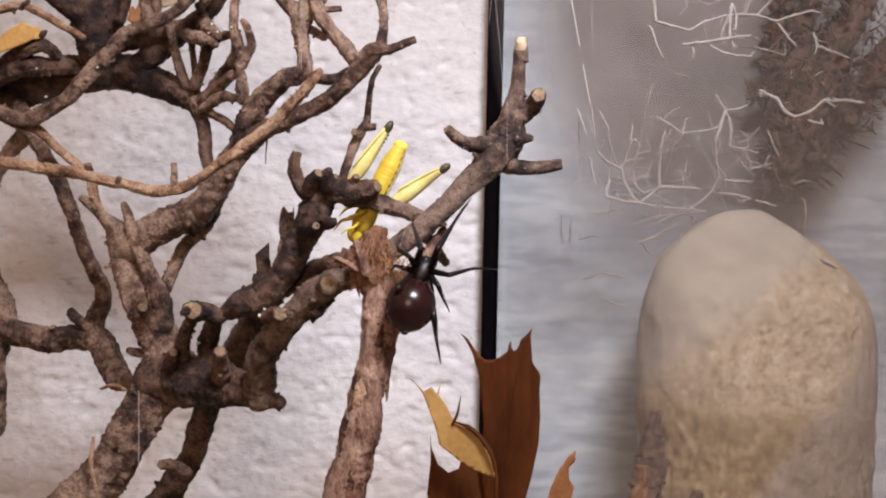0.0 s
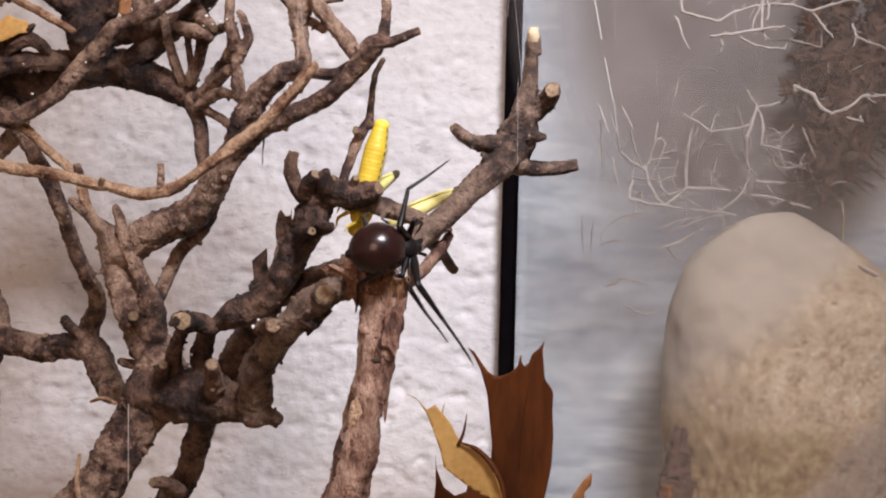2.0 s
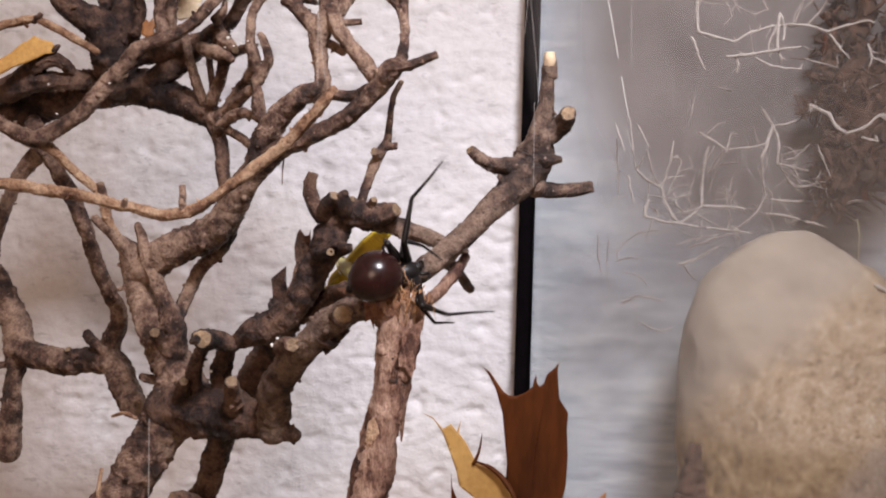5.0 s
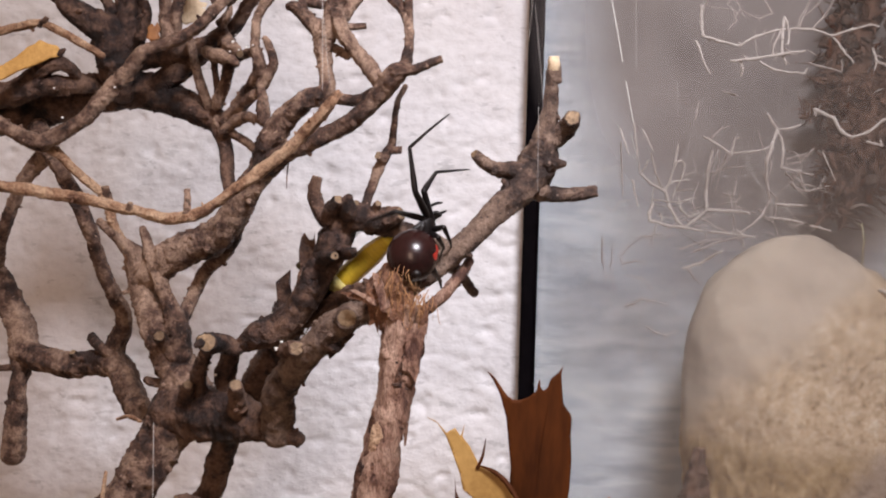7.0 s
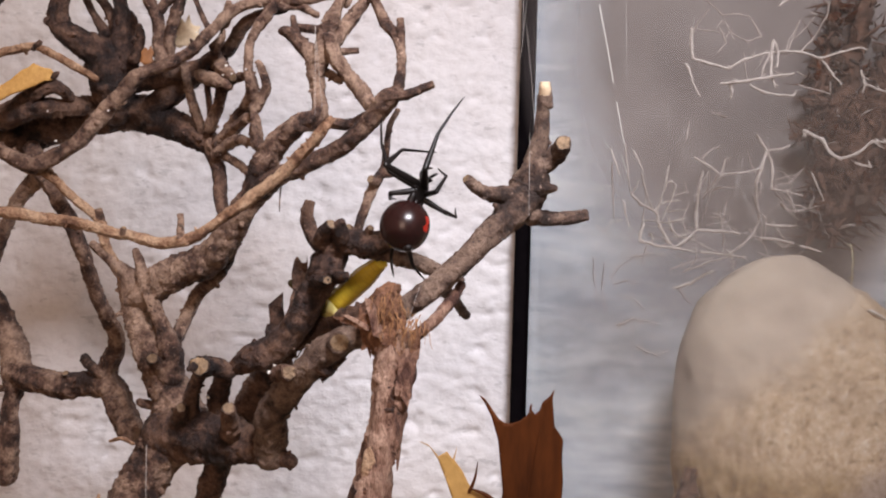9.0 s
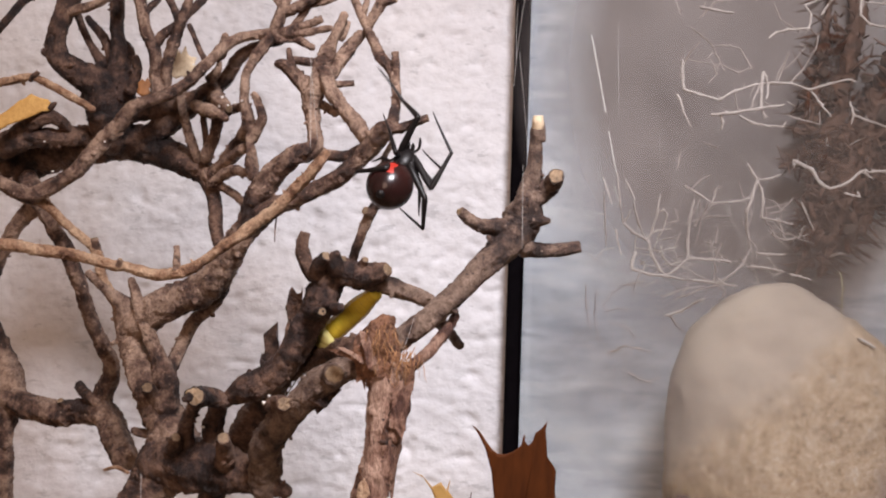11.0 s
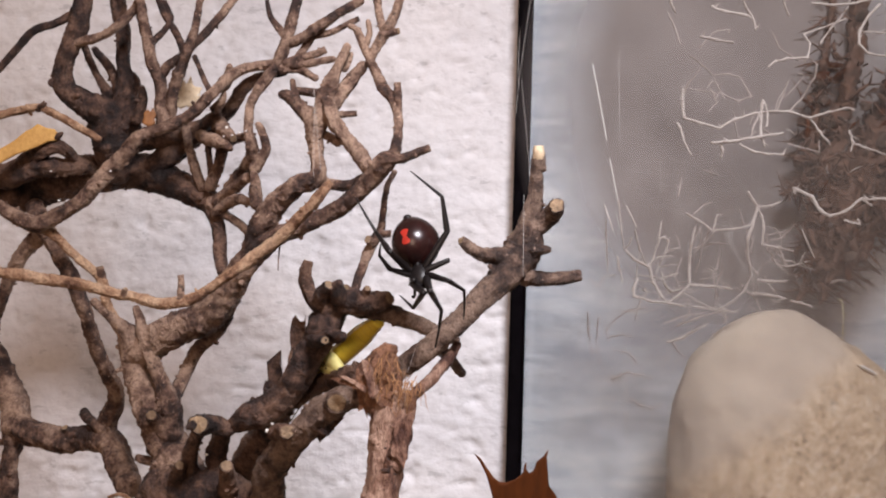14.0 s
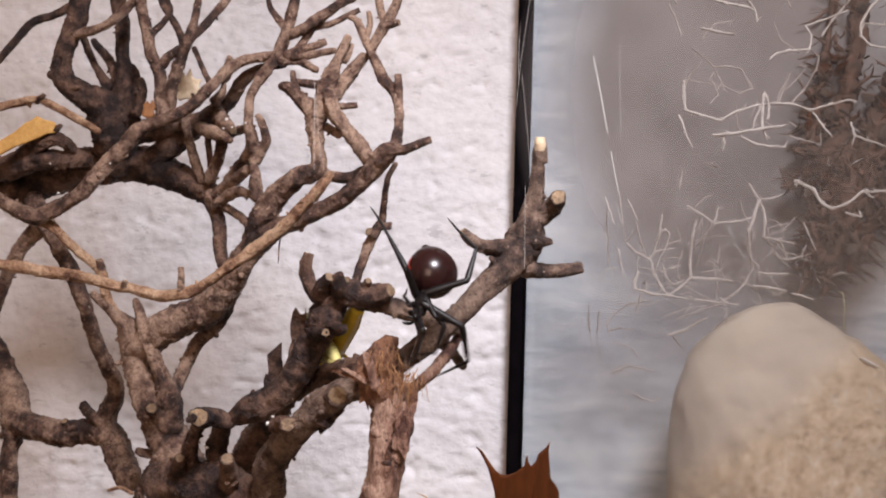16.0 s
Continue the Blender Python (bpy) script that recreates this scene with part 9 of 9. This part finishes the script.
    bend("right", 4, [(0, -0, 7.8, 0, -74.33, -0, -2.75), (1.5, -0, 7.8, 0, -95.19, -5.81, -0.58), (1.83, -0, 7.8, -0, -91.09, 4.52, 53.13), (2.17, -0, 7.8, -0, -80.26, 7.23, 108), (2.5, -0, 7.8, -0, -71.8, -0, 162.29), (3.5, -0, 7.8, -0, -44.29, 0, 124.81), (4.7, -0, 7.8, 0, -69.49, -0, 149.85), (5.4, -0, 7.8, -0, -42.51, 34.82, -169.16), (6.1, -0, 7.8, -0, 10.49, 34.82, -104.99), (6.8, 0, 7.8, -0, 37.47, -0, -63.99), (8, 0, 7.8, 0, 45.65, -0, -135.58), (8.2, 0, 7.8, -0, 27.89, -6.98, -92.93), (8.4, 0, 7.8, -0, 10.13, -0, -50.28), (9, 0, 7.8, 0, 13.75, -0, -41.75), (9.77, 0, 7.8, 0, 16.69, 4.54, 15.16), (10.53, 0, 7.8, 0, 22.11, 4.54, 72.38), (11.3, 0, 7.8, 0, 25.05, -0, 129.29), (11.5, 0, 7.8, 0, 40.65, -6.26, 85.75), (11.7, 0, 7.8, -0, 56.26, -0, 42.2), (12.1, 0, 7.8, 0, 57.89, 0, 45.82), (12.3, 0, 7.8, 0, 53.42, -1.72, 87.82), (12.5, -0, 7.8, 0, 48.95, -0, 129.82), (12.7, -0, 7.8, 0, 45.05, -0, 109.36), (12.95, -0, 7.8, 0, 61.98, 0, 141.82), (13.07, -0, 7.8, 0, 52.81, 11.37, 91.69), (13.18, -0, 7.8, 0, 37.94, 11.37, 39.53), (13.3, 0, 7.8, -0, 28.77, -0, -10.6), (13.6, -0, 7.8, -0, 6.05, -0, -40.26), (13.95, -0, 7.8, 0, -23.57, 0, -32.46), (14.5, -0, 7.8, 0, -32.99, 0, -30.08), (15, 0, 7.8, 0, -31.85, 0, -29.24), (15.6, -0, 7.8, 0, -17.41, -0, -81.22), (16, 0, 7.8, 0, -36.28, -0, -51.01)],
         [(0, 0.09, 9.58, -6.35, -72.44, -0, 6.79), (0.75, 0.37, 8.39, -6.45, -63.38, 4.01, 54.49), (1.5, 0.66, 7.2, -6.54, -54.32, -0, 102.19), (2.5, -0.63, 5.84, -6.27, -35.17, -0, 132.55), (3.5, -3.88, 5.1, -4.61, -21.45, -0, 116.62), (4.7, -1.16, 5.8, -6.18, -47.98, 0, 146.87), (5.75, 1.77, 7.95, -1.08, -8.59, 27.43, -144.56), (6.8, 4.71, 10.1, 4.02, 30.8, -0, -76), (8, 3.23, 4.5, 4.72, 21.71, -0, -143.72), (8.2, 4.11, 8.23, 2.94, 15.52, -2.1, -106.28), (8.4, 5, 11.95, 1.16, 9.32, -0, -68.84), (9, 4.27, 12.58, 1.57, 15.46, -0, -62.67), (9.77, 1.3, 9.73, 1.98, 17.51, -2.59, -114.35), (10.53, -1.66, 6.87, 2.39, 20.81, -2.59, -166.13), (11.3, -4.63, 4.01, 2.79, 22.86, -0, 142.2), (11.7, -2.46, 10.52, 5.49, 43.27, -0, 153.73), (12.1, -2.52, 10.24, 5.59, 48.86, -0, 139.37), (12.5, -3.33, 5.02, 4.98, 44.72, 0, 152.59), (12.7, -4.4, 6.25, 4.67, 35.83, -0, 144.61), (12.95, -1.92, 5.36, 5.83, 50.26, 0, 147.28), (13.07, -0.92, 8.07, 4.94, 48.19, -3.12, -156.45), (13.18, 0.07, 10.78, 4.06, 44.44, -3.12, -100.03), (13.3, 1.06, 13.49, 3.18, 42.36, -0, -43.75), (13.6, 4.24, 12.81, 0.7, 8.11, 0, -80.68), (13.95, 3.25, 12.9, -2.64, -39.64, -0, -80.12), (14.5, 2.77, 12.59, -3.59, -53.32, -0, -84.3), (15, 2.74, 12.69, -3.48, -52.64, -0, -81.49), (15.6, 6.22, 8.76, -1.98, -59.75, 0, -129.33), (16, 4.14, 11.15, -3.91, -60.04, 0, -150.66)])
    keyed(insect, [(0, -9.73, 233, 121.55, -110.72, 15.61, -52.9), (0.3, -8.95, 233, 121.48, -111.62, 15.15, -54.7), (0.6, -9.55, 233, 122.24, -106.63, 15.74, -45.89), (0.9, -10.69, 233, 123.31, -100.92, 13.23, -39.14), (1.2, -12.92, 233, 124.89, -98.77, 10.4, -40.6), (1.5, -12.55, 233, 126.28, -98.83, 9.78, -40.6), (2, -14.43, 233, 125.54, -98.57, 8.6, -40.6), (2.5, -17.22, 234, 123.33, -98.29, 7.38, -40.6), (2.7, -18.62, 234, 122.85, -98.08, 6.91, -40.6), (3, -18.71, 235, 122.35, -98.8, 7.5, -40.6), (3.3, -18.23, 236, 122, -100.4, 9.01, -40.6), (3.5, -17.36, 236, 121.17, -102.13, 10.79, -40.6), (3.8, -16.6, 237, 116.97, -90.11, 32.28, -40.6), (4, -16.84, 237, 115.61, -86.39, 38.35, -40.6), (4.3, -17.56, 237, 113.2, -65.36, 39.89, -14.46), (4.7, -17.55, 236, 108.63, -48.49, 32.87, 11.64), (5.4, -17.12, 234, 108.2, -38.74, -1.05, 50.95), (6.1, -17.01, 233, 107.79, -82.62, -50.97, 137.21), (6.8, -17.15, 232, 107.61, -121.48, -43.7, -168.83), (14.5, -17.15, 232, 107.61, -121.48, -43.7, -168.83), (15, -17.15, 232, 107.61, -121.48, -43.7, -168.83), (15.6, -19.89, 233, 109.05, -122.42, -39.64, 170.46), (16, -21.48, 233, 108.58, -124.33, -37.95, 171.03)])
    keyed(insect_legs[0], [(0, -5.54, 9.76, -3.33, 2.55, 0, -170.53), (0.9, -5.34, 9.59, -1.57, 7.24, -0, -164.14), (1.5, -3.81, 15.92, -0.43, 55.08, -0, 168.78), (2.5, -1.4, 15.23, 1.97, 46.54, -0, 165.28), (3.5, -1.27, 13.76, 2.27, 35.64, -0, 158.35), (4.7, -1.64, 9.74, -4.03, 61.92, -0, 28.48), (6.8, 1.14, 13.83, 3.69, -37.36, -0, -41.96), (16, -2.01, 9.74, 5.19, -28.85, 0, -75.3)])
    keyed(insect_legs[1], [(0, 1.12, 10.78, 4.69, 18.95, -0, -157.81), (0.9, 3.1, 13.38, 5.04, 22.12, -0, -144.31), (1.5, 3.78, 17.53, 5.93, 24.94, -0, -142.49), (2.5, 5.34, 15.06, 7.67, 58.35, -0, -166.16), (3.5, 4.88, 11.49, 7.27, 57.17, 0, -176.81), (4.7, 1.23, 7.78, -3.26, 63.25, 0, 10.43), (6.8, -0.49, 13.7, 3.89, -36.53, -0, -34.96), (16, -2.77, 10.49, 5.7, -25.68, -0, -54.62)])


motions()
